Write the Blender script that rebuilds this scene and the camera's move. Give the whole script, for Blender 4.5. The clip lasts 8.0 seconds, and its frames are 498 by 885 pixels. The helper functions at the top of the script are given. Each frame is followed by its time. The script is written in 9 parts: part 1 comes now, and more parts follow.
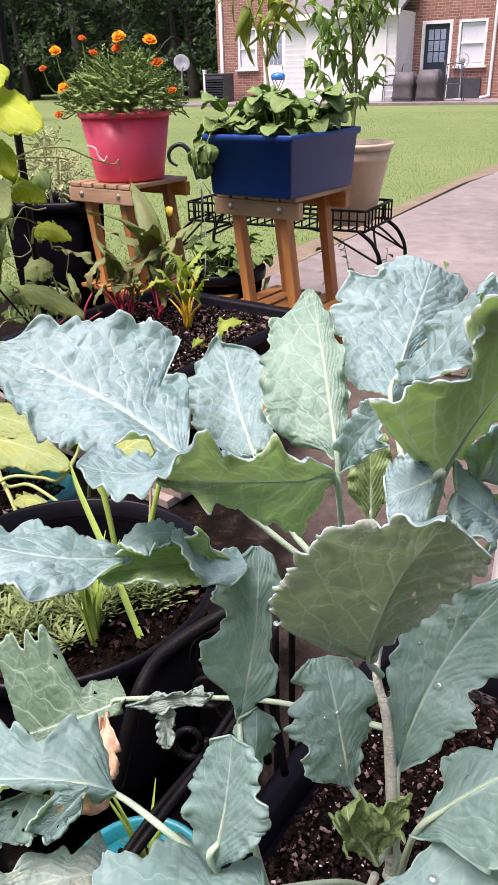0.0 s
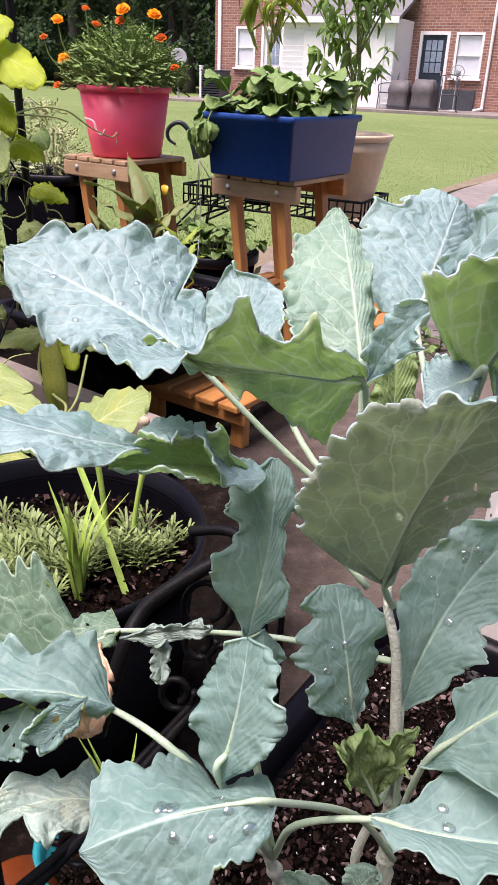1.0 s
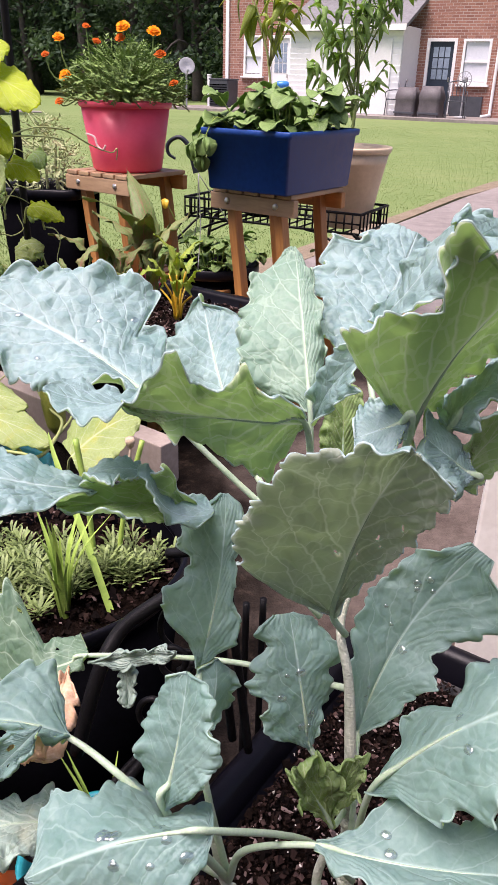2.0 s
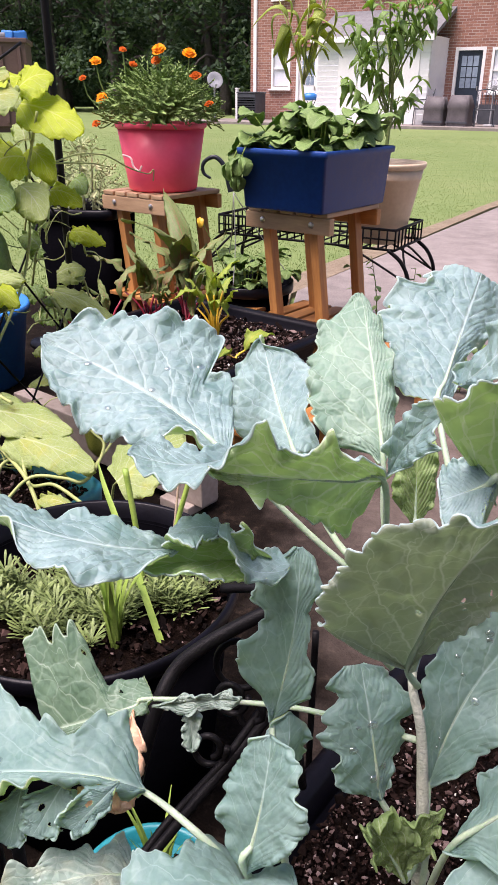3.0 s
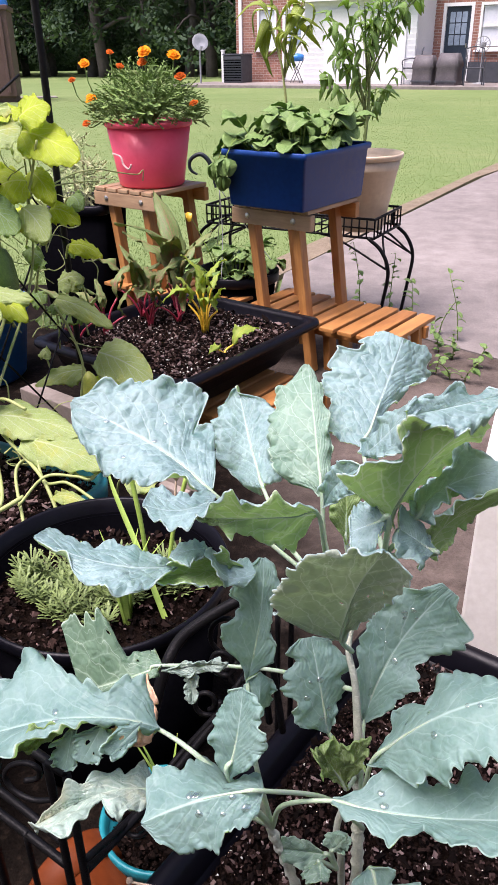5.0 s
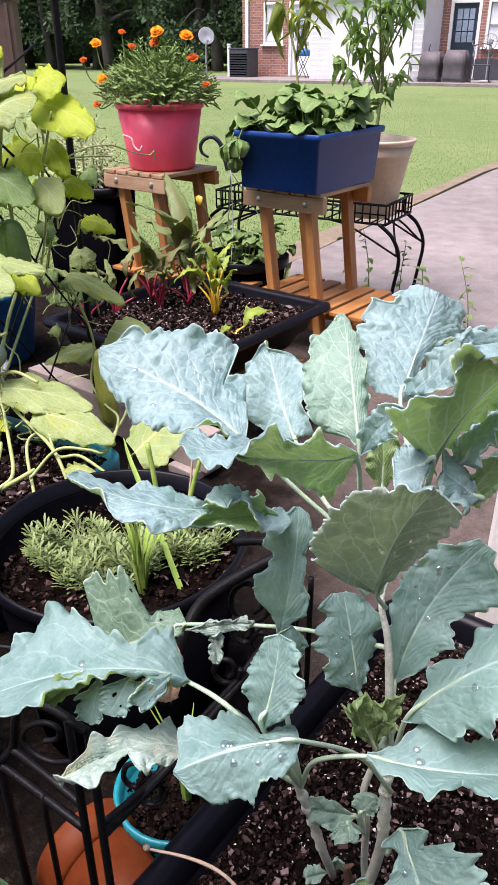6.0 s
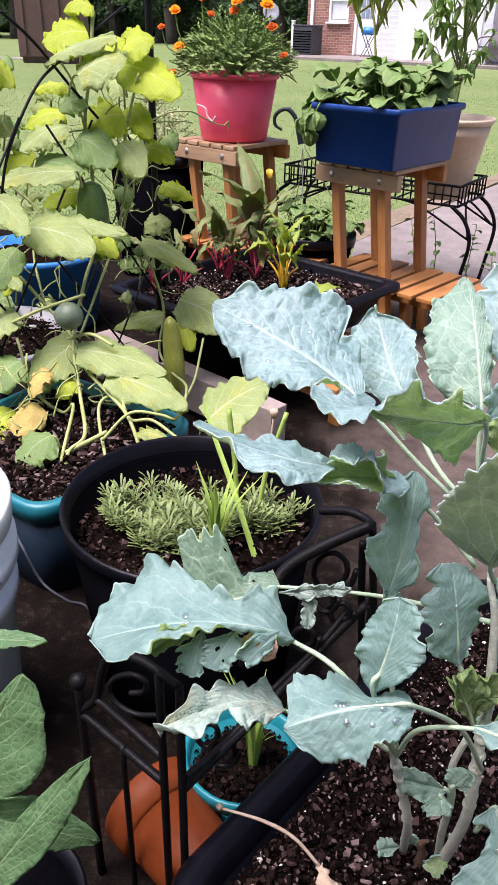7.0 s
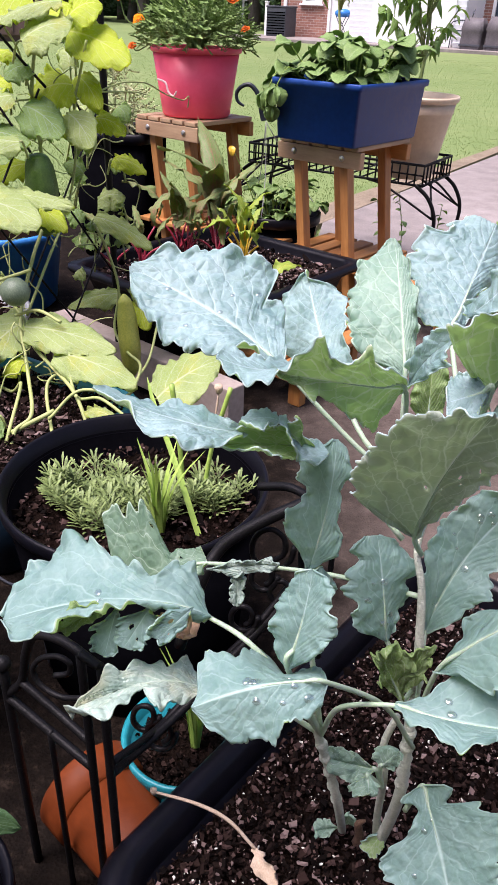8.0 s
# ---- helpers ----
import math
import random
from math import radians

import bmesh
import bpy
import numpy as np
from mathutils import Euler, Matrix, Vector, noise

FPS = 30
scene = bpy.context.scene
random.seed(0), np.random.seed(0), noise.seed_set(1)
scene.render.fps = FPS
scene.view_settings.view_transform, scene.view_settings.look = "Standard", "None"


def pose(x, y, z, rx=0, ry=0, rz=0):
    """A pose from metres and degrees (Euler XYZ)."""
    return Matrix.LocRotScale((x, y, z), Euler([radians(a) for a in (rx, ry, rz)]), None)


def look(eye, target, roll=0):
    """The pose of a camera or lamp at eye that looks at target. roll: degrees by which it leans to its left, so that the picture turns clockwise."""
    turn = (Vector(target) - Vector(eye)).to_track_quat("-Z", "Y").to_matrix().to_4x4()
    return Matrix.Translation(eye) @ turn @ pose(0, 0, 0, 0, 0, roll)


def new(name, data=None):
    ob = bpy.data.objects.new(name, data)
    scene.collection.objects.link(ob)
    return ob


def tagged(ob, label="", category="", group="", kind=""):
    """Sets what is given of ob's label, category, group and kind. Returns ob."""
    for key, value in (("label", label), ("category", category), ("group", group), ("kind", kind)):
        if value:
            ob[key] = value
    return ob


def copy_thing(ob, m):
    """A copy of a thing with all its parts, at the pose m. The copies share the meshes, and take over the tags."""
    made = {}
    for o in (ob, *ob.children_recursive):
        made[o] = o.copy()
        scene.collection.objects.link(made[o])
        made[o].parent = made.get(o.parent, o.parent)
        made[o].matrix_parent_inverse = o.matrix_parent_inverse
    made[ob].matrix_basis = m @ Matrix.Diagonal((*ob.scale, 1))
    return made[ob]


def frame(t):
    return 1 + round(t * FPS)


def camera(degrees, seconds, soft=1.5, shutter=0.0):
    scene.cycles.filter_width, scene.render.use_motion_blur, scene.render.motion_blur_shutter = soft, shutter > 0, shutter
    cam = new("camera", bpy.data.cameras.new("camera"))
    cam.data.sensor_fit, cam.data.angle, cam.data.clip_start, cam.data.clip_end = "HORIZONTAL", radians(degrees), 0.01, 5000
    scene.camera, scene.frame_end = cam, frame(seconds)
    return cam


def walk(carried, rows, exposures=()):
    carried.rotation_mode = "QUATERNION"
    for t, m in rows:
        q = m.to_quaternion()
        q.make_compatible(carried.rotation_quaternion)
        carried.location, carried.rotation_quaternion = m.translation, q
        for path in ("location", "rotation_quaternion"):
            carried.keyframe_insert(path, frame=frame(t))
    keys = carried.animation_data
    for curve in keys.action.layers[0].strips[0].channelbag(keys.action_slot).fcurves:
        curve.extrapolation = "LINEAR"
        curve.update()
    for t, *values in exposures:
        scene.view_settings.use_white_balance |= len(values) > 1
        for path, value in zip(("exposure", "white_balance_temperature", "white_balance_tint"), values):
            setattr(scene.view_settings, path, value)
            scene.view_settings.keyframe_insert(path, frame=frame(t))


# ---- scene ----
cam = camera(37.1, 8.0)
PATH = [
    (0, (0.043, -0.003, 0.77), (-0.231, 1.77, -0.113), -1.6),
    (0.5, (0.057, -0.01, 0.778), (-0.179, 1.769, -0.106), -1.7),
    (1, (0.023, -0.011, 0.723), (-0.19, 1.771, -0.16), 2.2),
    (1.5, (0.025, -0.014, 0.73), (-0.201, 1.768, -0.15), 2.6),
    (1.7, (0.053, -0.014, 0.734), (-0.169, 1.77, -0.141), 2.2),
    (2.8, (0.034, -0.002, 0.761), (-0.269, 1.783, -0.089), 0.1),
    (3, (0.028, -0.006, 0.761), (-0.29, 1.778, -0.084), 0.4),
    (3.5, (0.027, -0.017, 0.755), (-0.312, 1.77, -0.079), 0.6),
    (4, (0.062, -0.012, 0.752), (-0.248, 1.76, -0.122), 0.7),
    (4.2, (0.059, -0.034, 0.79), (-0.242, 1.717, -0.129), 0.7),
    (5.3, (0.062, -0.127, 0.873), (-0.239, 1.62, -0.053), -1.2),
    (5.5, (0.059, -0.131, 0.868), (-0.24, 1.616, -0.058), -1.0),
    (6, (0.038, -0.121, 0.834), (-0.262, 1.622, -0.101), -0.1),
    (6.5, (0.011, -0.124, 0.82), (-0.327, 1.601, -0.135), 0.7),
    (7, (-0.013, -0.132, 0.815), (-0.412, 1.566, -0.163), 1.5),
    (7.5, (0.008, -0.116, 0.806), (-0.384, 1.572, -0.193), 1.8),
    (8, (0.023, -0.108, 0.794), (-0.309, 1.586, -0.215), 2.3),
]
walk(cam, [(t, look(eye, target, roll)) for t, eye, target, roll in PATH], exposures=((0.0, 1.14, 6550, 31), (4.2, 1.14, 6550, 31), (5.3, 1.22, 6250, 28), (8.0, 1.22, 6250, 30)))

# ---------------------------------------------------------------- light
world = bpy.data.worlds.new("sky")
scene.world = world
world.use_nodes = True
wn = world.node_tree
sky = wn.nodes.new("ShaderNodeTexSky")
sky.sky_type, sky.sun_disc = "NISHITA", False
sky.sun_elevation, sky.sun_rotation = radians(69), radians(-128)
sky.dust_density, sky.ozone_density = 3.0, 1.0
wn.links.new(sky.outputs[0], wn.nodes["Background"].inputs[0])
wn.nodes["Background"].inputs[1].default_value = 0.078
sun = new("sun", bpy.data.lights.new("sun", "SUN"))
sun.data.energy, sun.data.angle, sun.data.color = 3.4, radians(40), (1.0, 0.96, 0.9)
sun.matrix_world = look((-2.4, -1.9, 8.0), (0, 0, 0))


# ---------------------------------------------------------------- materials
def nodes_of(name, rough=0.7, metal=0.0):
    m = bpy.data.materials.new(name)
    m.use_nodes = True
    n, l = m.node_tree.nodes, m.node_tree.links
    b = n["Principled BSDF"]
    b.inputs["Roughness"].default_value, b.inputs["Metallic"].default_value = rough, metal
    return m, n, l, b


def ramp(n, l, src, stops):
    r = n.new("ShaderNodeValToRGB")
    while len(r.color_ramp.elements) < len(stops):
        r.color_ramp.elements.new(0.5)
    for e, (p, c) in zip(r.color_ramp.elements, stops):
        e.position, e.color = p, (*c, 1)
    l.new(src, r.inputs[0])
    return r.outputs[0]


def noise_tex(n, l, co, scale, detail=4.0, rough=0.6):
    t = n.new("ShaderNodeTexNoise")
    t.inputs["Scale"].default_value, t.inputs["Detail"].default_value, t.inputs["Roughness"].default_value = scale, detail, rough
    l.new(co, t.inputs["Vector"])
    return t.outputs[0]


def math_node(n, l, op, a, b=None, c=None):
    t = n.new("ShaderNodeMath")
    t.operation = op
    for i, v in enumerate((a, b, c)):
        if v is None:
            continue
        if isinstance(v, (int, float)):
            t.inputs[i].default_value = v
        else:
            l.new(v, t.inputs[i])
    return t.outputs[0]


def mix_col(n, l, fac, a, b, mode="MIX"):
    t = n.new("ShaderNodeMix")
    t.data_type, t.blend_type = "RGBA", mode
    for i, v in ((0, fac), (6, a), (7, b)):
        if isinstance(v, (int, float)):
            t.inputs[i].default_value = v
        elif isinstance(v, tuple):
            t.inputs[i].default_value = (*v, 1)
        else:
            l.new(v, t.inputs[i])
    return t.outputs[2]


def bump(n, l, height, strength, dist, bsdf):
    t = n.new("ShaderNodeBump")
    t.inputs["Strength"].default_value, t.inputs["Distance"].default_value = strength, dist
    l.new(height, t.inputs["Height"])
    l.new(t.outputs[0], bsdf.inputs["Normal"])


def plain(name, c1, c2, scale, rough=0.6, metal=0.0, relief=0.3, dist=0.001, fine=8.0, spec=0.5):
    """Two-scale mottled surface: broad patches between c1 and c2 and a fine grain."""
    m, n, l, b = nodes_of(name, rough, metal)
    co = n.new("ShaderNodeTexCoord").outputs["Object"]
    broad = noise_tex(n, l, co, scale)
    grain = noise_tex(n, l, co, scale * fine, 3.0)
    mixed = math_node(n, l, "MULTIPLY_ADD", grain, 0.45, math_node(n, l, "MULTIPLY", broad, 0.6))
    l.new(ramp(n, l, mixed, ((0.3, c1), (0.72, c2))), b.inputs["Base Color"])
    r = math_node(n, l, "MULTIPLY_ADD", grain, 0.25, rough - 0.12)
    l.new(r, b.inputs["Roughness"])
    b.inputs["Specular IOR Level"].default_value = spec
    bump(n, l, grain, relief, dist, b)
    return m


def leaf_material(name, c1, c2, vein, ribs, slant, rough, through_colour, amount, vein_w=0.10, patch=30.0, yellow=None, spec=0.3, rim_light=0.0, relief=0.35, cells=150.0, net_tone=0.22, quilt=0.0, branch=0.0, rib_tone=0.75):
    """Leaf skin: midrib, side veins and a fine net from the leaf's own u, v; mottled colour; light passes through."""
    m, n, l, b = nodes_of(name, rough)
    uv = n.new("ShaderNodeUVMap")
    sep = n.new("ShaderNodeSeparateXYZ")
    l.new(uv.outputs[0], sep.inputs[0])
    u, v = sep.outputs[0], sep.outputs[1]
    av = math_node(n, l, "ABSOLUTE", math_node(n, l, "MULTIPLY_ADD", v, 2.0, -1.0))
    co = n.new("ShaderNodeTexCoord").outputs["Object"]
    wob = noise_tex(n, l, co, 60.0, 2.0)
    s = math_node(n, l, "MULTIPLY", math_node(n, l, "MULTIPLY_ADD", av, -slant, u), ribs)
    s = math_node(n, l, "ADD", s, math_node(n, l, "MULTIPLY_ADD", wob, 0.5, -0.25))
    side = math_node(n, l, "ABSOLUTE", math_node(n, l, "SUBTRACT", math_node(n, l, "FRACT", s), 0.5))
    taper = math_node(n, l, "MULTIPLY_ADD", av, -0.75 * vein_w, vein_w)
    ribmask = n.new("ShaderNodeMapRange")
    ribmask.interpolation_type = "SMOOTHSTEP"
    l.new(side, ribmask.inputs[0])
    ribmask.inputs[1].default_value = 0.0
    l.new(taper, ribmask.inputs[2])
    ribmask.inputs[3].default_value, ribmask.inputs[4].default_value = 1.0, 0.0
    mid = n.new("ShaderNodeMapRange")
    mid.interpolation_type = "SMOOTHSTEP"
    l.new(av, mid.inputs[0])
    mid.inputs[1].default_value = 0.0
    l.new(math_node(n, l, "MULTIPLY_ADD", u, -0.06, 0.085), mid.inputs[2])
    mid.inputs[3].default_value, mid.inputs[4].default_value = 1.0, 0.0
    net = n.new("ShaderNodeTexVoronoi")
    net.feature = "DISTANCE_TO_EDGE"
    net.inputs["Scale"].default_value = cells
    l.new(co, net.inputs["Vector"])
    netm = math_node(n, l, "MULTIPLY", math_node(n, l, "LESS_THAN", net.outputs[0], 0.05), net_tone)
    # pale margin: the highlight on curled leaf edges, put into the colour
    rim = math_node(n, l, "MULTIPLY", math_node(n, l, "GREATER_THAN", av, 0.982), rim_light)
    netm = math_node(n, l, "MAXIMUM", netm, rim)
    veins = math_node(n, l, "MAXIMUM", math_node(n, l, "MAXIMUM", math_node(n, l, "MULTIPLY", ribmask.outputs[0], rib_tone), mid.outputs[0]), netm)
    if branch:
        # thin branching veins between the side ribs
        bend = n.new("ShaderNodeTexNoise")
        bend.inputs["Scale"].default_value = 55.0
        l.new(co, bend.inputs["Vector"])
        bent = n.new("ShaderNodeVectorMath")
        bent.operation = "MULTIPLY_ADD"
        l.new(bend.outputs["Color"], bent.inputs[0])
        bent.inputs[1].default_value = (0.016, 0.016, 0.016)
        l.new(co, bent.inputs[2])
        web = n.new("ShaderNodeTexVoronoi")
        web.feature = "DISTANCE_TO_EDGE"
        web.inputs["Scale"].default_value = 52.0
        l.new(bent.outputs[0], web.inputs["Vector"])
        line = n.new("ShaderNodeMapRange")
        line.interpolation_type = "SMOOTHSTEP"
        l.new(web.outputs[0], line.inputs[0])
        line.inputs[1].default_value, line.inputs[2].default_value = 0.0, 0.045
        line.inputs[3].default_value, line.inputs[4].default_value = branch, 0.0
        veins = math_node(n, l, "MAXIMUM", veins, line.outputs[0])
    broad = noise_tex(n, l, co, patch, 5.0)
    fine = noise_tex(n, l, co, patch * 14, 3.0)
    mottle = math_node(n, l, "MULTIPLY_ADD", fine, 0.35, math_node(n, l, "MULTIPLY", broad, 0.7))
    if quilt:
        # paler ridges round each blister of the blade
        mottle = math_node(n, l, "ADD", mottle, math_node(n, l, "MULTIPLY_ADD", net.outputs[0], -1.4 * quilt, 0.32 * quilt))
    tone = ramp(n, l, mottle, ((0.32, c1), (0.72, c2)))
    if yellow:
        spot = noise_tex(n, l, co, 22.0, 3.0)
        ym = n.new("ShaderNodeMapRange")
        ym.inputs[1].default_value, ym.inputs[2].default_value = 0.55, 0.72
        l.new(spot, ym.inputs[0])
        tone = mix_col(n, l, ym.outputs[0], tone, yellow)
    col = mix_col(n, l, math_node(n, l, "MULTIPLY", veins, 0.8), tone, vein)
    l.new(col, b.inputs["Base Color"])
    b.inputs["Specular IOR Level"].default_value = spec
    l.new(math_node(n, l, "MULTIPLY_ADD", broad, 0.3, rough - 0.15), b.inputs["Roughness"])
    puff = math_node(n, l, "MULTIPLY_ADD", net.outputs[0], 1.2, math_node(n, l, "MULTIPLY", veins, -0.2))
    bump(n, l, puff, relief, 0.0028, b)
    tr = n.new("ShaderNodeBsdfTranslucent")
    l.new(mix_col(n, l, math_node(n, l, "MULTIPLY", veins, 0.85), through_colour, tuple(min(1.0, 0.35 + c) for c in vein)), tr.inputs[0])
    mx = n.new("ShaderNodeMixShader")
    mx.inputs[0].default_value = amount
    l.new(b.outputs[0], mx.inputs[1])
    l.new(tr.outputs[0], mx.inputs[2])
    l.new(mx.outputs[0], n["Material Output"].inputs[0])
    return m


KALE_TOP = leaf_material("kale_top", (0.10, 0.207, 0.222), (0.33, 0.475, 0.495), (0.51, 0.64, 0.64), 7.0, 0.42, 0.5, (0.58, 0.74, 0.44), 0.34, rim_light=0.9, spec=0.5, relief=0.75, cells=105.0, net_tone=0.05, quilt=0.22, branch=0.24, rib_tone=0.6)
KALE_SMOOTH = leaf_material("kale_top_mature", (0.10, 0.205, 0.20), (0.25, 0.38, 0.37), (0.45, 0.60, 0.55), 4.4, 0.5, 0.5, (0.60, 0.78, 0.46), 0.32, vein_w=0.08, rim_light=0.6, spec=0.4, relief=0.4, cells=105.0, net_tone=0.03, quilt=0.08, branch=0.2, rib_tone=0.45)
# darker green copy of the kale skin: the back leaf's shade is in its colour
KALE_SHADED = leaf_material("kale_top_shaded_green", (0.065, 0.135, 0.09), (0.17, 0.27, 0.19), (0.50, 0.62, 0.48), 4.4, 0.5, 0.5, (0.40, 0.56, 0.22), 0.25, vein_w=0.07, rim_light=0.6, spec=0.4, relief=0.4, cells=105.0, net_tone=0.03, quilt=0.08, branch=0.25, rib_tone=0.6)
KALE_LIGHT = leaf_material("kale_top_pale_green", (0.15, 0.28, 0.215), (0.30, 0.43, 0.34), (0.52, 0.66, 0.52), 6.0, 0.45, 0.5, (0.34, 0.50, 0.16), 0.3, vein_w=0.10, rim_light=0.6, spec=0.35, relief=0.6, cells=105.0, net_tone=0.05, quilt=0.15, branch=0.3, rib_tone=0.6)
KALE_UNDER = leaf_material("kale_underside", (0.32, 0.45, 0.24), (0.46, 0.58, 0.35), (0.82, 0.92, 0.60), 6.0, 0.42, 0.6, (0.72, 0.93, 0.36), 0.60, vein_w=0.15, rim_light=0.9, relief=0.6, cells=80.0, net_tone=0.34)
KALE_UNDER_GREY = leaf_material("kale_underside_grey", (0.36, 0.42, 0.34), (0.50, 0.55, 0.46), (0.82, 0.88, 0.72), 5.0, 0.42, 0.6, (0.62, 0.70, 0.48), 0.58, vein_w=0.09, rim_light=0.3, relief=0.5, cells=100.0, net_tone=0.12, branch=0.45)
KALE_PALE = leaf_material("kale_pale", (0.27, 0.40, 0.35), (0.45, 0.56, 0.49), (0.58, 0.66, 0.54), 6.0, 0.42, 0.6, (0.30, 0.42, 0.10), 0.25, yellow=(0.56, 0.54, 0.36))
KALE_FRESH = leaf_material("kale_fresh", (0.17, 0.28, 0.10), (0.31, 0.43, 0.20), (0.55, 0.62, 0.34), 6.0, 0.42, 0.55, (0.45, 0.60, 0.06), 0.4)
CUKE_TOP = leaf_material("cucumber_leaf", (0.11, 0.20, 0.06), (0.27, 0.39, 0.15), (0.40, 0.50, 0.25), 5.0, 0.5, 0.55, (0.55, 0.74, 0.06), 0.42, patch=18.0, relief=0.6)
CUKE_BRIGHT = leaf_material("cucumber_leaf_young", (0.32, 0.43, 0.03), (0.52, 0.60, 0.05), (0.62, 0.66, 0.20), 5.0, 0.5, 0.55, (0.74, 0.86, 0.02), 0.5, patch=18.0)
BERRY_TOP = leaf_material("strawberry_leaf", (0.08, 0.17, 0.04), (0.30, 0.44, 0.14), (0.26, 0.38, 0.14), 8.0, 0.6, 0.5, (0.15, 0.32, 0.03), 0.25, patch=14.0)
PEPPER_TOP = leaf_material("pepper_leaf", (0.12, 0.23, 0.055), (0.32, 0.46, 0.16), (0.34, 0.48, 0.20), 6.0, 0.5, 0.42, (0.45, 0.66, 0.10), 0.45, patch=12.0)
PEPPER_YOUNG = leaf_material("pepper_leaf_yellowish", (0.22, 0.33, 0.05), (0.40, 0.47, 0.10), (0.45, 0.52, 0.2), 6.0, 0.5, 0.45, (0.55, 0.62, 0.05), 0.42, patch=12.0)
BEET_TOP = leaf_material("beet_leaf", (0.09, 0.16, 0.045), (0.26, 0.36, 0.13), (0.40, 0.06, 0.06), 5.0, 0.5, 0.45, (0.30, 0.40, 0.06), 0.3, patch=14.0, yellow=(0.22, 0.13, 0.08))
CHARD_TOP = leaf_material("chard_leaf", (0.22, 0.36, 0.05), (0.38, 0.50, 0.10), (0.62, 0.44, 0.06), 5.0, 0.5, 0.45, (0.50, 0.65, 0.05), 0.4, patch=14.0)
EGG_TOP = leaf_material("smooth_leaf", (0.055, 0.13, 0.055), (0.125, 0.235, 0.10), (0.30, 0.44, 0.22), 6.0, 0.5, 0.35, (0.25, 0.45, 0.06), 0.3, patch=14.0)
CUKE_PALE = leaf_material("cucumber_leaf_pale", (0.23, 0.32, 0.10), (0.42, 0.50, 0.23), (0.54, 0.60, 0.32), 5.0, 0.5, 0.5, (0.66, 0.80, 0.10), 0.42, patch=18.0, yellow=(0.42, 0.43, 0.10), relief=0.6)
STEM = plain("kale_stem", (0.30, 0.33, 0.25), (0.58, 0.60, 0.49), 70.0, 0.7, relief=0.8, dist=0.002)
STALK = plain("kale_stalk", (0.27, 0.385, 0.27), (0.45, 0.56, 0.40), 80.0, 0.55)
STALK.node_tree.nodes["Principled BSDF"].inputs["Subsurface Weight"].default_value = 0.6
STALK.node_tree.nodes["Principled BSDF"].inputs["Subsurface Radius"].default_value = (0.004, 0.005, 0.003)
VINE = plain("vine_green", (0.22, 0.29, 0.08), (0.42, 0.45, 0.17), 60.0, 0.6)
HERB = plain("herb_green", (0.06, 0.105, 0.026), (0.25, 0.33, 0.10), 70.0, 0.6)
SILVER_HERB = plain("sprig_pale_green", (0.26, 0.32, 0.14), (0.45, 0.48, 0.26), 50.0, 0.7)
GRASSY = plain("blade_green", (0.20, 0.34, 0.05), (0.36, 0.50, 0.10), 40.0, 0.5)
MARI_GREEN = plain("marigold_green", (0.055, 0.125, 0.025), (0.25, 0.37, 0.09), 30.0, 0.65)
PETAL = plain("petal_orange", (0.86, 0.20, 0.0), (0.95, 0.36, 0.004), 90.0, 0.6, spec=0.1)
PETAL_DARK = plain("petal_rust", (0.45, 0.06, 0.01), (0.70, 0.16, 0.01), 90.0, 0.7, spec=0.1)
RED_STEM = plain("beet_stalk", (0.20, 0.012, 0.028), (0.42, 0.04, 0.07), 40.0, 0.4)
YELLOW_STEM = plain("chard_stalk", (0.65, 0.38, 0.02), (0.80, 0.55, 0.05), 40.0, 0.4)
CUKE_SKIN = plain("cucumber_skin", (0.03, 0.085, 0.012), (0.10, 0.18, 0.03), 45.0, 0.4, relief=0.7, dist=0.002)
CUKE_RIPE = plain("cucumber_skin_ripe", (0.19, 0.25, 0.035), (0.40, 0.40, 0.07), 35.0, 0.42, relief=0.6, dist=0.002)
CUKE_DRY = plain("dry_vine_leaf", (0.20, 0.13, 0.03), (0.44, 0.36, 0.09), 40.0, 0.75)
PALE_PINK = plain("pale_pink_plastic", (0.75, 0.45, 0.42), (0.85, 0.58, 0.55), 12.0, 0.42)
MELON_SKIN = plain("melon_skin", (0.05, 0.085, 0.05), (0.17, 0.22, 0.14), 60.0, 0.5)
DRY = plain("dry_twig", (0.34, 0.25, 0.16), (0.58, 0.46, 0.34), 90.0, 0.8)
DEAD_STEM = plain("dead_stem", (0.05, 0.025, 0.014), (0.20, 0.11, 0.065), 120.0, 0.85, relief=0.9, dist=0.002)
DEAD_LEAF = plain("dead_leaf", (0.45, 0.22, 0.10), (0.70, 0.48, 0.34), 50.0, 0.75)
BLACK_PLASTIC = plain("black_plastic", (0.0015, 0.0015, 0.002), (0.003, 0.003, 0.004), 25.0, 0.6, relief=0.15, spec=0.0)
BLACK_RIM = plain("black_plastic_rim", (0.002, 0.002, 0.003), (0.005, 0.0047, 0.008), 40.0, 0.36, relief=0.2, spec=0.16)
MAGENTA = plain("pink_plastic", (0.92, 0.078, 0.14), (0.96, 0.105, 0.18), 12.0, 0.42, relief=0.08)
BLUE = plain("blue_plastic", (0.004, 0.032, 0.16), (0.010, 0.055, 0.235), 9.0, 0.38, relief=0.12, spec=0.3)
BLUE_TUB = plain("bright_blue_plastic", (0.01, 0.13, 0.42), (0.03, 0.22, 0.58), 12.0, 0.4)
TEAL = plain("teal_plastic", (0.0, 0.11, 0.14), (0.012, 0.19, 0.23), 14.0, 0.4, relief=0.1)
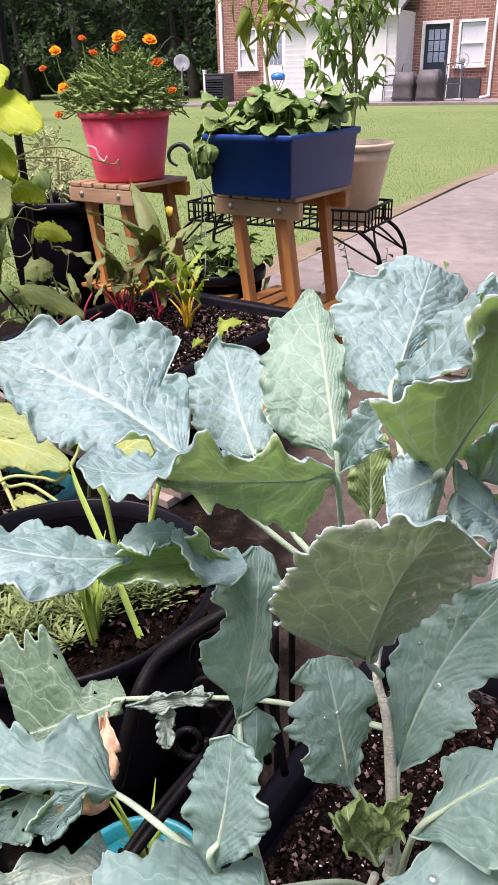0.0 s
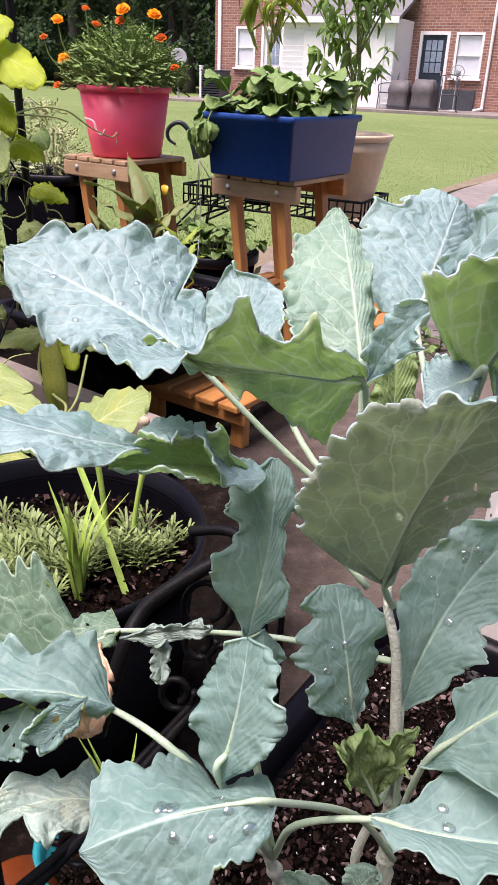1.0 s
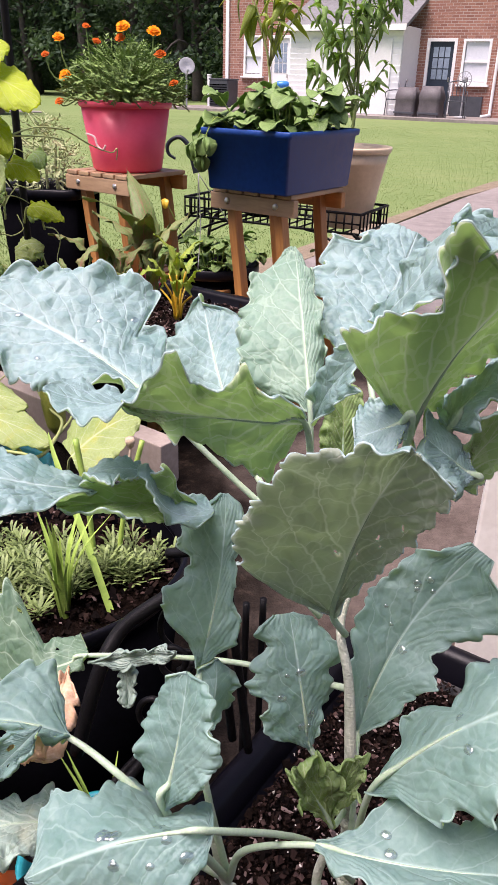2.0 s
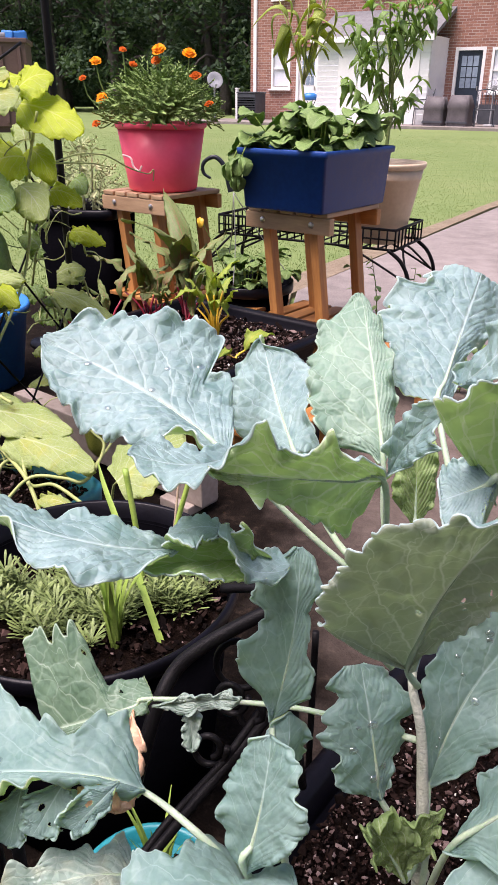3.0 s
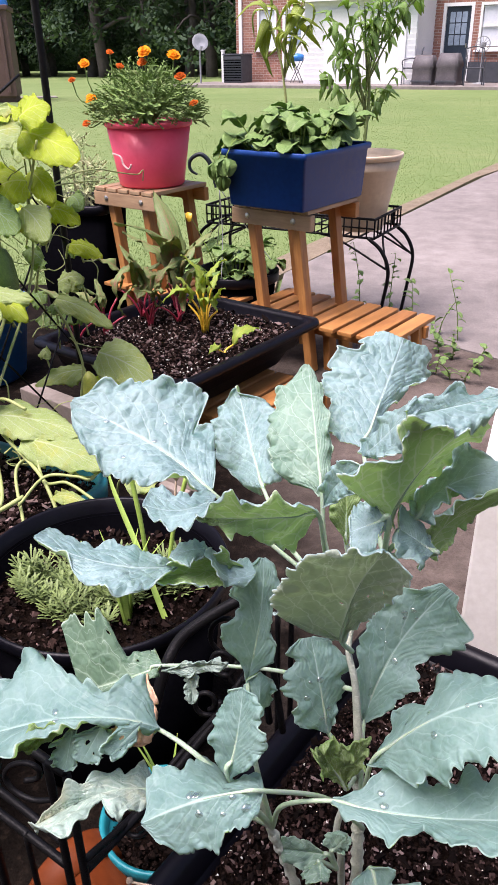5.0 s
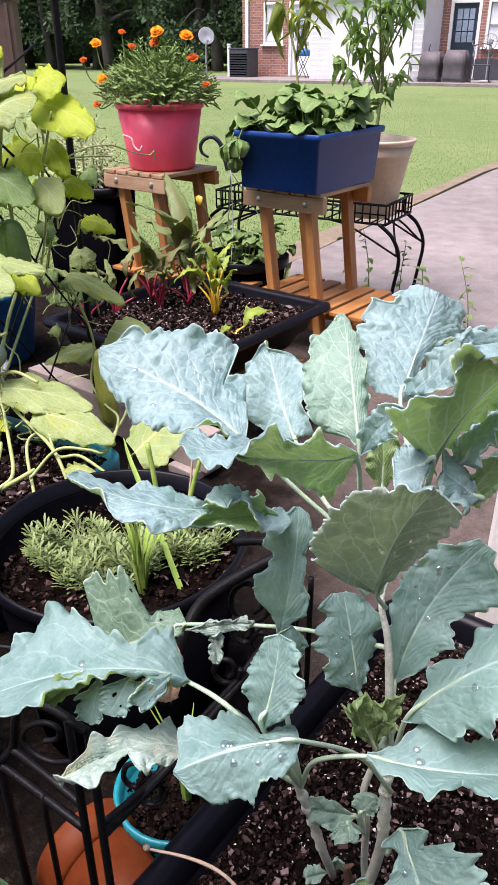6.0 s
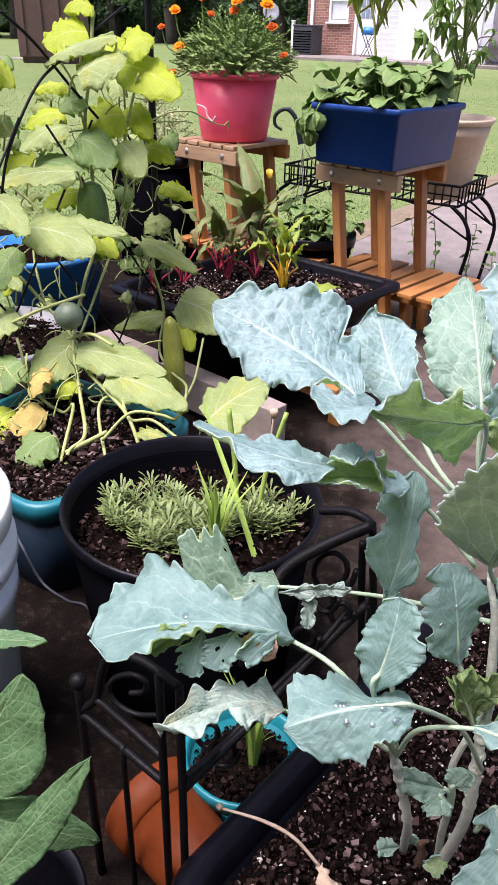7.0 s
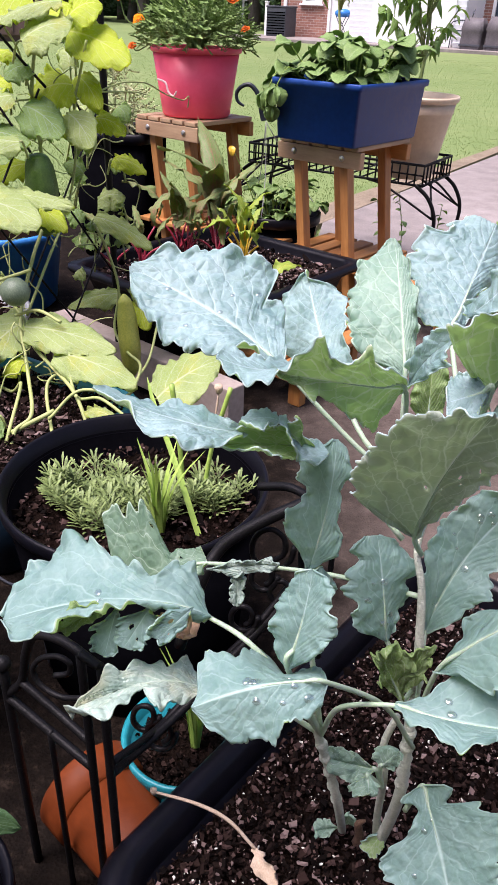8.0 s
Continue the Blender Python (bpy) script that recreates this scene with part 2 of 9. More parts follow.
AQUA = plain("aqua_plastic", (0.0, 0.17, 0.21), (0.008, 0.25, 0.29), 14.0, 0.4, relief=0.1)
CREAM = plain("cream_plastic", (0.60, 0.46, 0.31), (0.74, 0.60, 0.43), 8.0, 0.5, relief=0.1)
WHITE_PLASTIC = plain("white_plastic", (0.66, 0.66, 0.64), (0.82, 0.82, 0.80), 10.0, 0.4, relief=0.1)
DISH_GREY = plain("dish_grey", (0.22, 0.23, 0.25), (0.32, 0.33, 0.35), 4.0, 0.5)
DARK_NAVY = plain("dark_navy_hook", (0.006, 0.009, 0.016), (0.014, 0.02, 0.03), 20.0, 0.45)
TEAL_DARK = plain("dark_navy_plastic", (0.004, 0.012, 0.022), (0.010, 0.024, 0.04), 14.0, 0.5, relief=0.1, spec=0.25)
GREY_PLASTIC = plain("grey_plastic", (0.22, 0.23, 0.24), (0.33, 0.34, 0.34), 10.0, 0.5, relief=0.1)
OFFWHITE = plain("off_white_foam", (0.66, 0.62, 0.55), (0.80, 0.77, 0.70), 14.0, 0.7)
TERRACOTTA = plain("terracotta_plastic", (0.12, 0.025, 0.006), (0.185, 0.042, 0.010), 12.0, 0.5, relief=0.2, spec=0.15)
IRON = plain("black_iron", (0.003, 0.003, 0.0034), (0.009, 0.0085, 0.009), 60.0, 0.45, metal=0.0, spec=0.15, relief=0.5)
STEEL = plain("bolt_steel", (0.50, 0.48, 0.44), (0.68, 0.65, 0.60), 80.0, 0.3, metal=1.0)
BEIGE_WOOD = plain("painted_plank", (0.24, 0.195, 0.165), (0.38, 0.32, 0.275), 12.0, 0.7)
SOIL = plain("potting_soil", (0.0035, 0.0025, 0.002), (0.014, 0.009, 0.007), 70.0, 0.95, relief=1.0, dist=0.006, fine=4.0, spec=0.0)


def wood(name, dark, light):
    m, n, l, b = nodes_of(name, 0.5)
    tc = n.new("ShaderNodeTexCoord")
    mp = n.new("ShaderNodeMapping")
    mp.inputs["Scale"].default_value = (60.0, 60.0, 6.0)
    l.new(tc.outputs["UV"], mp.inputs["Vector"])
    info = n.new("ShaderNodeObjectInfo")
    l.new(info.outputs["Random"], mp.inputs["Location"])
    grain = noise_tex(n, l, mp.outputs[0], 1.0, 6.0, 0.65)
    broad = noise_tex(n, l, tc.outputs["Object"], 9.0, 3.0)
    f = math_node(n, l, "MULTIPLY_ADD", grain, 0.75, math_node(n, l, "MULTIPLY", broad, 0.3))
    f = math_node(n, l, "ADD", f, math_node(n, l, "MULTIPLY_ADD", info.outputs["Random"], 0.16, -0.08))
    l.new(ramp(n, l, f, ((0.3, dark), (0.55, tuple((a + c) / 2 for a, c in zip(dark, light))), (0.78, light))), b.inputs["Base Color"])
    l.new(math_node(n, l, "MULTIPLY_ADD", grain, 0.3, 0.32), b.inputs["Roughness"])
    bump(n, l, grain, 0.35, 0.001, b)
    return m


WOOD = wood("varnished_acacia", (0.24, 0.085, 0.02), (0.56, 0.265, 0.078))
WOOD_GREY = wood("weathered_acacia", (0.26, 0.15, 0.08), (0.56, 0.38, 0.22))


def island_chips(name, cols, rough=0.9):
    m, n, l, b = nodes_of(name, rough)
    g = n.new("ShaderNodeNewGeometry")
    l.new(ramp(n, l, g.outputs["Random Per Island"], tuple((i / max(1, len(cols) - 1), c) for i, c in enumerate(cols))), b.inputs["Base Color"])
    co = n.new("ShaderNodeTexCoord").outputs["Object"]
    bump(n, l, noise_tex(n, l, co, 400.0), 0.5, 0.001, b)
    b.inputs["Specular IOR Level"].default_value = 0.04
    return m


CHIPS = island_chips("bark_chips", ((0.004, 0.003, 0.0026), (0.007, 0.005, 0.004), (0.013, 0.008, 0.0066), (0.03, 0.017, 0.014), (0.075, 0.046, 0.040), (0.24, 0.175, 0.16)))
CHIPS_DARK = island_chips("dark_compost", ((0.003, 0.0022, 0.002), (0.006, 0.004, 0.0034), (0.012, 0.0075, 0.006), (0.035, 0.021, 0.017)))
PERLITE = island_chips("perlite", ((0.45, 0.42, 0.36), (0.75, 0.72, 0.66)))


def ground_mats():
    m, n, l, b = nodes_of("lawn_soil_and_turf", 0.95)
    co = n.new("ShaderNodeTexCoord").outputs["Object"]
    a, c, d = noise_tex(n, l, co, 0.35, 4.0), noise_tex(n, l, co, 6.0, 5.0), noise_tex(n, l, co, 60.0, 3.0)
    f = math_node(n, l, "MULTIPLY_ADD", c, 0.35, math_node(n, l, "MULTIPLY_ADD", d, 0.3, math_node(n, l, "MULTIPLY", a, 0.45)))
    l.new(ramp(n, l, f, ((0.36, (0.105, 0.16, 0.05)), (0.55, (0.14, 0.195, 0.068)), (0.72, (0.19, 0.225, 0.092)))), b.inputs["Base Color"])
    bump(n, l, d, 0.5, 0.008, b)
    b.inputs["Specular IOR Level"].default_value = 0.15
    lawn = m
    m, n, l, b = nodes_of("aggregate_concrete", 0.8)
    co = n.new("ShaderNodeTexCoord").outputs["Object"]
    a, c = noise_tex(n, l, co, 3.0, 6.0), noise_tex(n, l, co, 30.0, 5.0)
    v = n.new("ShaderNodeTexVoronoi")
    v.inputs["Scale"].default_value = 260.0
    l.new(co, v.inputs["Vector"])
    f = math_node(n, l, "MULTIPLY_ADD", c, 0.4, math_node(n, l, "MULTIPLY", a, 0.6))
    tone = ramp(n, l, f, ((0.34, (0.05, 0.038, 0.031)), (0.52, (0.11, 0.088, 0.074)), (0.7, (0.18, 0.145, 0.124))))
    damp_shade = n.new("ShaderNodeMapRange")
    damp_shade.inputs[1].default_value, damp_shade.inputs[2].default_value = 0.98, 0.55
    damp_shade.inputs[3].default_value, damp_shade.inputs[4].default_value = 0.0, 1.0
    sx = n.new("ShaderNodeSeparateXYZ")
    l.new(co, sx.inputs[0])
    # shade round the row of pots put into the colour, over wet, soil-washed concrete
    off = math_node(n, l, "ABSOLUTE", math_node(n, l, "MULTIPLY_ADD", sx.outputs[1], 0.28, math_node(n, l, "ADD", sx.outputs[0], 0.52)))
    l.new(math_node(n, l, "ADD", off, math_node(n, l, "MULTIPLY_ADD", noise_tex(n, l, co, 2.6, 6.0), 0.9, -0.55)), damp_shade.inputs[0])
    peb = n.new("ShaderNodeSeparateColor")
    l.new(v.outputs["Color"], peb.inputs[0])
    tone = mix_col(n, l, math_node(n, l, "MULTIPLY", peb.outputs[0], 0.16), tone, (0.26, 0.21, 0.18))
    tone = mix_col(n, l, math_node(n, l, "MULTIPLY", damp_shade.outputs[0], 0.96), tone, ramp(n, l, math_node(n, l, "MULTIPLY_ADD", c, 0.6, math_node(n, l, "MULTIPLY", noise_tex(n, l, co, 95.0, 4.0), 0.4)), ((0.40, (0.0022, 0.0016, 0.0013)), (0.54, (0.006, 0.0042, 0.003)), (0.66, (0.030, 0.021, 0.015)))))
    l.new(tone, b.inputs["Base Color"])
    b.inputs["Specular IOR Level"].default_value = 0.03
    bump(n, l, v.outputs["Distance"], 0.5, 0.003, b)
    near = m
    m, n, l, b = nodes_of("smooth_concrete", 0.75)
    co = n.new("ShaderNodeTexCoord").outputs["Object"]
    a, c, d = noise_tex(n, l, co, 0.8, 5.0), noise_tex(n, l, co, 9.0, 6.0), noise_tex(n, l, co, 160.0, 3.0)
    f = math_node(n, l, "MULTIPLY_ADD", d, 0.25, math_node(n, l, "MULTIPLY_ADD", c, 0.35, math_node(n, l, "MULTIPLY", a, 0.45)))
    l.new(ramp(n, l, f, ((0.34, (0.10, 0.085, 0.077)), (0.52, (0.205, 0.178, 0.160)), (0.68, (0.31, 0.275, 0.248)))), b.inputs["Base Color"])
    bump(n, l, d, 0.35, 0.003, b)
    far = m
    dirt = plain("bare_dirt", (0.12, 0.09, 0.055), (0.25, 0.20, 0.135), 9.0, 0.95, relief=0.8, dist=0.01)
    return lawn, near, far, dirt


LAWN, AGGREGATE, CONCRETE, DIRT = ground_mats()


def brick_mat():
    m, n, l, b = nodes_of("red_brick_wall", 0.85)
    co = n.new("ShaderNodeTexCoord").outputs["Object"]
    mp = n.new("ShaderNodeMapping")
    mp.inputs["Rotation"].default_value = (radians(-90), 0, 0)
    l.new(co, mp.inputs["Vector"])
    t = n.new("ShaderNodeTexBrick")
    l.new(mp.outputs[0], t.inputs["Vector"])
    t.inputs["Scale"].default_value = 1.0
    t.inputs["Brick Width"].default_value, t.inputs["Row Height"].default_value = 0.215, 0.075
    t.inputs["Mortar Size"].default_value, t.inputs["Mortar Smooth"].default_value = 0.006, 0.2
    t.inputs["Color1"].default_value, t.inputs["Color2"].default_value = (0.20, 0.075, 0.05, 1), (0.33, 0.145, 0.10, 1)
    t.inputs["Mortar"].default_value = (0.42, 0.37, 0.33, 1)
    blot = noise_tex(n, l, co, 1.2, 4.0)
    l.new(mix_col(n, l, math_node(n, l, "MULTIPLY", blot, 0.3), t.outputs[0], (0.36, 0.22, 0.17)), b.inputs["Base Color"])
    bump(n, l, t.outputs["Fac"], -0.5, 0.01, b)
    return m


BRICK = brick_mat()
SIDING = plain("white_siding", (0.74, 0.75, 0.76), (0.84, 0.84, 0.84), 2.0, 0.5)
TRIM = plain("white_trim_paint", (0.70, 0.70, 0.68), (0.82, 0.82, 0.80), 3.0, 0.45)
SHINGLE = plain("grey_shingles", (0.10, 0.10, 0.105), (0.20, 0.20, 0.205), 8.0, 0.9)
DOOR_BLUE = plain("dark_navy_door", (0.012, 0.02, 0.035), (0.025, 0.04, 0.06), 4.0, 0.4)
GLASSY = plain("window_glass", (0.16, 0.21, 0.27), (0.30, 0.38, 0.46), 1.5, 0.12, relief=0.02)
BLIND = plain("window_blind", (0.55, 0.58, 0.62), (0.70, 0.72, 0.75), 3.0, 0.5)
DARK_METAL = plain("dark_metal", (0.03, 0.034, 0.042), (0.07, 0.075, 0.085), 6.0, 0.5)
COVER = plain("faded_vinyl_cover", (0.05, 0.043, 0.045), (0.12, 0.105, 0.11), 4.0, 0.6)
BARK = plain("tree_bark", (0.03, 0.026, 0.022), (0.08, 0.068, 0.058), 6.0, 0.95, relief=0.9, dist=0.02)
BROWN_STEEL = plain("brown_painted_steel", (0.085, 0.045, 0.038), (0.14, 0.08, 0.068), 3.0, 0.6)


def foliage_mat(name, dark, light, back):
    m, n, l, b = nodes_of(name, 0.6)
    g = n.new("ShaderNodeNewGeometry")
    l.new(ramp(n, l, g.outputs["Random Per Island"], ((0.0, dark), (1.0, light))), b.inputs["Base Color"])
    b.inputs["Specular IOR Level"].default_value = 0.15
    tr = n.new("ShaderNodeBsdfTranslucent")
    tr.inputs[0].default_value = (*back, 1)
    mx = n.new("ShaderNodeMixShader")
    mx.inputs[0].default_value = 0.25
    l.new(b.outputs[0], mx.inputs[1])
    l.new(tr.outputs[0], mx.inputs[2])
    l.new(mx.outputs[0], n["Material Output"].inputs[0])
    return m


WOODS = foliage_mat("woodland_leaves", (0.016, 0.038, 0.022), (0.058, 0.098, 0.045), (0.07, 0.13, 0.04))
BLADES = foliage_mat("lawn_blades", (0.14, 0.205, 0.062), (0.19, 0.25, 0.088), (0.19, 0.27, 0.07))
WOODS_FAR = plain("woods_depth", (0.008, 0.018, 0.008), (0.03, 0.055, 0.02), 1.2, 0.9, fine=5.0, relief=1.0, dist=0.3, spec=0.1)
DROPLET = bpy.data.materials.new("water_drop")
DROPLET.use_nodes = True
_n, _l = DROPLET.node_tree.nodes, DROPLET.node_tree.links
_g, _t, _m = _n.new("ShaderNodeBsdfGlossy"), _n.new("ShaderNodeBsdfTransparent"), _n.new("ShaderNodeMixShader")
_g.inputs["Roughness"].default_value = 0.05
_m.inputs[0].default_value = 0.30
_l.new(_t.outputs[0], _m.inputs[1])
_l.new(_g.outputs[0], _m.inputs[2])
_l.new(_m.outputs[0], _n["Material Output"].inputs[0])


# ---------------------------------------------------------------- mesh tools
def mesh_of(name, verts, faces, mats, smooth=True, uvs=None, slots=None):
    me = bpy.data.meshes.new(name)
    me.from_pydata([tuple(v) for v in verts], [], [tuple(f) for f in faces])
    for m in mats:
        me.materials.append(m)
    if slots is not None:
        me.polygons.foreach_set("material_index", slots)
    if uvs is not None:
        lay = me.uv_layers.new(name="UVMap")
        idx = np.zeros(len(me.loops), dtype=np.int32)
        me.loops.foreach_get("vertex_index", idx)
        lay.data.foreach_set("uv", np.asarray(uvs, dtype=np.float32)[idx].ravel())
    if smooth:
        me.polygons.foreach_set("use_smooth", [True] * len(me.polygons))
    me.update()
    return me


def under(ob, parent):
    if parent is not None:
        ob.parent = parent
    return ob


def part_mesh(name, me, parent, label=""):
    return tagged(under(new(name, me), parent), label)


def part(name, bm, material, parent, label="", smooth=False):
    """Links a bmesh as one mesh object under a thing or under a part."""
    me = bpy.data.meshes.new(name)
    bm.to_mesh(me)
    bm.free()
    me.materials.append(material)
    if smooth:
        me.polygons.foreach_set("use_smooth", [True] * len(me.polygons))
    return part_mesh(name, me, parent, label)


def thing(name, m, label, category, group="", kind=""):
    ob = new(name)
    ob.matrix_world = m
    ob.empty_display_size = 0.05
    return tagged(ob, label, category, group, kind)


def box_bm(size, m=Matrix(), bevel=0.0):
    bm = bmesh.new()
    bmesh.ops.create_cube(bm, size=1.0, matrix=m @ Matrix.Diagonal((*size, 1)))
    if bevel:
        bmesh.ops.bevel(bm, geom=bm.edges[:], offset=bevel, segments=2, affect="EDGES", profile=0.6)
    return bm


def board(name, size, m, material, parent, label="", bevel=0.003):
    """A wooden or metal board with eased edges and a lengthwise grain."""
    bm = box_bm(size, Matrix(), bevel)
    lay = bm.loops.layers.uv.new("UVMap")
    long = max(range(3), key=lambda i: size[i])
    a, c = [i for i in range(3) if i != long]
    for f in bm.faces:
        for lp in f.loops:
            co = lp.vert.co
            lp[lay].uv = (co[a] * 1.0 + co[c], co[long] * 0.12)
    bmesh.ops.transform(bm, matrix=m, verts=bm.verts)
    return part(name, bm, material, parent, label)


def rail(a, b, w, h, roll=0.0):
    """Size and pose of a straight bar w by h from a to b."""
    a, b = Vector(a), Vector(b)
    q = (b - a).to_track_quat("Z", "Y").to_matrix().to_4x4()
    return (w, h, (b - a).length), Matrix.Translation((a + b) / 2) @ q @ pose(0, 0, 0, 0, 0, roll)


def curve_points(pts, n):
    """Smooth line through a few points (Catmull-Rom), n samples."""
    p = [np.array(q, float) for q in pts]
    if len(p) == 2:
        return [p[0] + (p[1] - p[0]) * i / (n - 1) for i in range(n)]
    p = [2 * p[0] - p[1]] + p + [2 * p[-1] - p[-2]]
    out, k = [], len(p) - 3
    for i in range(n):
        s = min(i / (n - 1) * k, k - 1e-6)
        j, t = int(s), s - int(s)
        a, b, c, d = p[j:j + 4]
        out.append(0.5 * (2 * b + (c - a) * t + (2 * a - 5 * b + 4 * c - d) * t * t + (3 * b - a - 3 * c + d) * t ** 3))
    return out


def tube_data(pts, radii, sides=8, n=None):
    """Verts and faces of a round bar along a smooth line."""
    line = curve_points(pts, n or max(8, 6 * len(pts)))
    k = len(line)
    rad = np.interp(np.linspace(0, 1, k), np.linspace(0, 1, len(radii)), radii)
    verts, faces = [], []
    up = np.array((0.13, 0.31, 0.94))
    for i, c in enumerate(line):
        t = line[min(i + 1, k - 1)] - line[max(i - 1, 0)]
        t = t / (np.linalg.norm(t) + 1e-9)
        s = np.cross(t, up)
        if np.linalg.norm(s) < 0.05:
            s = np.cross(t, (1, 0, 0))
        s /= np.linalg.norm(s)
        w = np.cross(s, t)
        up = w
        for j in range(sides):
            a = 2 * math.pi * j / sides
            verts.append(c + rad[i] * (math.cos(a) * s + math.sin(a) * w))
    for i in range(k - 1):
        for j in range(sides):
            a, b = i * sides + j, i * sides + (j + 1) % sides
            faces.append((a, a + sides, b + sides, b))
    faces.append(tuple(range(sides)))
    faces.append(tuple((k - 1) * sides + j for j in reversed(range(sides))))
    return verts, faces


def tube(name, pts, radii, material, parent, label="", sides=8, n=None):
    v, f = tube_data(pts, radii, sides, n)
    return part_mesh(name, mesh_of(name, v, f, [material]), parent, label)


def join_data(chunks):
    verts, faces = [], []
    for v, f in chunks:
        o = len(verts)
        verts.extend(v)
        faces.extend(tuple(i + o for i in q) for q in f)
    return verts, faces


def lathe(name, profile, material, parent, label="", seg=56, square=0.0):
    """Turns a profile of (radius, height) round z. square: 0 round, towards 1 squarer."""
    verts, faces = [], []
    k = len(profile)
    for j in range(seg):
        a = 2 * math.pi * j / seg
        c, s = math.cos(a), math.sin(a)
        q = 1.0
        if square:
            e = 2 + 10 * square
            q = (abs(c) ** e + abs(s) ** e) ** (-1 / e)
        for r, z in profile:
            verts.append((r * q * c, r * q * s, z))
    for j in range(seg):
        for i in range(k - 1):
            a, b = j * k + i, ((j + 1) % seg) * k + i
            faces.append((a, b, b + 1, a + 1))
    return part_mesh(name, mesh_of(name, verts, faces, [material]), parent, label)


def rounded_rect(w, l, r, seg=6):
    pts = []
    for cx, cy, a0 in ((w / 2 - r, l / 2 - r, 0), (-w / 2 + r, l / 2 - r, 90), (-w / 2 + r, -l / 2 + r, 180), (w / 2 - r, -l / 2 + r, 270)):
        for i in range(seg + 1):
            a = radians(a0 + 90 * i / seg)
            pts.append((cx + r * math.cos(a), cy + r * math.sin(a)))
    return pts


def tray(name, levels, material, parent, label=""):
    """Loft of rounded rectangles (width, length, corner, z), in order from the outside foot over the rim to the inside floor."""
    verts, faces = [], []
    for w, l, r, z in levels:
        verts += [(x, y, z) for x, y in rounded_rect(w, l, r)]
    k = len(rounded_rect(1, 1, 0.1))
    for i in range(len(levels) - 1):
        for j in range(k):
            a, b = i * k + j, i * k + (j + 1) % k
            faces.append((a, b, b + k, a + k))
    faces.append(tuple(reversed(range(k))))
    faces.append(tuple((len(levels) - 1) * k + j for j in range(k)))
    return part_mesh(name, mesh_of(name, verts, faces, [material]), parent, label)


def soil_bed(inside, half, z, parent, mound=0.006, n=40, material=None):
    """An uneven bed of soil; inside(x, y) tells whether a place is in the pot; half: its half sizes."""
    verts, faces, idx = [], [], {}
    hx, hy = half
    for i in range(n + 1):
        for j in range(n + 1):
            x, y = hx * (2 * i / n - 1), hy * (2 * j / n - 1)
            if inside(x, y):
                idx[i, j] = len(verts)
                verts.append((x, y, z + mound * (noise.noise((x * 22, y * 22, z * 9 + hx * 50)) + 0.6 * noise.noise((x * 70, y * 70, hx * 31)))))
    for i in range(n):
        for j in range(n):
            q = [(i, j), (i + 1, j), (i + 1, j + 1), (i, j + 1)]
            if all(c in idx for c in q):
                faces.append([idx[c] for c in q])
    return part_mesh("soil", mesh_of("soil", verts, faces, [material or SOIL]), parent, "dark damp potting soil")


def chips(inside, half, z, parent, count, size, material, seed, name="bark_mulch", label="loose bark chips", lift=0.003):
    """Loose flat chips, one mesh of many small wedges."""
    rng = random.Random(seed)
    verts, faces = [], []
    hx, hy = half
    while count > 0:
        x, y = rng.uniform(-hx, hx), rng.uniform(-hy, hy)
        if not inside(x, y):
            continue
        count -= 1
        s = size * min(2.1, 0.62 * math.exp(rng.gauss(0, 0.48)))
        q = Matrix.Translation((x, y, z + lift + rng.uniform(-0.2, 0.5) * s * 0.4)) @ Euler((rng.gauss(0, 0.5), rng.gauss(0, 0.5), rng.uniform(0, 6.3))).to_matrix().to_4x4()
        o = len(verts)
        a, b, c = s * rng.uniform(0.6, 1.0), s * rng.uniform(0.3, 0.7), s * rng.uniform(0.12, 0.3)
        for dz in (-1, 1):
            for dx, dy in ((-1, -0.6), (0.5, -1), (1, 0.4), (-0.4, 1)):
                verts.append(q @ Vector((dx * a * rng.uniform(0.2, 0.65), dy * b * rng.uniform(0.2, 0.65), dz * c * rng.uniform(0.2, 0.8))))
        faces += [(o + 3, o + 2, o + 1, o), (o + 4, o + 5, o + 6, o + 7)] + [(o + i, o + (i + 1) % 4, o + 4 + (i + 1) % 4, o + 4 + i) for i in range(4)]
    return tagged(part_mesh(name, mesh_of(name, verts, faces, [material], smooth=False), parent, label), kind="stuff")


# ---------------------------------------------------------------- leaves
def unit(v):
    return v / (np.linalg.norm(v) + 1e-9)


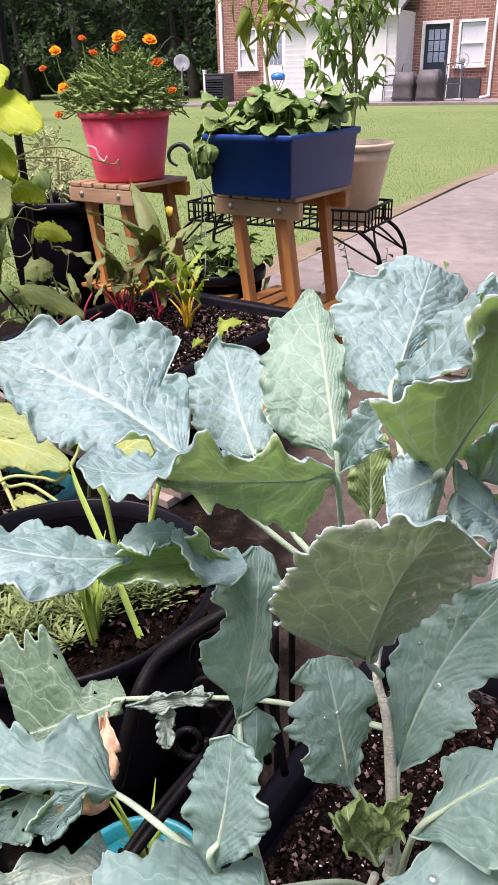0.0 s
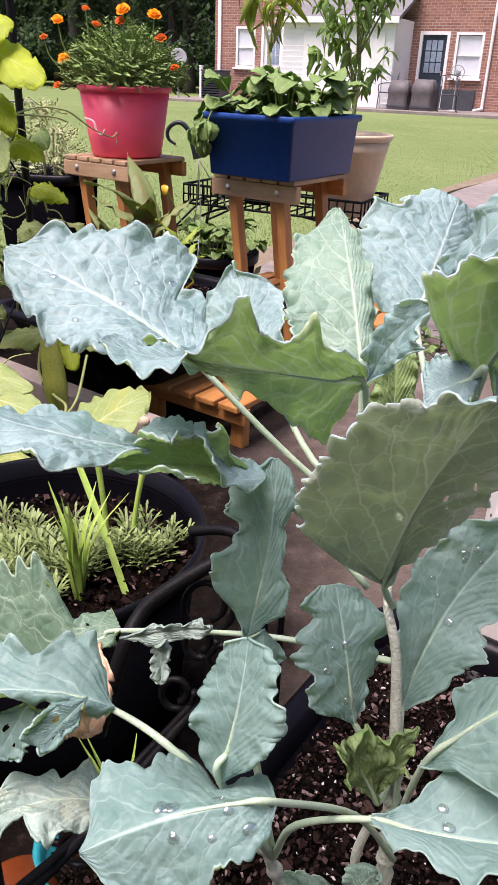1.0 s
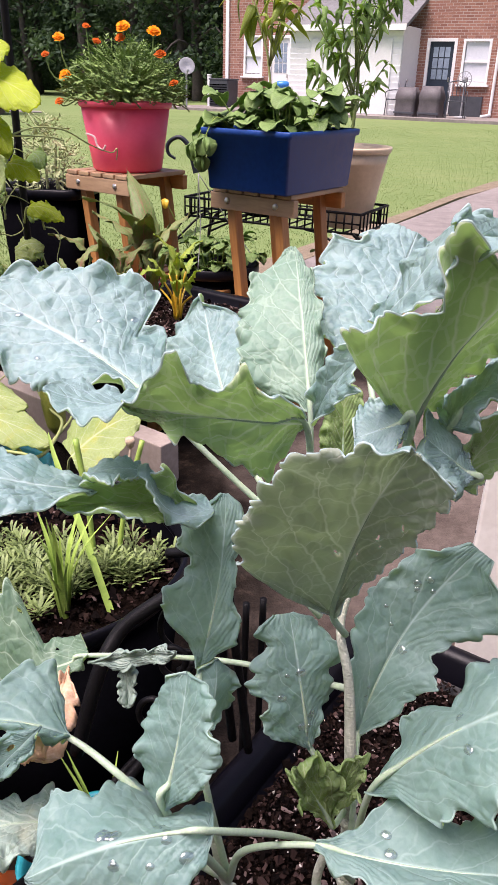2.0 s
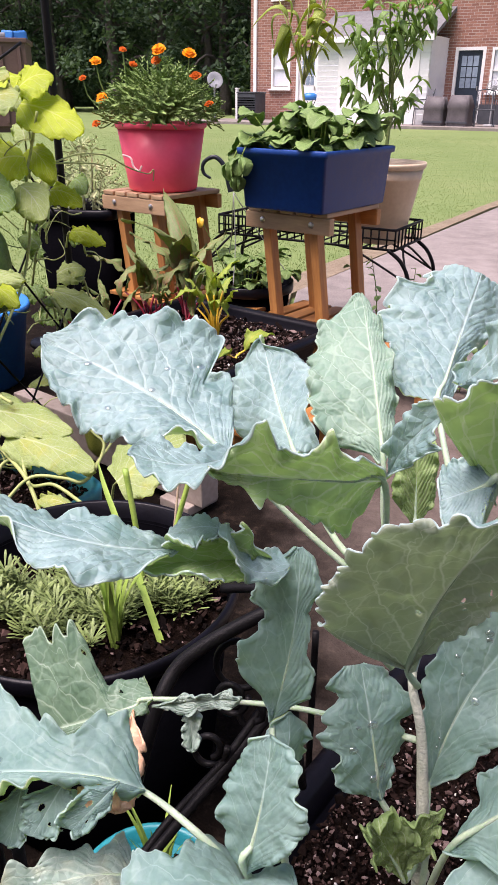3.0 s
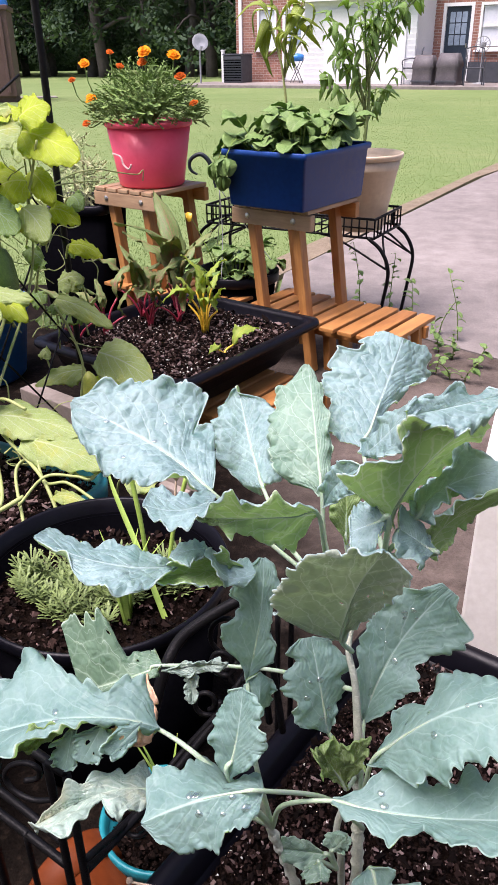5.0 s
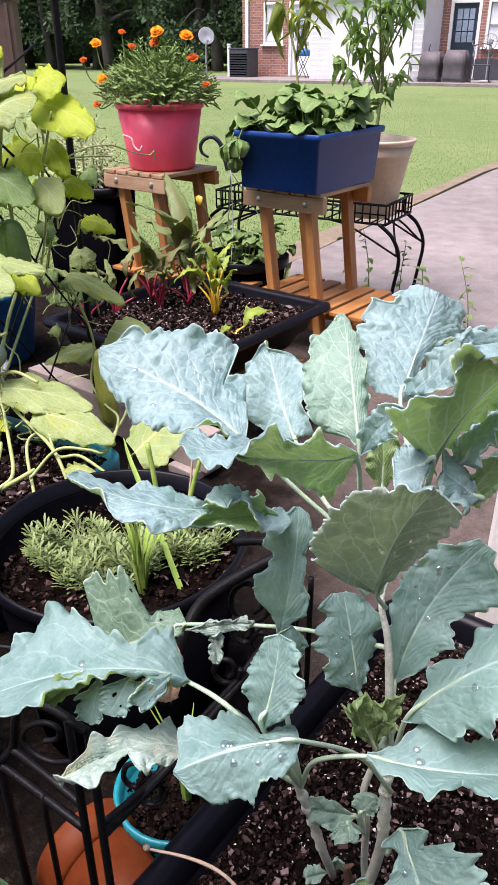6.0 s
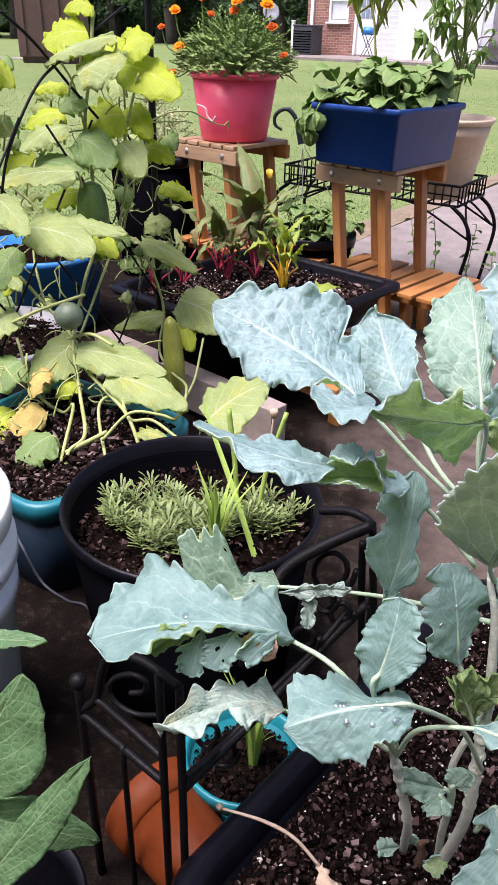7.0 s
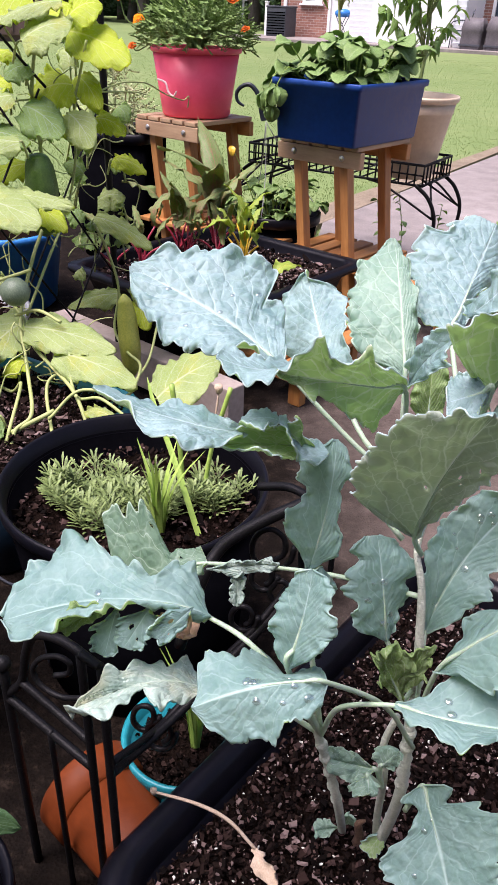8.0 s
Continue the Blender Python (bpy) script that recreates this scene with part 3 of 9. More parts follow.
def blade_data(base, tip, near, far, mid=None, nu=128, nv=36, seed=0, lobe=0.2, ruffle=0.005, curl=0.0, holes=(), profile="brassica", puff=0.0017, ribs=7.0, slant=0.42, thick=0.0008, roll=(0, 0), rough_skin=1.0, left=None, right=None, jag=0.05):
    """A leaf blade: midrib from base to tip, half-widths set by a left and right edge point near the base and far from it.
    left, right: half-widths from base to tip in shares of those edge points, where a blade is unevenly lobed.
    Gives verts, faces, uvs and slots (0 upper skin, 1 underside)."""
    base, tip = np.array(base, float), np.array(tip, float)
    (l0, r0), (l1, r1) = [[np.array(q, float) for q in pair] for pair in (near, far)]
    mid = np.array(mid, float) if mid is not None else (base + tip) / 2
    ctrl = 2 * mid - (base + tip) / 2
    rib = lambda u: (1 - u) ** 2 * base + 2 * u * (1 - u) * ctrl + u * u * tip
    ua, ub = 0.3, 0.72
    off = {1: (l0 - rib(ua), l1 - rib(ub)), -1: (r0 - rib(ua), r1 - rib(ub))}
    size = np.linalg.norm(tip - base)

    steps = np.linspace(0, 1, 19)

    def width(u, side):
        if left is not None:
            w = float(np.interp(u, steps, left if side > 0 else right))
            dent = 1 + jag * 1.6 * noise.noise((u * 13, side * 3.0, seed * 7.7))
            wander = u * size / 0.0085 + 1.3 * noise.noise((u * 11, side * 2.0, seed * 1.3))
            return w * dent * (0.95 + 0.07 * abs(math.sin(math.pi * wander)) ** 0.6)
        if profile == "brassica":
            w = 0.10 + 0.90 * (min(1.0, u / 0.27) ** 1.2) if u < 0.75 else (max(0.0, 1 - ((u - 0.75) / 0.25) ** 2.4)) ** 0.6
            w *= 1.06 - 0.06 * math.cos(2 * math.pi * (u - 0.2))
            c = abs(math.sin(math.pi * (u * 3.3 + 0.21 * side + seed * 0.31)))
            cut = 1 - 1.6 * lobe * (1 - c) ** 2 * (1.15 - 0.45 * u)
            cut *= 1 + 0.09 * noise.noise((u * 8, side * 3.0, seed * 7.7)) + 0.05 * noise.noise((u * 21, side * 5.0, seed * 3.1)) 
            teeth = size / 0.0065
            cut *= 0.95 + 0.075 * abs(math.sin(math.pi * (u * teeth + 0.9 * noise.noise((u * 9, side * 2.0, seed * 1.3))))) ** 0.7
            return w * cut
        if profile == "cordate":
            w = min(1.0, 0.62 + 1.5 * u) * (max(0.0, 1 - u ** 2.4)) ** 0.62
            return w * (1 - lobe * (0.5 + 0.5 * math.cos(2 * math.pi * (u * 2.3 + 0.1 * side + seed * 0.37))) + 0.05 * noise.noise((u * 9, side * 2.0, seed * 1.7)) + 0.035 * abs(math.sin(u * 30 + seed)))
        if profile == "round":
            w = (max(0.0, 1 - (2 * abs(u - 0.54) / 0.97) ** 2.3)) ** 0.55 if u > 0.06 else 0.25
            return w * (0.93 + 0.10 * abs(math.sin(u * 25 + side * 0.6 + seed)) ** 0.7)
        w = (math.sin(math.pi * min(1.0, u * 0.93 + 0.04)) ** 0.8) if u < 1 else 0.0
        return w * (1 + 0.05 * math.sin(u * 34 + seed) * (lobe > 0.05))

    rng = random.Random(seed * 17 + 3)
    ph = [rng.uniform(0, 6.28) for _ in range(6)]
    P = np.zeros((nu + 1, nv + 1, 3))
    for i in range(nu + 1):
        u = i / nu
        c = rib(u)
        t = unit(rib(min(1, u + 0.02)) - rib(max(0, u - 0.02)))
        k = min(1.0, max(0.0, (u - ua) / (ub - ua)))
        k = k * k * (3 - 2 * k)
        for j in range(nv + 1):
            v = 2 * j / nv - 1
            side = 1 if v < 0 else -1
            e = off[side][0] * (1 - k) + off[side][1] * k
            a = abs(v)
            other = off[-side][0] * (1 - k) + off[-side][1] * k
            nrm = unit(np.cross((other - e) * side, t))
            W_ = a * width(u, side)
            lift = 0.0
            turn = math.radians(roll[0] if side > 0 else roll[1])
            if turn and a > 0.74:
                turn *= max(0.12, min(1.25, 0.75 + 1.5 * noise.noise((u * 3.7, side * 1.7, seed * 4.3))))
                full = np.linalg.norm(e) * width(u, side)
                k_ = turn / (0.26 * full + 1e-6)
                ds = (a - 0.74) * full
                W_ = (0.74 * full + math.sin(k_ * ds) / k_) / (np.linalg.norm(e) + 1e-9)
                lift = (1 - math.cos(k_ * ds)) / k_
            p = c + e * W_ + nrm * lift + t * (0.10 * size * a * a * (1 - u) * (profile == "brassica" and left is None))
            edge = a ** 4
            wave = 1.7 * noise.noise((u * 5.5, side * 2.3, seed * 1.9)) + 1.3 * noise.noise((u * 13.0 + a, side * 4.1, seed * 2.7)) + 1.9 * a * a * noise.noise((u * size / 0.009, side * (6.3 + 5 * a), seed * 0.7))
            s = (u - slant * a) * ribs
            fr = abs((s % 1.0) - 0.5) * 2
            pil = puff * math.sin(math.pi * min(1, max(0, 1 - fr))) * min(1, 4 * a) * (1 - a ** 4)
            lump = min(1.0, 3 * a) * 0.003 * noise.noise((p[0] * 40 + seed, p[1] * 40, p[2] * 40)) + min(1.0, 3 * a) * 0.0022 * (profile == "brassica") * noise.noise((p[0] * 110, p[1] * 110 + seed, p[2] * 110))
            p = p + nrm * (ruffle * edge * wave + pil * rough_skin + lump * rough_skin)
            if curl:
                p = p + nrm * (curl * 0.03 * edge) - e * (curl * 0.35 * edge * a)
            P[i, j] = p
    N = np.zeros_like(P)
    du, dv = np.gradient(P, axis=0), np.gradient(P, axis=1)
    N = np.cross(dv, du)
    N /= np.linalg.norm(N, axis=2, keepdims=True) + 1e-12
    keep = np.ones((nu, nv), bool)
    for hu, hv, hr in holes:
        for i in range(nu):
            for j in range(nv):
                if ((i + 0.5) / nu - hu) ** 2 + (((2 * (j + 0.5) / nv - 1) - hv) * 0.55) ** 2 < (hr * (1 + 0.3 * math.sin(3 * math.atan2(j / nv - hv, i / nu - hu)))) ** 2:
                    keep[i, j] = False
    top = P + N * thick / 2
    bot = P - N * thick / 2
    W = nv + 1
    verts = np.concatenate((top.reshape(-1, 3), bot.reshape(-1, 3)))
    uu, vv = np.meshgrid(np.linspace(0, 1, nu + 1), np.linspace(0, 1, nv + 1), indexing="ij")
    uv = np.stack((uu.ravel(), vv.ravel()), 1)
    uvs = np.concatenate((uv, uv))
    faces, slots = [], []
    half = len(top.reshape(-1, 3))
    for i in range(nu):
        for j in range(nv):
            if not keep[i, j]:
                continue
            a, b, c, d = i * W + j, i * W + j + 1, (i + 1) * W + j + 1, (i + 1) * W + j
            faces.append((a, b, c, d))
            faces.append((d + half, c + half, b + half, a + half))
            slots += [0, 1]
    edge = [(i * W, (i + 1) * W) for i in range(nu)] + [((i + 1) * W + nv, i * W + nv) for i in range(nu)] + [(nu * W + j, nu * W + j + 1) for j in range(nv)]
    for a, b in edge:
        faces.append((a, b, b + half, a + half))
        slots.append(0)
    return verts, faces, uvs, slots


def leaf_mesh(name, mats, *args, **kw):
    v, f, uv, sl = blade_data(*args, **kw)
    return mesh_of(name, v, f, mats, True, uv, sl)


def simple_leaf(length, width, seed, profile="lance", fold=0.25, droop=0.3, mats=None, nu=12, nv=8, lobe=0.0, name="leaf", ruffle=None, ribs=6.0):
    """A leaf in its own space: base at the origin, growing along +y, upper side up."""
    L, w = length, width / 2
    b, t = (0, 0, 0), (0, L, -droop * L)
    m = (0, L * 0.5, droop * L * 0.25)
    z0, z1 = m[2] * 0.8 + fold * w, -droop * L * 0.35 + fold * w
    return leaf_mesh(name, mats, b, t, ((-w, 0.3 * L, z0), (w, 0.3 * L, z0)), ((-w * 0.85, 0.72 * L, z1), (w * 0.85, 0.72 * L, z1)), mid=m, nu=nu, nv=nv, seed=seed, lobe=lobe,
                     ruffle=ruffle if ruffle is not None else 0.03 * width, profile=profile, puff=0.02 * width, ribs=ribs, slant=0.5, thick=0.0006)


def set_leaf(me, place, heading, pitch, parent, roll=0.0, scale=1.0, name="leaf", label=""):
    ob = part_mesh(name, me, parent, label)
    ob.matrix_local = pose(*place, pitch, 0, heading) @ pose(0, 0, 0, 0, roll, 0) @ Matrix.Scale(scale, 4)
    return ob


# ---------------------------------------------------------------- ground
def sheet(name, outline, z0, z1, material, label, category, kind="structure"):
    """A slab with the given outline from z0 up to z1."""
    bm = bmesh.new()
    f = bm.faces.new([bm.verts.new((x, y, z0)) for x, y in outline])
    bm.normal_update()
    ex = bmesh.ops.extrude_face_region(bm, geom=[f])
    for v in ex["geom"]:
        if isinstance(v, bmesh.types.BMVert):
            v.co.z = z1
    bmesh.ops.recalc_face_normals(bm, faces=bm.faces)
    return tagged(part(name, bm, material, None, label), category=category, kind=kind)


sheet("ground", ((-600, -600), (600, -600), (600, 900), (-600, 900)), -0.3, -0.045, LAWN, "wide mown green lawn reaching the trees", "lawn")
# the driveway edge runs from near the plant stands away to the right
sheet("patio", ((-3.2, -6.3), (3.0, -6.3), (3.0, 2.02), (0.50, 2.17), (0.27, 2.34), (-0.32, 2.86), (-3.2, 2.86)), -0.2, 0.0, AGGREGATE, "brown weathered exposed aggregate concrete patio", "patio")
sheet("driveway", ((0.275, 2.348), (0.505, 2.178), (3.2, 2.03), (9.0, 4.0), (9.0, 9.2), (2.25, 9.2), (0.87, 6.2), (-0.33, 3.16), (-0.315, 2.868)), -0.2, 0.002, CONCRETE, "pale pinkish smooth concrete driveway slab", "driveway")
sheet("dirt_strip", ((-0.55, 2.88), (-0.34, 2.88), (-0.36, 3.2), (0.82, 6.3), (1.9, 8.4), (2.2, 9.3), (2.08, 9.4), (1.55, 8.1), (1.22, 7.5), (0.74, 6.35), (0.50, 5.72), (0.12, 4.8), (-0.24, 3.95), (-0.50, 3.3)), -0.2, -0.02, DIRT, "bare reddish dirt along the driveway edge", "dirt")


def lawn_blades():
    """Tufts of grass on the nearer lawn, thinning with distance."""
    rng = random.Random(5)
    verts, faces = [], []
    n = 0
    while n < 90000:
        y = 2.9 + 16.0 * rng.random() ** 2.2
        x = rng.uniform(-0.62, 0.30) * y - 0.2
        if x > -0.34 + (y - 3.16) * 0.395 + 0.02 - 0.34 * rng.random() ** 2:
            continue
        n += 1
        h = rng.uniform(0.006, 0.013)
        a = rng.uniform(0, 6.283)
        w = rng.uniform(0.0012, 0.0024) * (1 + 0.08 * y)
        dx, dy = math.cos(a), math.sin(a)
        lx, ly = rng.gauss(0, 0.4) * h, rng.gauss(0, 0.4) * h
        o = len(verts)
        verts += [(x - dx * w, y - dy * w, -0.046), (x + dx * w, y + dy * w, -0.046), (x + lx, y + ly, -0.045 + h)]
        faces.append((o, o + 1, o + 2))
    return tagged(part_mesh("grass", mesh_of("grass", verts, faces, [BLADES], False), None, "short green grass blades of the lawn"), category="grass", kind="stuff")


lawn_blades()


# ---------------------------------------------------------------- house
# added wall and eave, out of view behind the camera, to cut sky light
unseen_wall = tagged(part("sky_block_wall", box_bm((16.0, 0.25, 5.2), pose(0.5, -6.4, 2.55)), BRICK, None, "unseen brick wall added behind the camera to block sky light"), category="wall", kind="structure")
tagged(part("eave", box_bm((16.0, 0.7, 0.18), pose(0.5, -6.2, 5.2), 0.01), TRIM, None, "white painted eave on the unseen added wall"), category="eave", kind="structure")


def window_unit(parent, x0, x1, z0, z1, y, rows, cols, glass, name="window", sill=True):
    w = thing(name, pose(0, 0, 0), "", "")
    under(w, parent)
    w.matrix_local = pose((x0 + x1) / 2, y, z0)
    W, H, fr = x1 - x0, z1 - z0, 0.07
    part("frame", box_bm((fr, 0.12, H), pose(-W / 2 + fr / 2, 0, H / 2)), TRIM, w)
    part("frame", box_bm((fr, 0.12, H), pose(W / 2 - fr / 2, 0, H / 2)), TRIM, w)
    part("frame", box_bm((W - 2 * fr, 0.12, fr), pose(0, 0, H - fr / 2)), TRIM, w)
    part("frame", box_bm((W - 2 * fr, 0.12, fr), pose(0, 0, fr / 2)), TRIM, w)
    if sill:
        part("sill", box_bm((W + 0.14, 0.2, 0.05), pose(0, -0.06, -0.025)), TRIM, w)
    iw, ih = (W - 2 * fr) / cols, (H - 2 * fr) / rows
    for r in range(rows):
        for c in range(cols):
            part("pane", box_bm((iw - 0.03, 0.02, ih - 0.03), pose(-W / 2 + fr + iw * (c + 0.5), 0.02, fr + ih * (r + 0.5))), glass, w)
    for c in range(1, cols):
        part("glazing_bar", box_bm((0.03, 0.06, H - 2 * fr), pose(-W / 2 + fr + iw * c, -0.005, H / 2)), TRIM, w)
    for r in range(1, rows):
        part("glazing_bar", box_bm((W - 2 * fr, 0.065, 0.03), pose(0, -0.007, fr + ih * r)), TRIM, w)
    return w


def door_unit(parent, x0, x1, z1, y, leaf_mat):
    d = under(thing("door", pose(0, 0, 0), "", ""), parent)
    d.matrix_local = pose((x0 + x1) / 2, y, 0.12)
    W, H = x1 - x0, z1 - 0.12
    part("door_frame", box_bm((0.09, 0.14, H), pose(-W / 2 + 0.045, 0, H / 2)), TRIM, d)
    part("door_frame", box_bm((0.09, 0.14, H), pose(W / 2 - 0.045, 0, H / 2)), TRIM, d)
    part("door_frame", box_bm((W - 0.18, 0.14, 0.09), pose(0, 0, H - 0.045)), TRIM, d)
    iw = W - 0.18
    part("door_leaf", box_bm((iw, 0.05, H - 0.09), pose(0, 0.02, (H - 0.09) / 2), 0.004), leaf_mat, d)
    gw, gh = (iw - 0.2) / 3, 0.30
    for r in range(3):
        for c in range(3):
            part("pane", box_bm((gw - 0.03, 0.02, gh - 0.03), pose(-iw / 2 + 0.1 + gw * (c + 0.5), -0.008, H - 0.22 - gh * (r + 0.5))), GLASSY, d, "small square door pane")
    part("door_handle", box_bm((0.03, 0.06, 0.12), pose(iw / 2 - 0.07, -0.03, 0.95), 0.008), STEEL, d, "metal door handle")
    part("threshold", box_bm((W + 0.1, 0.3, 0.06), pose(0, -0.1, -0.03)), CONCRETE, d)
    return d


def wall_with_gaps(parent, length, height, gaps, material, thick=0.25):
    """A wall along x with rectangular openings (x0, x1, z0, z1) left in it."""
    xs = sorted({0.0, length, *[g[0] for g in gaps], *[g[1] for g in gaps]})
    bm = bmesh.new()
    for a, b in zip(xs, xs[1:]):
        cuts = sorted((g[2], g[3]) for g in gaps if g[0] <= a + 1e-6 and g[1] >= b - 1e-6)
        z = 0.0
        for c0, c1 in cuts + [(height, height)]:
            if c0 - z > 1e-4:
                bmesh.ops.create_cube(bm, size=1.0, matrix=Matrix.Translation(((a + b) / 2, thick / 2, (z + c0) / 2)) @ Matrix.Diagonal((b - a, thick, c0 - z, 1)))
            z = c1
    return part("wall", bm, material, parent, "red and brown brick wall")


house = thing("house", pose(-5.07, 28.4, -0.045, 0, 0, -21.3), "two-storey red brick house with white trim and a white clapboard extension", "house")
gaps = [(0.83, 1.57, 1.05, 2.28), (1.80, 2.66, 0.12, 2.28), (7.20, 8.12, 0.12, 2.18), (8.30, 9.13, 0.95, 2.16), (0.9, 1.6, 3.7, 4.9), (4.2, 5.0, 3.7, 4.9), (8.3, 9.1, 3.7, 4.9)]
wall_with_gaps(house, 15.0, 5.6, gaps, BRICK)
part("wall", box_bm((0.25, 8.0, 5.6), pose(0.125, 4.25, 2.8)), BRICK, house)
part("wall", box_bm((0.25, 8.0, 5.6), pose(14.875, 4.25, 2.8)), BRICK, house)
part("wall", box_bm((15.0, 0.25, 5.6), pose(7.5, 8.4, 2.8)), BRICK, house)
bm = bmesh.new()
vs = [bm.verts.new(c) for c in ((-0.5, -0.5, 5.6), (15.5, -0.5, 5.6), (15.5, 9.0, 5.6), (-0.5, 9.0, 5.6), (-0.5, 4.25, 8.2), (15.5, 4.25, 8.2))]
for f in ((0, 1, 5, 4), (2, 3, 4, 5), (0, 4, 3), (1, 2, 5), (3, 2, 1, 0)):
    bm.faces.new([vs[i] for i in f])
part("roof", bm, SHINGLE, house, "grey shingled gable roof")
part("corner_board", box_bm((0.12, 0.06, 5.5), pose(0.20, -0.032, 2.75)), TRIM, house)
window_unit(house, 0.83, 1.57, 1.05, 2.28, 0.05, 2, 1, BLIND)
window_unit(house, 8.30, 9.13, 0.95, 2.16, 0.05, 2, 1, BLIND)
for g in gaps[4:]:
    window_unit(house, g[0], g[1], g[2], g[3], 0.05, 2, 1, BLIND)
door_unit(house, 1.80, 2.66, 2.28, 0.06, TRIM)
door_unit(house, 7.20, 8.12, 2.18, 0.06, DOOR_BLUE)
ext = under(new("extension"), house)
tagged(ext, "white clapboard lean-to with a grey shingle roof")
bx0, bx1, by, bh = 3.37, 6.95, -1.5, 2.42
for i in range(16):
    z = 0.06 + i * 0.148
    part("siding_board", box_bm((bx1 - bx0, 0.03, 0.15), pose((bx0 + bx1) / 2, by, z + 0.07, 9)), SIDING, ext)
    part("siding_board", box_bm((0.03, 1.47, 0.15), pose(bx1, by / 2 + 0.02, z + 0.07, 0, 6, 0)), SIDING, ext)
    part("siding_board", box_bm((0.03, 1.47, 0.15), pose(bx0, by / 2 + 0.02, z + 0.07, 0, -6, 0)), SIDING, ext)
part("extension_door", box_bm((1.28, 0.05, 2.0), pose(4.74, by - 0.04, 1.08), 0.01), TRIM, ext)
part("extension_door", box_bm((1.28, 0.05, 2.0), pose(6.03, by - 0.04, 1.08), 0.01), TRIM, ext)
bm = bmesh.new()
vs = [bm.verts.new(c) for c in ((bx0 - 0.15, by - 0.25, bh), (bx1 + 0.15, by - 0.25, bh), (bx1 + 0.15, -0.002, 3.25), (bx0 - 0.15, -0.002, 3.25), (bx0 - 0.15, by - 0.25, bh - 0.1), (bx1 + 0.15, by - 0.25, bh - 0.1), (bx1 + 0.15, -0.002, 3.13), (bx0 - 0.15, -0.002, 3.13))]
for f in ((0, 1, 2, 3), (7, 6, 5, 4), (0, 4, 5, 1), (1, 5, 6, 2), (3, 7, 4, 0), (2, 6, 7, 3)):
    bm.faces.new([vs[i] for i in f])
part("extension_roof", bm, SHINGLE, ext, "grey shingle lean-to roof")
part("eave_board", box_bm((bx1 - bx0 + 0.32, 0.04, 0.16), pose((bx0 + bx1) / 2, by - 0.272, bh - 0.06)), TRIM, ext)
tube("downspout", ((9.36, -0.06, 5.5), (9.36, -0.06, 2.5), (9.36, -0.06, 0.35), (9.36, -0.10, 0.16), (9.2, -0.4, 0.10)), (0.045,), TRIM, house, "white metal downspout")
part("foundation_vent", box_bm((0.98, 0.08, 0.55), pose(8.6, -0.06, 0.36)), DARK_METAL, house, "dark basement vent grille")
part("house_slab", box_bm((16.0, 2.9, 0.2), pose(7.0, -1.45, -0.02), 0.01), CONCRETE, house, "pale concrete slab along the wall")


def on_house(x, y, z=0.08):
    return house.matrix_world @ pose(x, y, z)


ac = thing("air_conditioner", on_house(0.5, -0.75), "dark grey outdoor air conditioning unit on a slab", "air conditioner")
part("casing", box_bm((0.72, 0.7, 0.82), pose(0, 0, 0.41), 0.03), DARK_METAL, ac)
for i in range(9):
    part("louvre", box_bm((0.68, 0.02, 0.03), pose(0, -0.355, 0.08 + i * 0.075)), BLACK_PLASTIC, ac)
part("top_cover", box_bm((0.76, 0.74, 0.05), pose(0, 0, 0.845), 0.02), DARK_METAL, ac)
pp = thing("utility_post", on_house(0.02, -0.9), "short white painted post beside the air conditioner", "post")
part("post_shaft", box_bm((0.1, 0.1, 0.95), pose(0, 0, 0.475), 0.01), TRIM, pp)
part("post_cap", box_bm((0.12, 0.12, 0.04), pose(0, 0, 0.97), 0.01), TRIM, pp)

grill = thing("kettle_grill", on_house(2.74, -0.75), "small bright blue portable barbecue on folding legs", "barbecue")
lathe("bowl", ((0.02, 0.62), (0.18, 0.63), (0.24, 0.68), (0.25, 0.73), (0.235, 0.79), (0.15, 0.84), (0.01, 0.85)), BLUE_TUB, grill, seg=24)
for sx in (-1, 1):
    tube("leg", ((0.18 * sx, 0.1, 0.66), (-0.18 * sx, 0.1, 0.0)), (0.012,), DARK_METAL, grill)
    tube("leg", ((0.18 * sx, -0.1, 0.66), (-0.18 * sx, -0.1, 0.0)), (0.012,), DARK_METAL, grill)


def covered_grill(x, w, h):
    g = thing("covered_grill", on_house(x, -2.0), "barbecue grill under a faded brown vinyl cover", "grill", "covered grills on the slab")
    v, f = [], []
    for z, sx, sy in ((0.0, 1.0, 1.0), (0.3, 1.0, 0.98), (0.55, 0.98, 0.92), (0.62, 1.04, 0.96), (0.8, 0.96, 0.8), (1.0, 0.82, 0.5)):
        for k, (px, py) in enumerate(rounded_rect(w * sx, 0.6 * sy, 0.08, 4)):
            v.append((px + 0.02 * math.sin(k * 2.1 + z * 9), py + 0.02 * math.cos(k * 1.7 + z * 5), z * h))
    K = len(rounded_rect(1, 1, 0.1, 4))
    for i in range(5):
        for j in range(K):
            f.append((i * K + j, i * K + (j + 1) % K, (i + 1) * K + (j + 1) % K, (i + 1) * K + j))
    f.append(tuple(5 * K + j for j in range(K)))
    part_mesh("cover", mesh_of("cover", v, f, [COVER]), g)
    part("hem", box_bm((w * 1.02, 0.012, 0.05), pose(0, -0.306, 0.10), 0.004), DARK_METAL, g, "dark stitched hem of the cover")
    return g


covered_grill(7.46, 0.58, 0.76)
covered_grill(8.16, 0.60, 0.80)


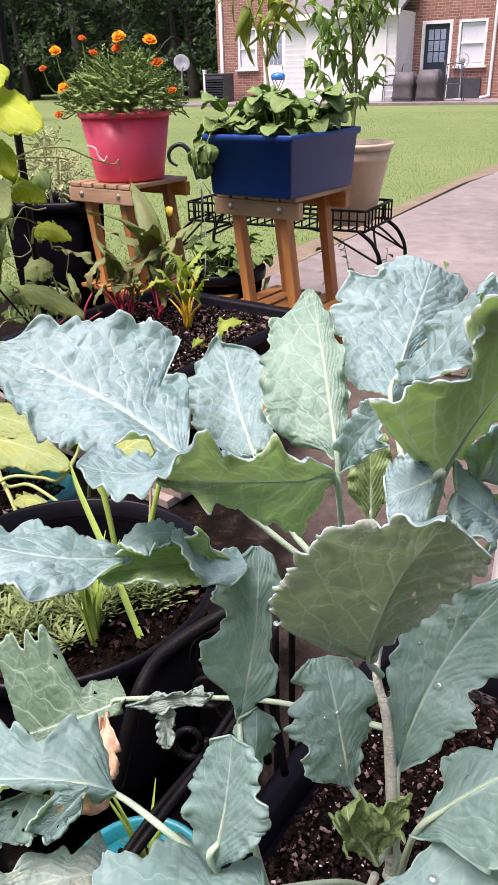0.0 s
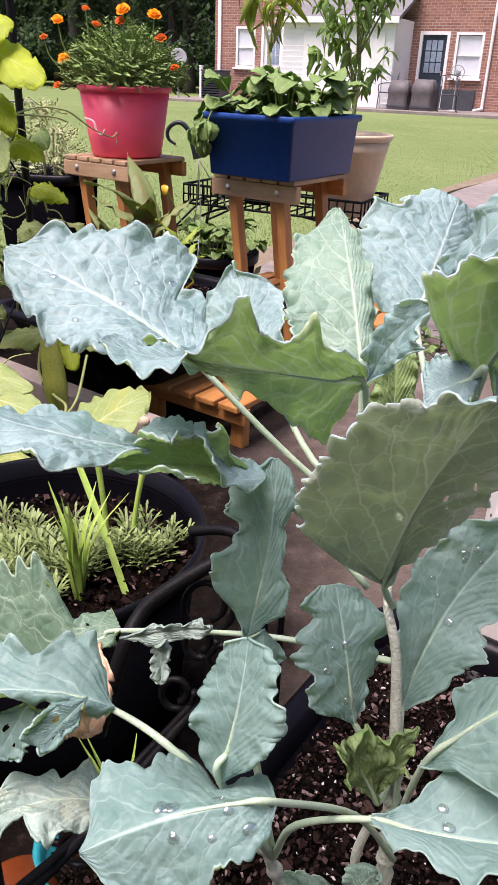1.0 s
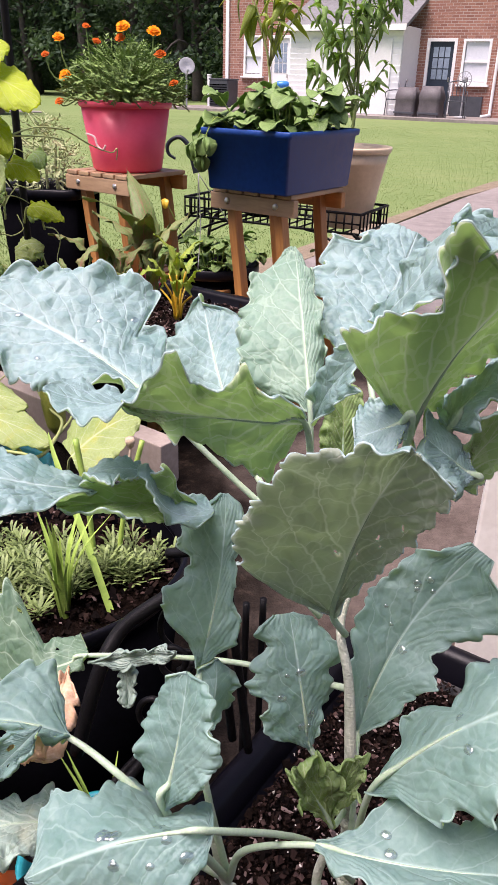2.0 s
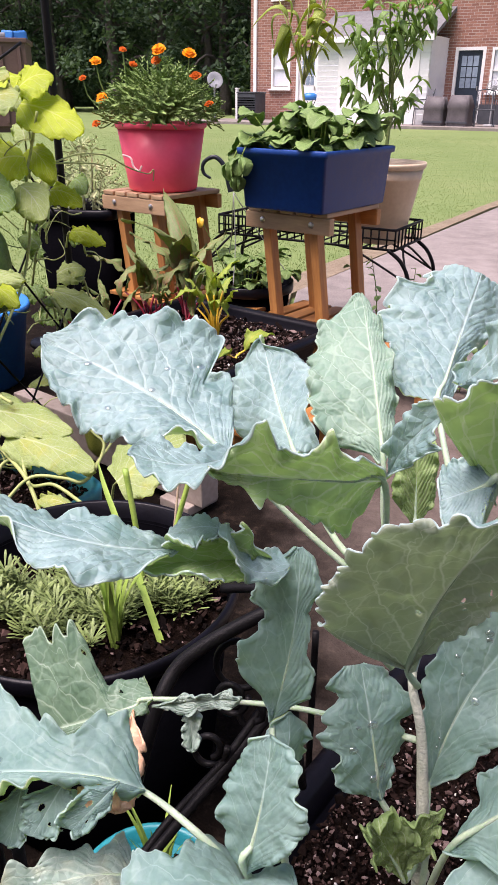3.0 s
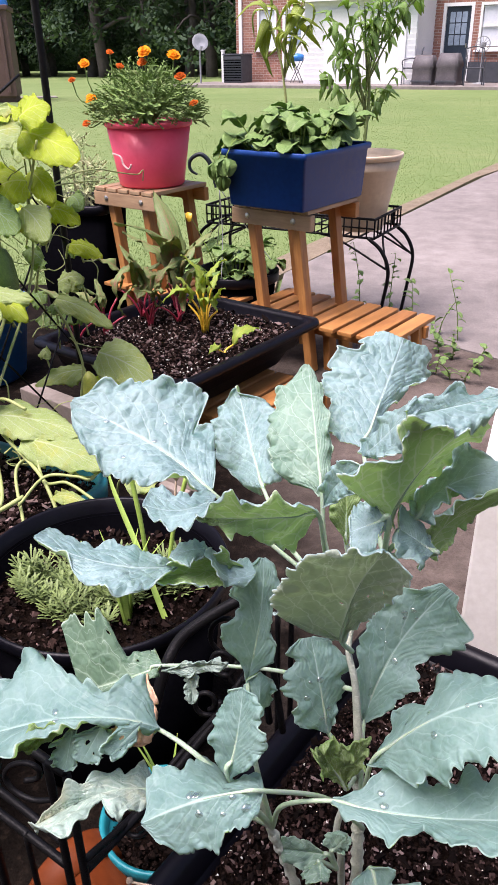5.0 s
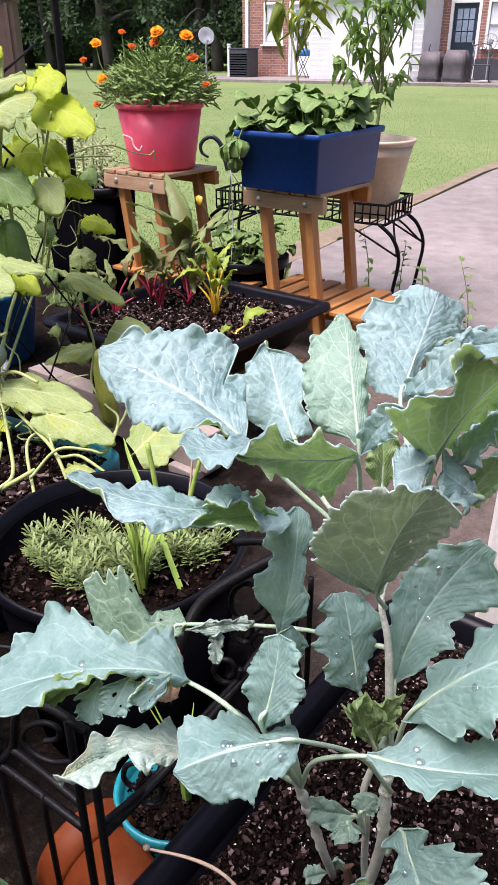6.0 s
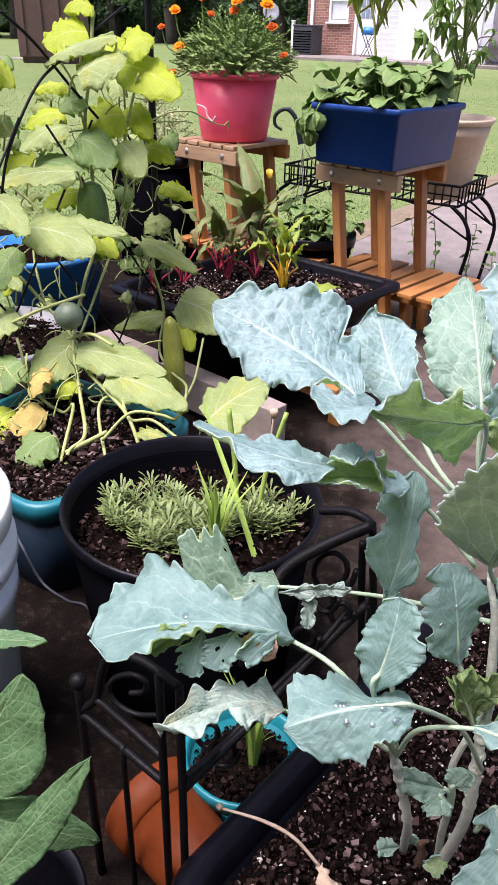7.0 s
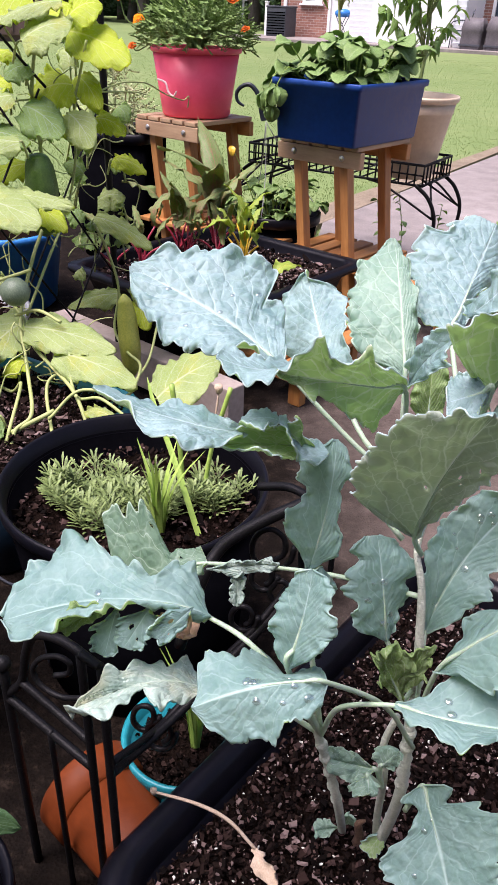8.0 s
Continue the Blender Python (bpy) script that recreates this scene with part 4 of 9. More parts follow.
def patio_chair(x, y, rz):
    c = thing("patio_chair", on_house(x, y) @ pose(0, 0, 0, 0, 0, rz), "dark metal patio chair beside the covered grills", "chair", "patio chairs by the house")
    for sx in (-0.24, 0.24):
        for sy in (-0.22, 0.22):
            tube("leg", ((sx, sy, 0.42), (sx * 1.1, sy * 1.1, 0.0)), (0.016,), DARK_METAL, c)
        tube("back_post", ((sx, 0.22, 0.42), (sx, 0.30, 0.9)), (0.014,), DARK_METAL, c)
        tube("armrest", ((sx, 0.26, 0.66), (sx * 1.1, 0.0, 0.68), (sx * 1.05, -0.24, 0.62), (sx, -0.22, 0.42)), (0.014,), DARK_METAL, c)
    part("seat", box_bm((0.5, 0.46, 0.03), pose(0, 0, 0.43), 0.01), DARK_METAL, c)
    for i in range(5):
        tube("back_slat", ((-0.2 + 0.1 * i, 0.22, 0.45), (-0.2 + 0.1 * i, 0.30, 0.88)), (0.01,), DARK_METAL, c)
    tube("top_rail", ((-0.24, 0.30, 0.9), (0, 0.32, 0.95), (0.24, 0.30, 0.9)), (0.015,), DARK_METAL, c)
    return c


patio_chair(8.85, -2.0, 20)
patio_chair(7.0, -1.9, -70)
fan = thing("pedestal_fan", on_house(8.75, -1.0), "grey pedestal fan standing on the slab", "fan")
tube("pole", ((0, 0, 0), (0, 0, 0.95)), (0.02,), GREY_PLASTIC, fan)
lathe("foot", ((0.0, 0.04), (0.17, 0.03), (0.18, 0.0)), GREY_PLASTIC, fan, seg=20)
v, f = tube_data([(0.2 * math.cos(a), -0.05, 1.0 + 0.2 * math.sin(a)) for a in np.linspace(0, 2 * math.pi, 17)], (0.012,), 6, 40)
part_mesh("guard_ring", mesh_of("guard_ring", v, f, [GREY_PLASTIC]), fan)
for i in range(6):
    a = i * math.pi / 6
    tube("guard_wire", ((0.19 * math.cos(a), -0.06, 1.0 + 0.19 * math.sin(a)), (-0.19 * math.cos(a), -0.06, 1.0 - 0.19 * math.sin(a))), (0.006,), GREY_PLASTIC, fan, n=3)
part("motor", box_bm((0.12, 0.14, 0.12), pose(0, 0.05, 1.0), 0.03), GREY_PLASTIC, fan)

dish = thing("satellite_dish", pose(-6.05, 27.0, -0.045, 0, 0, 25), "grey satellite dish on a thin pole in the lawn", "satellite dish")
tube("pole", ((0, 0, 0), (0, 0, 1.15)), (0.03,), DISH_GREY, dish)
lathe("reflector", ((0.0, 0.0), (0.14, 0.015), (0.26, 0.055), (0.27, 0.05), (0.14, 0.0), (0.0, -0.015)), DISH_GREY, dish, seg=28).matrix_local = pose(0, -0.06, 1.28, 70, 0, 0)
tube("feed_arm", ((0, -0.08, 1.0), (-0.05, -0.45, 1.12)), (0.015,), DISH_GREY, dish)
part("feed_horn", box_bm((0.08, 0.12, 0.08), pose(-0.05, -0.47, 1.15), 0.02), DISH_GREY, dish)

dump = thing("steel_bin", pose(-9.3, 18.2, -0.045, 0, 0, 20), "tall brown painted steel bin with rubbish on its top", "waste bin")
part("bin_body", box_bm((1.5, 1.4, 1.75), pose(0, 0, 1.0), 0.02), BROWN_STEEL, dump)
for i in range(4):
    part("side_rib", box_bm((0.07, 0.05, 1.6), pose(-0.6 + 0.4 * i, -0.725, 1.0), 0.01), BROWN_STEEL, dump)
part("top_rim", box_bm((1.6, 1.5, 0.1), pose(0, 0, 1.92), 0.02), BROWN_STEEL, dump)
part("bin_foot", box_bm((1.4, 1.2, 0.14), pose(0, 0, 0.07), 0.01), BROWN_STEEL, dump)
for i in range(7):
    rr = random.Random(i)
    part("rubbish_bag", box_bm((rr.uniform(0.15, 0.4), 0.3, rr.uniform(0.1, 0.22)), pose(-0.6 + 0.2 * i, -0.3, 2.03, rr.uniform(-8, 8), rr.uniform(-8, 8), rr.uniform(0, 90)), 0.04), rr.choice((WHITE_PLASTIC, GREY_PLASTIC, BLUE_TUB)), dump, "pale bag and carton rubbish")
sheet("bin_pad", ((-12.5, 18.3), (-8.2, 19.8), (-8.6, 20.6), (-13.0, 19.2)), -0.1, -0.03, CONCRETE, "pale concrete strip beside the bin", "pavement")


# ---------------------------------------------------------------- woods
def tree_model(seed, height, spread):
    rng = random.Random(seed)
    t = thing("tree", pose(0, 0, 0), "dark leafy woodland tree at the far edge of the lawn", "tree", "trees behind the lawn")
    trunk = [tube_data(((0, 0, -0.2), (rng.gauss(0, .2), rng.gauss(0, .2), height * 0.4), (rng.gauss(0, .4), rng.gauss(0, .4), height * 0.92)), (0.26, 0.18, 0.04), 8, 14)]
    tips = []
    for i in range(11):
        z = height * rng.uniform(0.12, 0.85)
        a = rng.uniform(0, 6.283)
        r = spread * rng.uniform(0.5, 1.0) * (1.1 - 0.7 * z / height)
        end = (r * math.cos(a), r * math.sin(a), z + rng.uniform(-0.5, 1.5))
        trunk.append(tube_data(((0, 0, z), (end[0] * 0.5, end[1] * 0.5, z + 0.4), end), (0.09, 0.05, 0.02), 5, 7))
        tips.append(end)
    part_mesh("trunk", mesh_of("trunk", *join_data(trunk), [BARK]), t)
    v, f = [], []
    for k in range(46):
        e = rng.choice(tips)
        z0 = height * rng.uniform(0.06, 1.0)
        lim = spread * (1.12 - 0.85 * (z0 / height) ** 1.6)
        a, r = rng.uniform(0, 6.283), lim * rng.random() ** 0.5
        c = np.array((r * math.cos(a), r * math.sin(a), z0)) if k % 3 else np.array(e)
        R = rng.uniform(0.5, 1.15)
        for _ in range(62):
            d = np.array([rng.gauss(0, 1) for _ in range(3)])
            d *= R * rng.random() ** 0.33 / (np.linalg.norm(d) + 1e-6)
            p = c + d * (1, 1, 0.7)
            s = rng.uniform(0.07, 0.17)
            q = Euler((rng.uniform(-1, 1), rng.uniform(-1, 1), rng.uniform(0, 6.3))).to_matrix()
            o = len(v)
            v += [p + np.array(q @ Vector(x)) for x in ((-s, 0, 0), (0, -s * 0.55, 0), (s, 0, 0.2 * s), (0, s * 0.55, 0))]
            f.append((o, o + 1, o + 2, o + 3))
    tagged(part_mesh("crown", mesh_of("crown", v, f, [WOODS], False), t), kind="stuff")
    return t


models = [tree_model(11, 9.5, 3.2), tree_model(12, 11.5, 3.0), tree_model(13, 8.0, 3.4)]
rng = random.Random(77)
spots = []
for row, (y0, n) in enumerate(((41.0, 17), (45.0, 15), (50.0, 13))):
    for i in range(n):
        spots.append((-30.0 + 30.0 * i / (n - 1) + rng.uniform(-0.9, 0.9) + row, y0 + rng.uniform(-1.4, 1.4) - 0.12 * i))
for i, (x, y) in enumerate(spots):
    m = pose(x, y, -0.05, 0, 0, rng.uniform(0, 360)) @ Matrix.Scale(rng.uniform(0.85, 1.15), 4)
    if i < 3:
        models[i].matrix_world = m
    else:
        c = copy_thing(models[i % 3], pose(x, y, -0.05, 0, 0, rng.uniform(0, 360)))
        c.scale = (rng.uniform(0.85, 1.2),) * 3


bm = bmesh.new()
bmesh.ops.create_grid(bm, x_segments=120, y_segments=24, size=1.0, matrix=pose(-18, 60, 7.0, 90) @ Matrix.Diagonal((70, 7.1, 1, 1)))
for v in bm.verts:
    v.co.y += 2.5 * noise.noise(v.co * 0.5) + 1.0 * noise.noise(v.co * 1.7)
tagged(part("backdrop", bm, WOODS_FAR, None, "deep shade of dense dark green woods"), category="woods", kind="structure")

# ---------------------------------------------------------------- plant stands
def plant_stand(x, y, rz):
    """Two-step folding wooden stand: slatted top, slanting legs, wide slatted lower shelf."""
    s = thing("plant_stand", pose(x, y, 0, 0, 0, rz), "varnished wooden two-step plant stand with slatted shelves", "plant stand", "wooden plant stands")
    top, w, d = 0.486, 0.27, 0.272
    lean = 0.065
    for sy in (-1, 1):
        board("apron", (w + 0.01, 0.022, 0.044), pose(0, sy * (d / 2 - 0.012), top - 0.036), WOOD_GREY if sy < 0 else WOOD, s)
        for bx in (-0.081, 0.081):
            part("bolt", dome_bm(0.009), STEEL, s, "round metal bolt head").matrix_local = pose(bx, sy * d / 2, top - 0.034, 90 if sy < 0 else -90)
        yl = sy * (d / 2 - 0.036)
        for xt in (-0.088, 0.070):
            size, m = rail((xt, yl, top - 0.016), (xt + lean, yl, 0.0), 0.034, 0.026)
            board("leg", size, m, WOOD, s)
    for i in range(5):
        board("slat", (0.046, d, 0.013), pose(-w / 2 + 0.027 + i * 0.054, 0, top - 0.0065), WOOD_GREY, s)
    zs = 0.165
    for sy in (-1, 1):
        board("shelf_rail", (0.56, 0.02, 0.036), pose(0.145, sy * (d / 2 - 0.061), zs - 0.032), WOOD, s)
        for xb in (0.16, 0.40):
            size, m = rail((xb, sy * (d / 2 - 0.086), zs - 0.014), (xb + 0.012, sy * (d / 2 - 0.084), 0.0), 0.034, 0.026)
            board("short_leg", size, m, WOOD, s)
    for i in range(9):
        board("slat", (0.048, d + 0.02, 0.013), pose(-0.10 + i * 0.0615, 0, zs - 0.0065), WOOD, s)
    return s


def dome_bm(r):
    bm = bmesh.new()
    bmesh.ops.create_uvsphere(bm, u_segments=12, v_segments=6, radius=r, matrix=Matrix.Diagonal((1, 1, 0.5, 1)))
    return bm


plant_stand(-0.178, 2.178, -28.0)
plant_stand(-0.700, 2.435, -28.0)

# ---------------------------------------------------------------- pink pot of marigolds
pink = thing("pink_pot", pose(-0.692, 2.425, 0.488) @ Matrix.Scale(1.042, 4), "bright pink plastic pot on a wooden plant stand", "plant pot")
lathe("pot_wall", ((0.0, 0.0), (0.098, 0.0), (0.104, 0.006), (0.131, 0.178), (0.125, 0.176), (0.10, 0.03), (0.0, 0.03)), MAGENTA, pink)
lathe("rim", ((0.1306, 0.174), (0.1345, 0.175), (0.137, 0.178), (0.1375, 0.187), (0.1345, 0.190), (0.129, 0.188), (0.1245, 0.172)), MAGENTA, pink)
soil_bed(lambda x, y: x * x + y * y < 0.124 ** 2, (0.125, 0.125), 0.165, pink)
hook = tube("hook", ((-0.085, -0.115, 0.105), (-0.055, -0.135, 0.098), (-0.045, -0.140, 0.075), (-0.028, -0.146, 0.065), (-0.018, -0.148, 0.078)), (0.003,), PALE_PINK, pink, "pale pink plastic hanger hook", 6)

mari = thing("marigold", pose(-0.692, 2.425, 0.655) @ Matrix.Scale(1.042, 4), "bushy marigold with orange flowers growing in the pink pot", "flower")


def feather_bush(parent, seed, count, radius, height, length, material, name="foliage", lean=0.5):
    """Many thin feathery leaflets on fine stems."""
    rng = random.Random(seed)
    v, f = [], []
    for _ in range(count):
        a, r = rng.uniform(0, 6.283), radius * rng.random() ** 0.6
        z = height * (1 - 0.55 * (r / radius) ** 2) * rng.uniform(0.25, 1.0)
        c = np.array((r * math.cos(a), r * math.sin(a), z))
        d = unit(np.array((math.cos(a) * (0.5 + r / radius), math.sin(a) * (0.5 + r / radius), rng.uniform(-0.2, 1.2))) + 0.5 * np.array([rng.gauss(0, 1) for _ in range(3)]))
        s = unit(np.cross(d, (0.2, 0.1, 1)))
        L = length * rng.uniform(0.6, 1.3)
        for k in range(4):
            for sg in (-1, 1):
                b = c + d * L * k / 4
                t = b + (s * sg * 0.42 + d * 0.45) * L * 0.5
                w = np.cross(d, s) * 0.002 + d * 0.0032
                o = len(v)
                v += [b - w, b + w, t + w * 0.3 + 0.002 * np.array((0, 0, rng.gauss(0, 1))), t - w * 0.3]
                f.append((o, o + 1, o + 2, o + 3))
    return tagged(part_mesh(name, mesh_of(name, v, f, [material], False), parent), kind="stuff")


feather_bush(mari, 3, 1150, 0.165, 0.185, 0.036, MARI_GREEN)
rng = random.Random(4)
for _ in range(26):
    a, r = rng.uniform(0, 6.28), rng.uniform(0.03, 0.14)
    tube("stem", ((0, 0, 0), (0.5 * r * math.cos(a), 0.5 * r * math.sin(a), 0.07), (r * math.cos(a), r * math.sin(a), 0.13)), (0.004, 0.002), MARI_GREEN, mari, sides=5, n=6)


def marigold_head(parent, place, r, material, seed):
    rng = random.Random(seed)
    v, f = [], []
    for ring, (rad, z) in enumerate(((1.0, 0.0), (0.75, 0.28), (0.45, 0.5), (0.2, 0.6))):
        n = (11, 9, 6, 4)[ring]
        for k in range(n):
            a = 2 * math.pi * k / n + ring * 0.4 + rng.uniform(-0.1, 0.1)
            d, s = np.array((math.cos(a), math.sin(a), 0)), np.array((-math.sin(a), math.cos(a), 0))
            c = np.array((0, 0, z * r))
            o = len(v)
            tip = r * rad * rng.uniform(0.85, 1.1)
            v += [c + d * 0.1 * r - s * 0.12 * r, c + d * 0.1 * r + s * 0.12 * r, c + d * tip + s * 0.3 * r + (0, 0, 0.12 * r * rng.uniform(-1, 2)), c + d * tip * 1.08 + (0, 0, 0.1 * r), c + d * tip - s * 0.3 * r + (0, 0, 0.12 * r * rng.uniform(-1, 2))]
            f.append((o, o + 1, o + 2, o + 3, o + 4))
    ob = part_mesh("flower_head", mesh_of("flower_head", v, f, [material], False), parent, "orange marigold flower" if material is PETAL else "fading rust-orange marigold bud")
    ob.matrix_local = pose(*place, rng.uniform(20, 60), rng.uniform(-25, 25), 0)
    return ob

marigold_head(mari, (0.022, -0.065, 0.219), 0.019, PETAL, 0)
tube("flower_stalk", ((0.011, -0.033, 0.06), (0.020, -0.059, 0.131), (0.022, -0.065, 0.219)), (0.002,), MARI_GREEN, mari, sides=5, n=7)
marigold_head(mari, (0.109, -0.065, 0.209), 0.019, PETAL, 1)
tube("flower_stalk", ((0.055, -0.033, 0.06), (0.098, -0.059, 0.125), (0.109, -0.065, 0.209)), (0.002,), MARI_GREEN, mari, sides=5, n=7)
marigold_head(mari, (-0.167, -0.065, 0.191), 0.015, PETAL, 2)
tube("flower_stalk", ((-0.083, -0.033, 0.06), (-0.150, -0.059, 0.115), (-0.167, -0.065, 0.191)), (0.002,), MARI_GREEN, mari, sides=5, n=7)
marigold_head(mari, (-0.155, -0.065, 0.094), 0.018, PETAL, 3)
tube("flower_stalk", ((-0.077, -0.033, 0.06), (-0.139, -0.059, 0.056), (-0.155, -0.065, 0.094)), (0.002,), MARI_GREEN, mari, sides=5, n=7)
marigold_head(mari, (-0.210, -0.065, 0.146), 0.012, PETAL_DARK, 4)
tube("flower_stalk", ((-0.105, -0.033, 0.06), (-0.189, -0.059, 0.088), (-0.210, -0.065, 0.146)), (0.002,), MARI_GREEN, mari, sides=5, n=7)
marigold_head(mari, (-0.084, -0.065, 0.219), 0.011, PETAL_DARK, 5)
tube("flower_stalk", ((-0.042, -0.033, 0.06), (-0.076, -0.059, 0.131), (-0.084, -0.065, 0.219)), (0.002,), MARI_GREEN, mari, sides=5, n=7)
marigold_head(mari, (0.126, -0.065, 0.153), 0.016, PETAL_DARK, 6)
tube("flower_stalk", ((0.063, -0.033, 0.06), (0.114, -0.059, 0.092), (0.126, -0.065, 0.153)), (0.002,), MARI_GREEN, mari, sides=5, n=7)
marigold_head(mari, (-0.178, -0.065, 0.025), 0.014, PETAL_DARK, 7)
tube("flower_stalk", ((-0.089, -0.033, 0.06), (-0.160, -0.059, 0.015), (-0.178, -0.065, 0.025)), (0.002,), MARI_GREEN, mari, sides=5, n=7)
marigold_head(mari, (0.013, -0.065, 0.192), 0.014, PETAL_DARK, 8)
tube("flower_stalk", ((0.007, -0.033, 0.06), (0.012, -0.059, 0.115), (0.013, -0.065, 0.192)), (0.002,), MARI_GREEN, mari, sides=5, n=7)
marigold_head(mari, (-0.056, -0.065, 0.182), 0.012, PETAL_DARK, 9)
tube("flower_stalk", ((-0.028, -0.033, 0.06), (-0.050, -0.059, 0.109), (-0.056, -0.065, 0.182)), (0.002,), MARI_GREEN, mari, sides=5, n=7)
marigold_head(mari, (0.164, -0.065, 0.081), 0.013, PETAL_DARK, 10)
tube("flower_stalk", ((0.082, -0.033, 0.06), (0.148, -0.059, 0.048), (0.164, -0.065, 0.081)), (0.002,), MARI_GREEN, mari, sides=5, n=7)



# ---------------------------------------------------------------- blue bin of strawberries
blue = thing("blue_bin", pose(-0.173, 2.160, 0.487, 0, 0, -27.0), "dark blue rectangular plastic bin on a wooden plant stand", "planter")
tray("bin_wall", ((0.245, 0.325, 0.008, 0.0), (0.252, 0.332, 0.008, 0.004), (0.268, 0.350, 0.008, 0.134), (0.282, 0.364, 0.008, 0.137), (0.284, 0.366, 0.008, 0.150), (0.278, 0.360, 0.008, 0.153), (0.262, 0.344, 0.008, 0.150), (0.25, 0.33, 0.008, 0.10)), BLUE, blue)
soil_bed(lambda x, y: True, (0.125, 0.165), 0.118, blue, n=20)

berry = thing("strawberry_plants", blue.matrix_world @ pose(0, 0, 0.118), "leafy green strawberry plants filling the blue bin", "strawberry plant")
leaflets = [simple_leaf(0.060, 0.064, 40 + i, "round", 0.35, 0.2, [BERRY_TOP, BERRY_TOP], 18, 10, 0.04) for i in range(4)]


def strawberry(parent, count, seed, hx, hy, zmin, zmax, scale=1.0):
    rng = random.Random(seed)
    for i in range(count):
        x, y, z = rng.uniform(-hx, hx), rng.uniform(-hy, hy), rng.uniform(zmin, zmax)
        out = math.degrees(math.atan2(-x, y)) + rng.uniform(-50, 50)
        st = tube("leaf_stalk", ((x * 0.5, y * 0.5, 0.0), (x * 0.85, y * 0.85, z * 0.7), (x, y, z)), (0.0022, 0.0015), GRASSY, parent, sides=5, n=7)
        for k, da in enumerate((-75, 0, 75)):
            set_leaf(leaflets[rng.randrange(4)], (x, y, z), out + da, rng.uniform(-25, 25), st, rng.uniform(-20, 20), scale * rng.uniform(0.75, 1.15))


strawberry(berry, 40, 8, 0.125, 0.165, 0.02, 0.125)
strawberry(berry, 10, 9, 0.15, 0.19, 0.035, 0.07)
# runners hanging over the front corner of the bin
for k, (x, y, z, h, p, sc) in enumerate(((-0.150, -0.185, 0.000, 165, -70, 0.85), (-0.110, -0.200, 0.012, 190, -60, 0.8), (-0.160, -0.130, 0.030, 100, -45, 0.9), (-0.128, -0.192, -0.034, 170, -82, 0.7))):
    st = tube("leaf_stalk", ((x * 0.6, y * 0.6, 0.02), (x * 0.85, y * 0.85, 0.06), (x, y, z)), (0.0022, 0.0015), GRASSY, berry, sides=5, n=7)
    for da in (-70, 0, 70):
        set_leaf(leaflets[(k + (da > 0)) % 4], (x, y, z), h + da, p, st, 0.0, sc)


# ---------------------------------------------------------------- iron rack with cream pot and pepper plants
rack = thing("iron_plant_rack", pose(-0.208, 2.676, 0, 0, 0, -20.0), "low black wrought iron plant rack with a wire basket top", "plant rack")
RX, RY, RZ, RH = 0.33, 0.13, 0.318, 0.062
for z in (RZ, RZ + RH):
    for a, b in (((-RX, -RY), (RX, -RY)), ((RX, -RY), (RX, RY)), ((RX, RY), (-RX, RY)), ((-RX, RY), (-RX, -RY))):
        tube("rail", ((*a, z), (*b, z)), (0.0045,), IRON, rack, n=2, sides=6)
for sx in (-1, 1):
    for k in range(9):
        yy = -RY + 2 * RY * k / 8
        tube("bar", ((sx * RX, yy, RZ), (sx * RX, yy, RZ + RH)), (0.003,), IRON, rack, n=2, sides=5)
for sy in (-1, 1):
    for k in range(25):
        xx = -RX + 2 * RX * k / 24
        tube("bar", ((xx, sy * RY, RZ), (xx, sy * RY, RZ + RH)), (0.003,), IRON, rack, n=2, sides=5)
    tube("rail", ((-RX, sy * RY, RZ + RH / 2), (RX, sy * RY, RZ + RH / 2)), (0.0028,), IRON, rack, n=2, sides=5)
for k in range(13):
    xx = -RX + 2 * RX * k / 12
    tube("floor_wire", ((xx, -RY, RZ), (xx, RY, RZ)), (0.003,), IRON, rack, n=2, sides=5)
for sx in (-1, 1):
    for sy in (-1, 1):
        tube("leg", ((sx * (RX - 0.02), sy * RY, RZ), (sx * (RX + 0.03), sy * RY, RZ - 0.04), (sx * (RX + 0.058), sy * RY, 0.21), (sx * (RX + 0.045), sy * RY, 0.10), (sx * (RX + 0.03), sy * RY, 0.0)), (0.0065,), IRON, rack, sides=7)
    tube("brace", ((sx * (RX + 0.05), -RY, 0.22), (sx * (RX - 0.01), 0, 0.314), (sx * (RX + 0.05), RY, 0.22)), (0.004,), IRON, rack, sides=6)
    for sy in (-1, 1):
        tube("brace", ((sx * (RX + 0.05), sy * RY, 0.22), (sx * (RX - 0.12), sy * RY, 0.30), (sx * (RX - 0.2), sy * RY, RZ)), (0.004,), IRON, rack, sides=6)

cream = thing("cream_pot", pose(0.004, 2.60, RZ + 0.003), "cream coloured tapered plastic pot in the iron rack", "plant pot")
lathe("pot_wall", ((0.0, 0.0), (0.078, 0.0), (0.082, 0.005), (0.1205, 0.200), (0.1225, 0.202), (0.1225, 0.206), (0.128, 0.235), (0.123, 0.232), (0.114, 0.19), (0.0, 0.186)), CREAM, cream)
lathe("rim", ((0.1278, 0.232), (0.133, 0.236), (0.1365, 0.246), (0.135, 0.252), (0.131, 0.251), (0.1225, 0.230)), CREAM, cream)
soil_bed(lambda x, y: x * x + y * y < 0.118 ** 2, (0.12, 0.12), 0.213, cream, n=16)


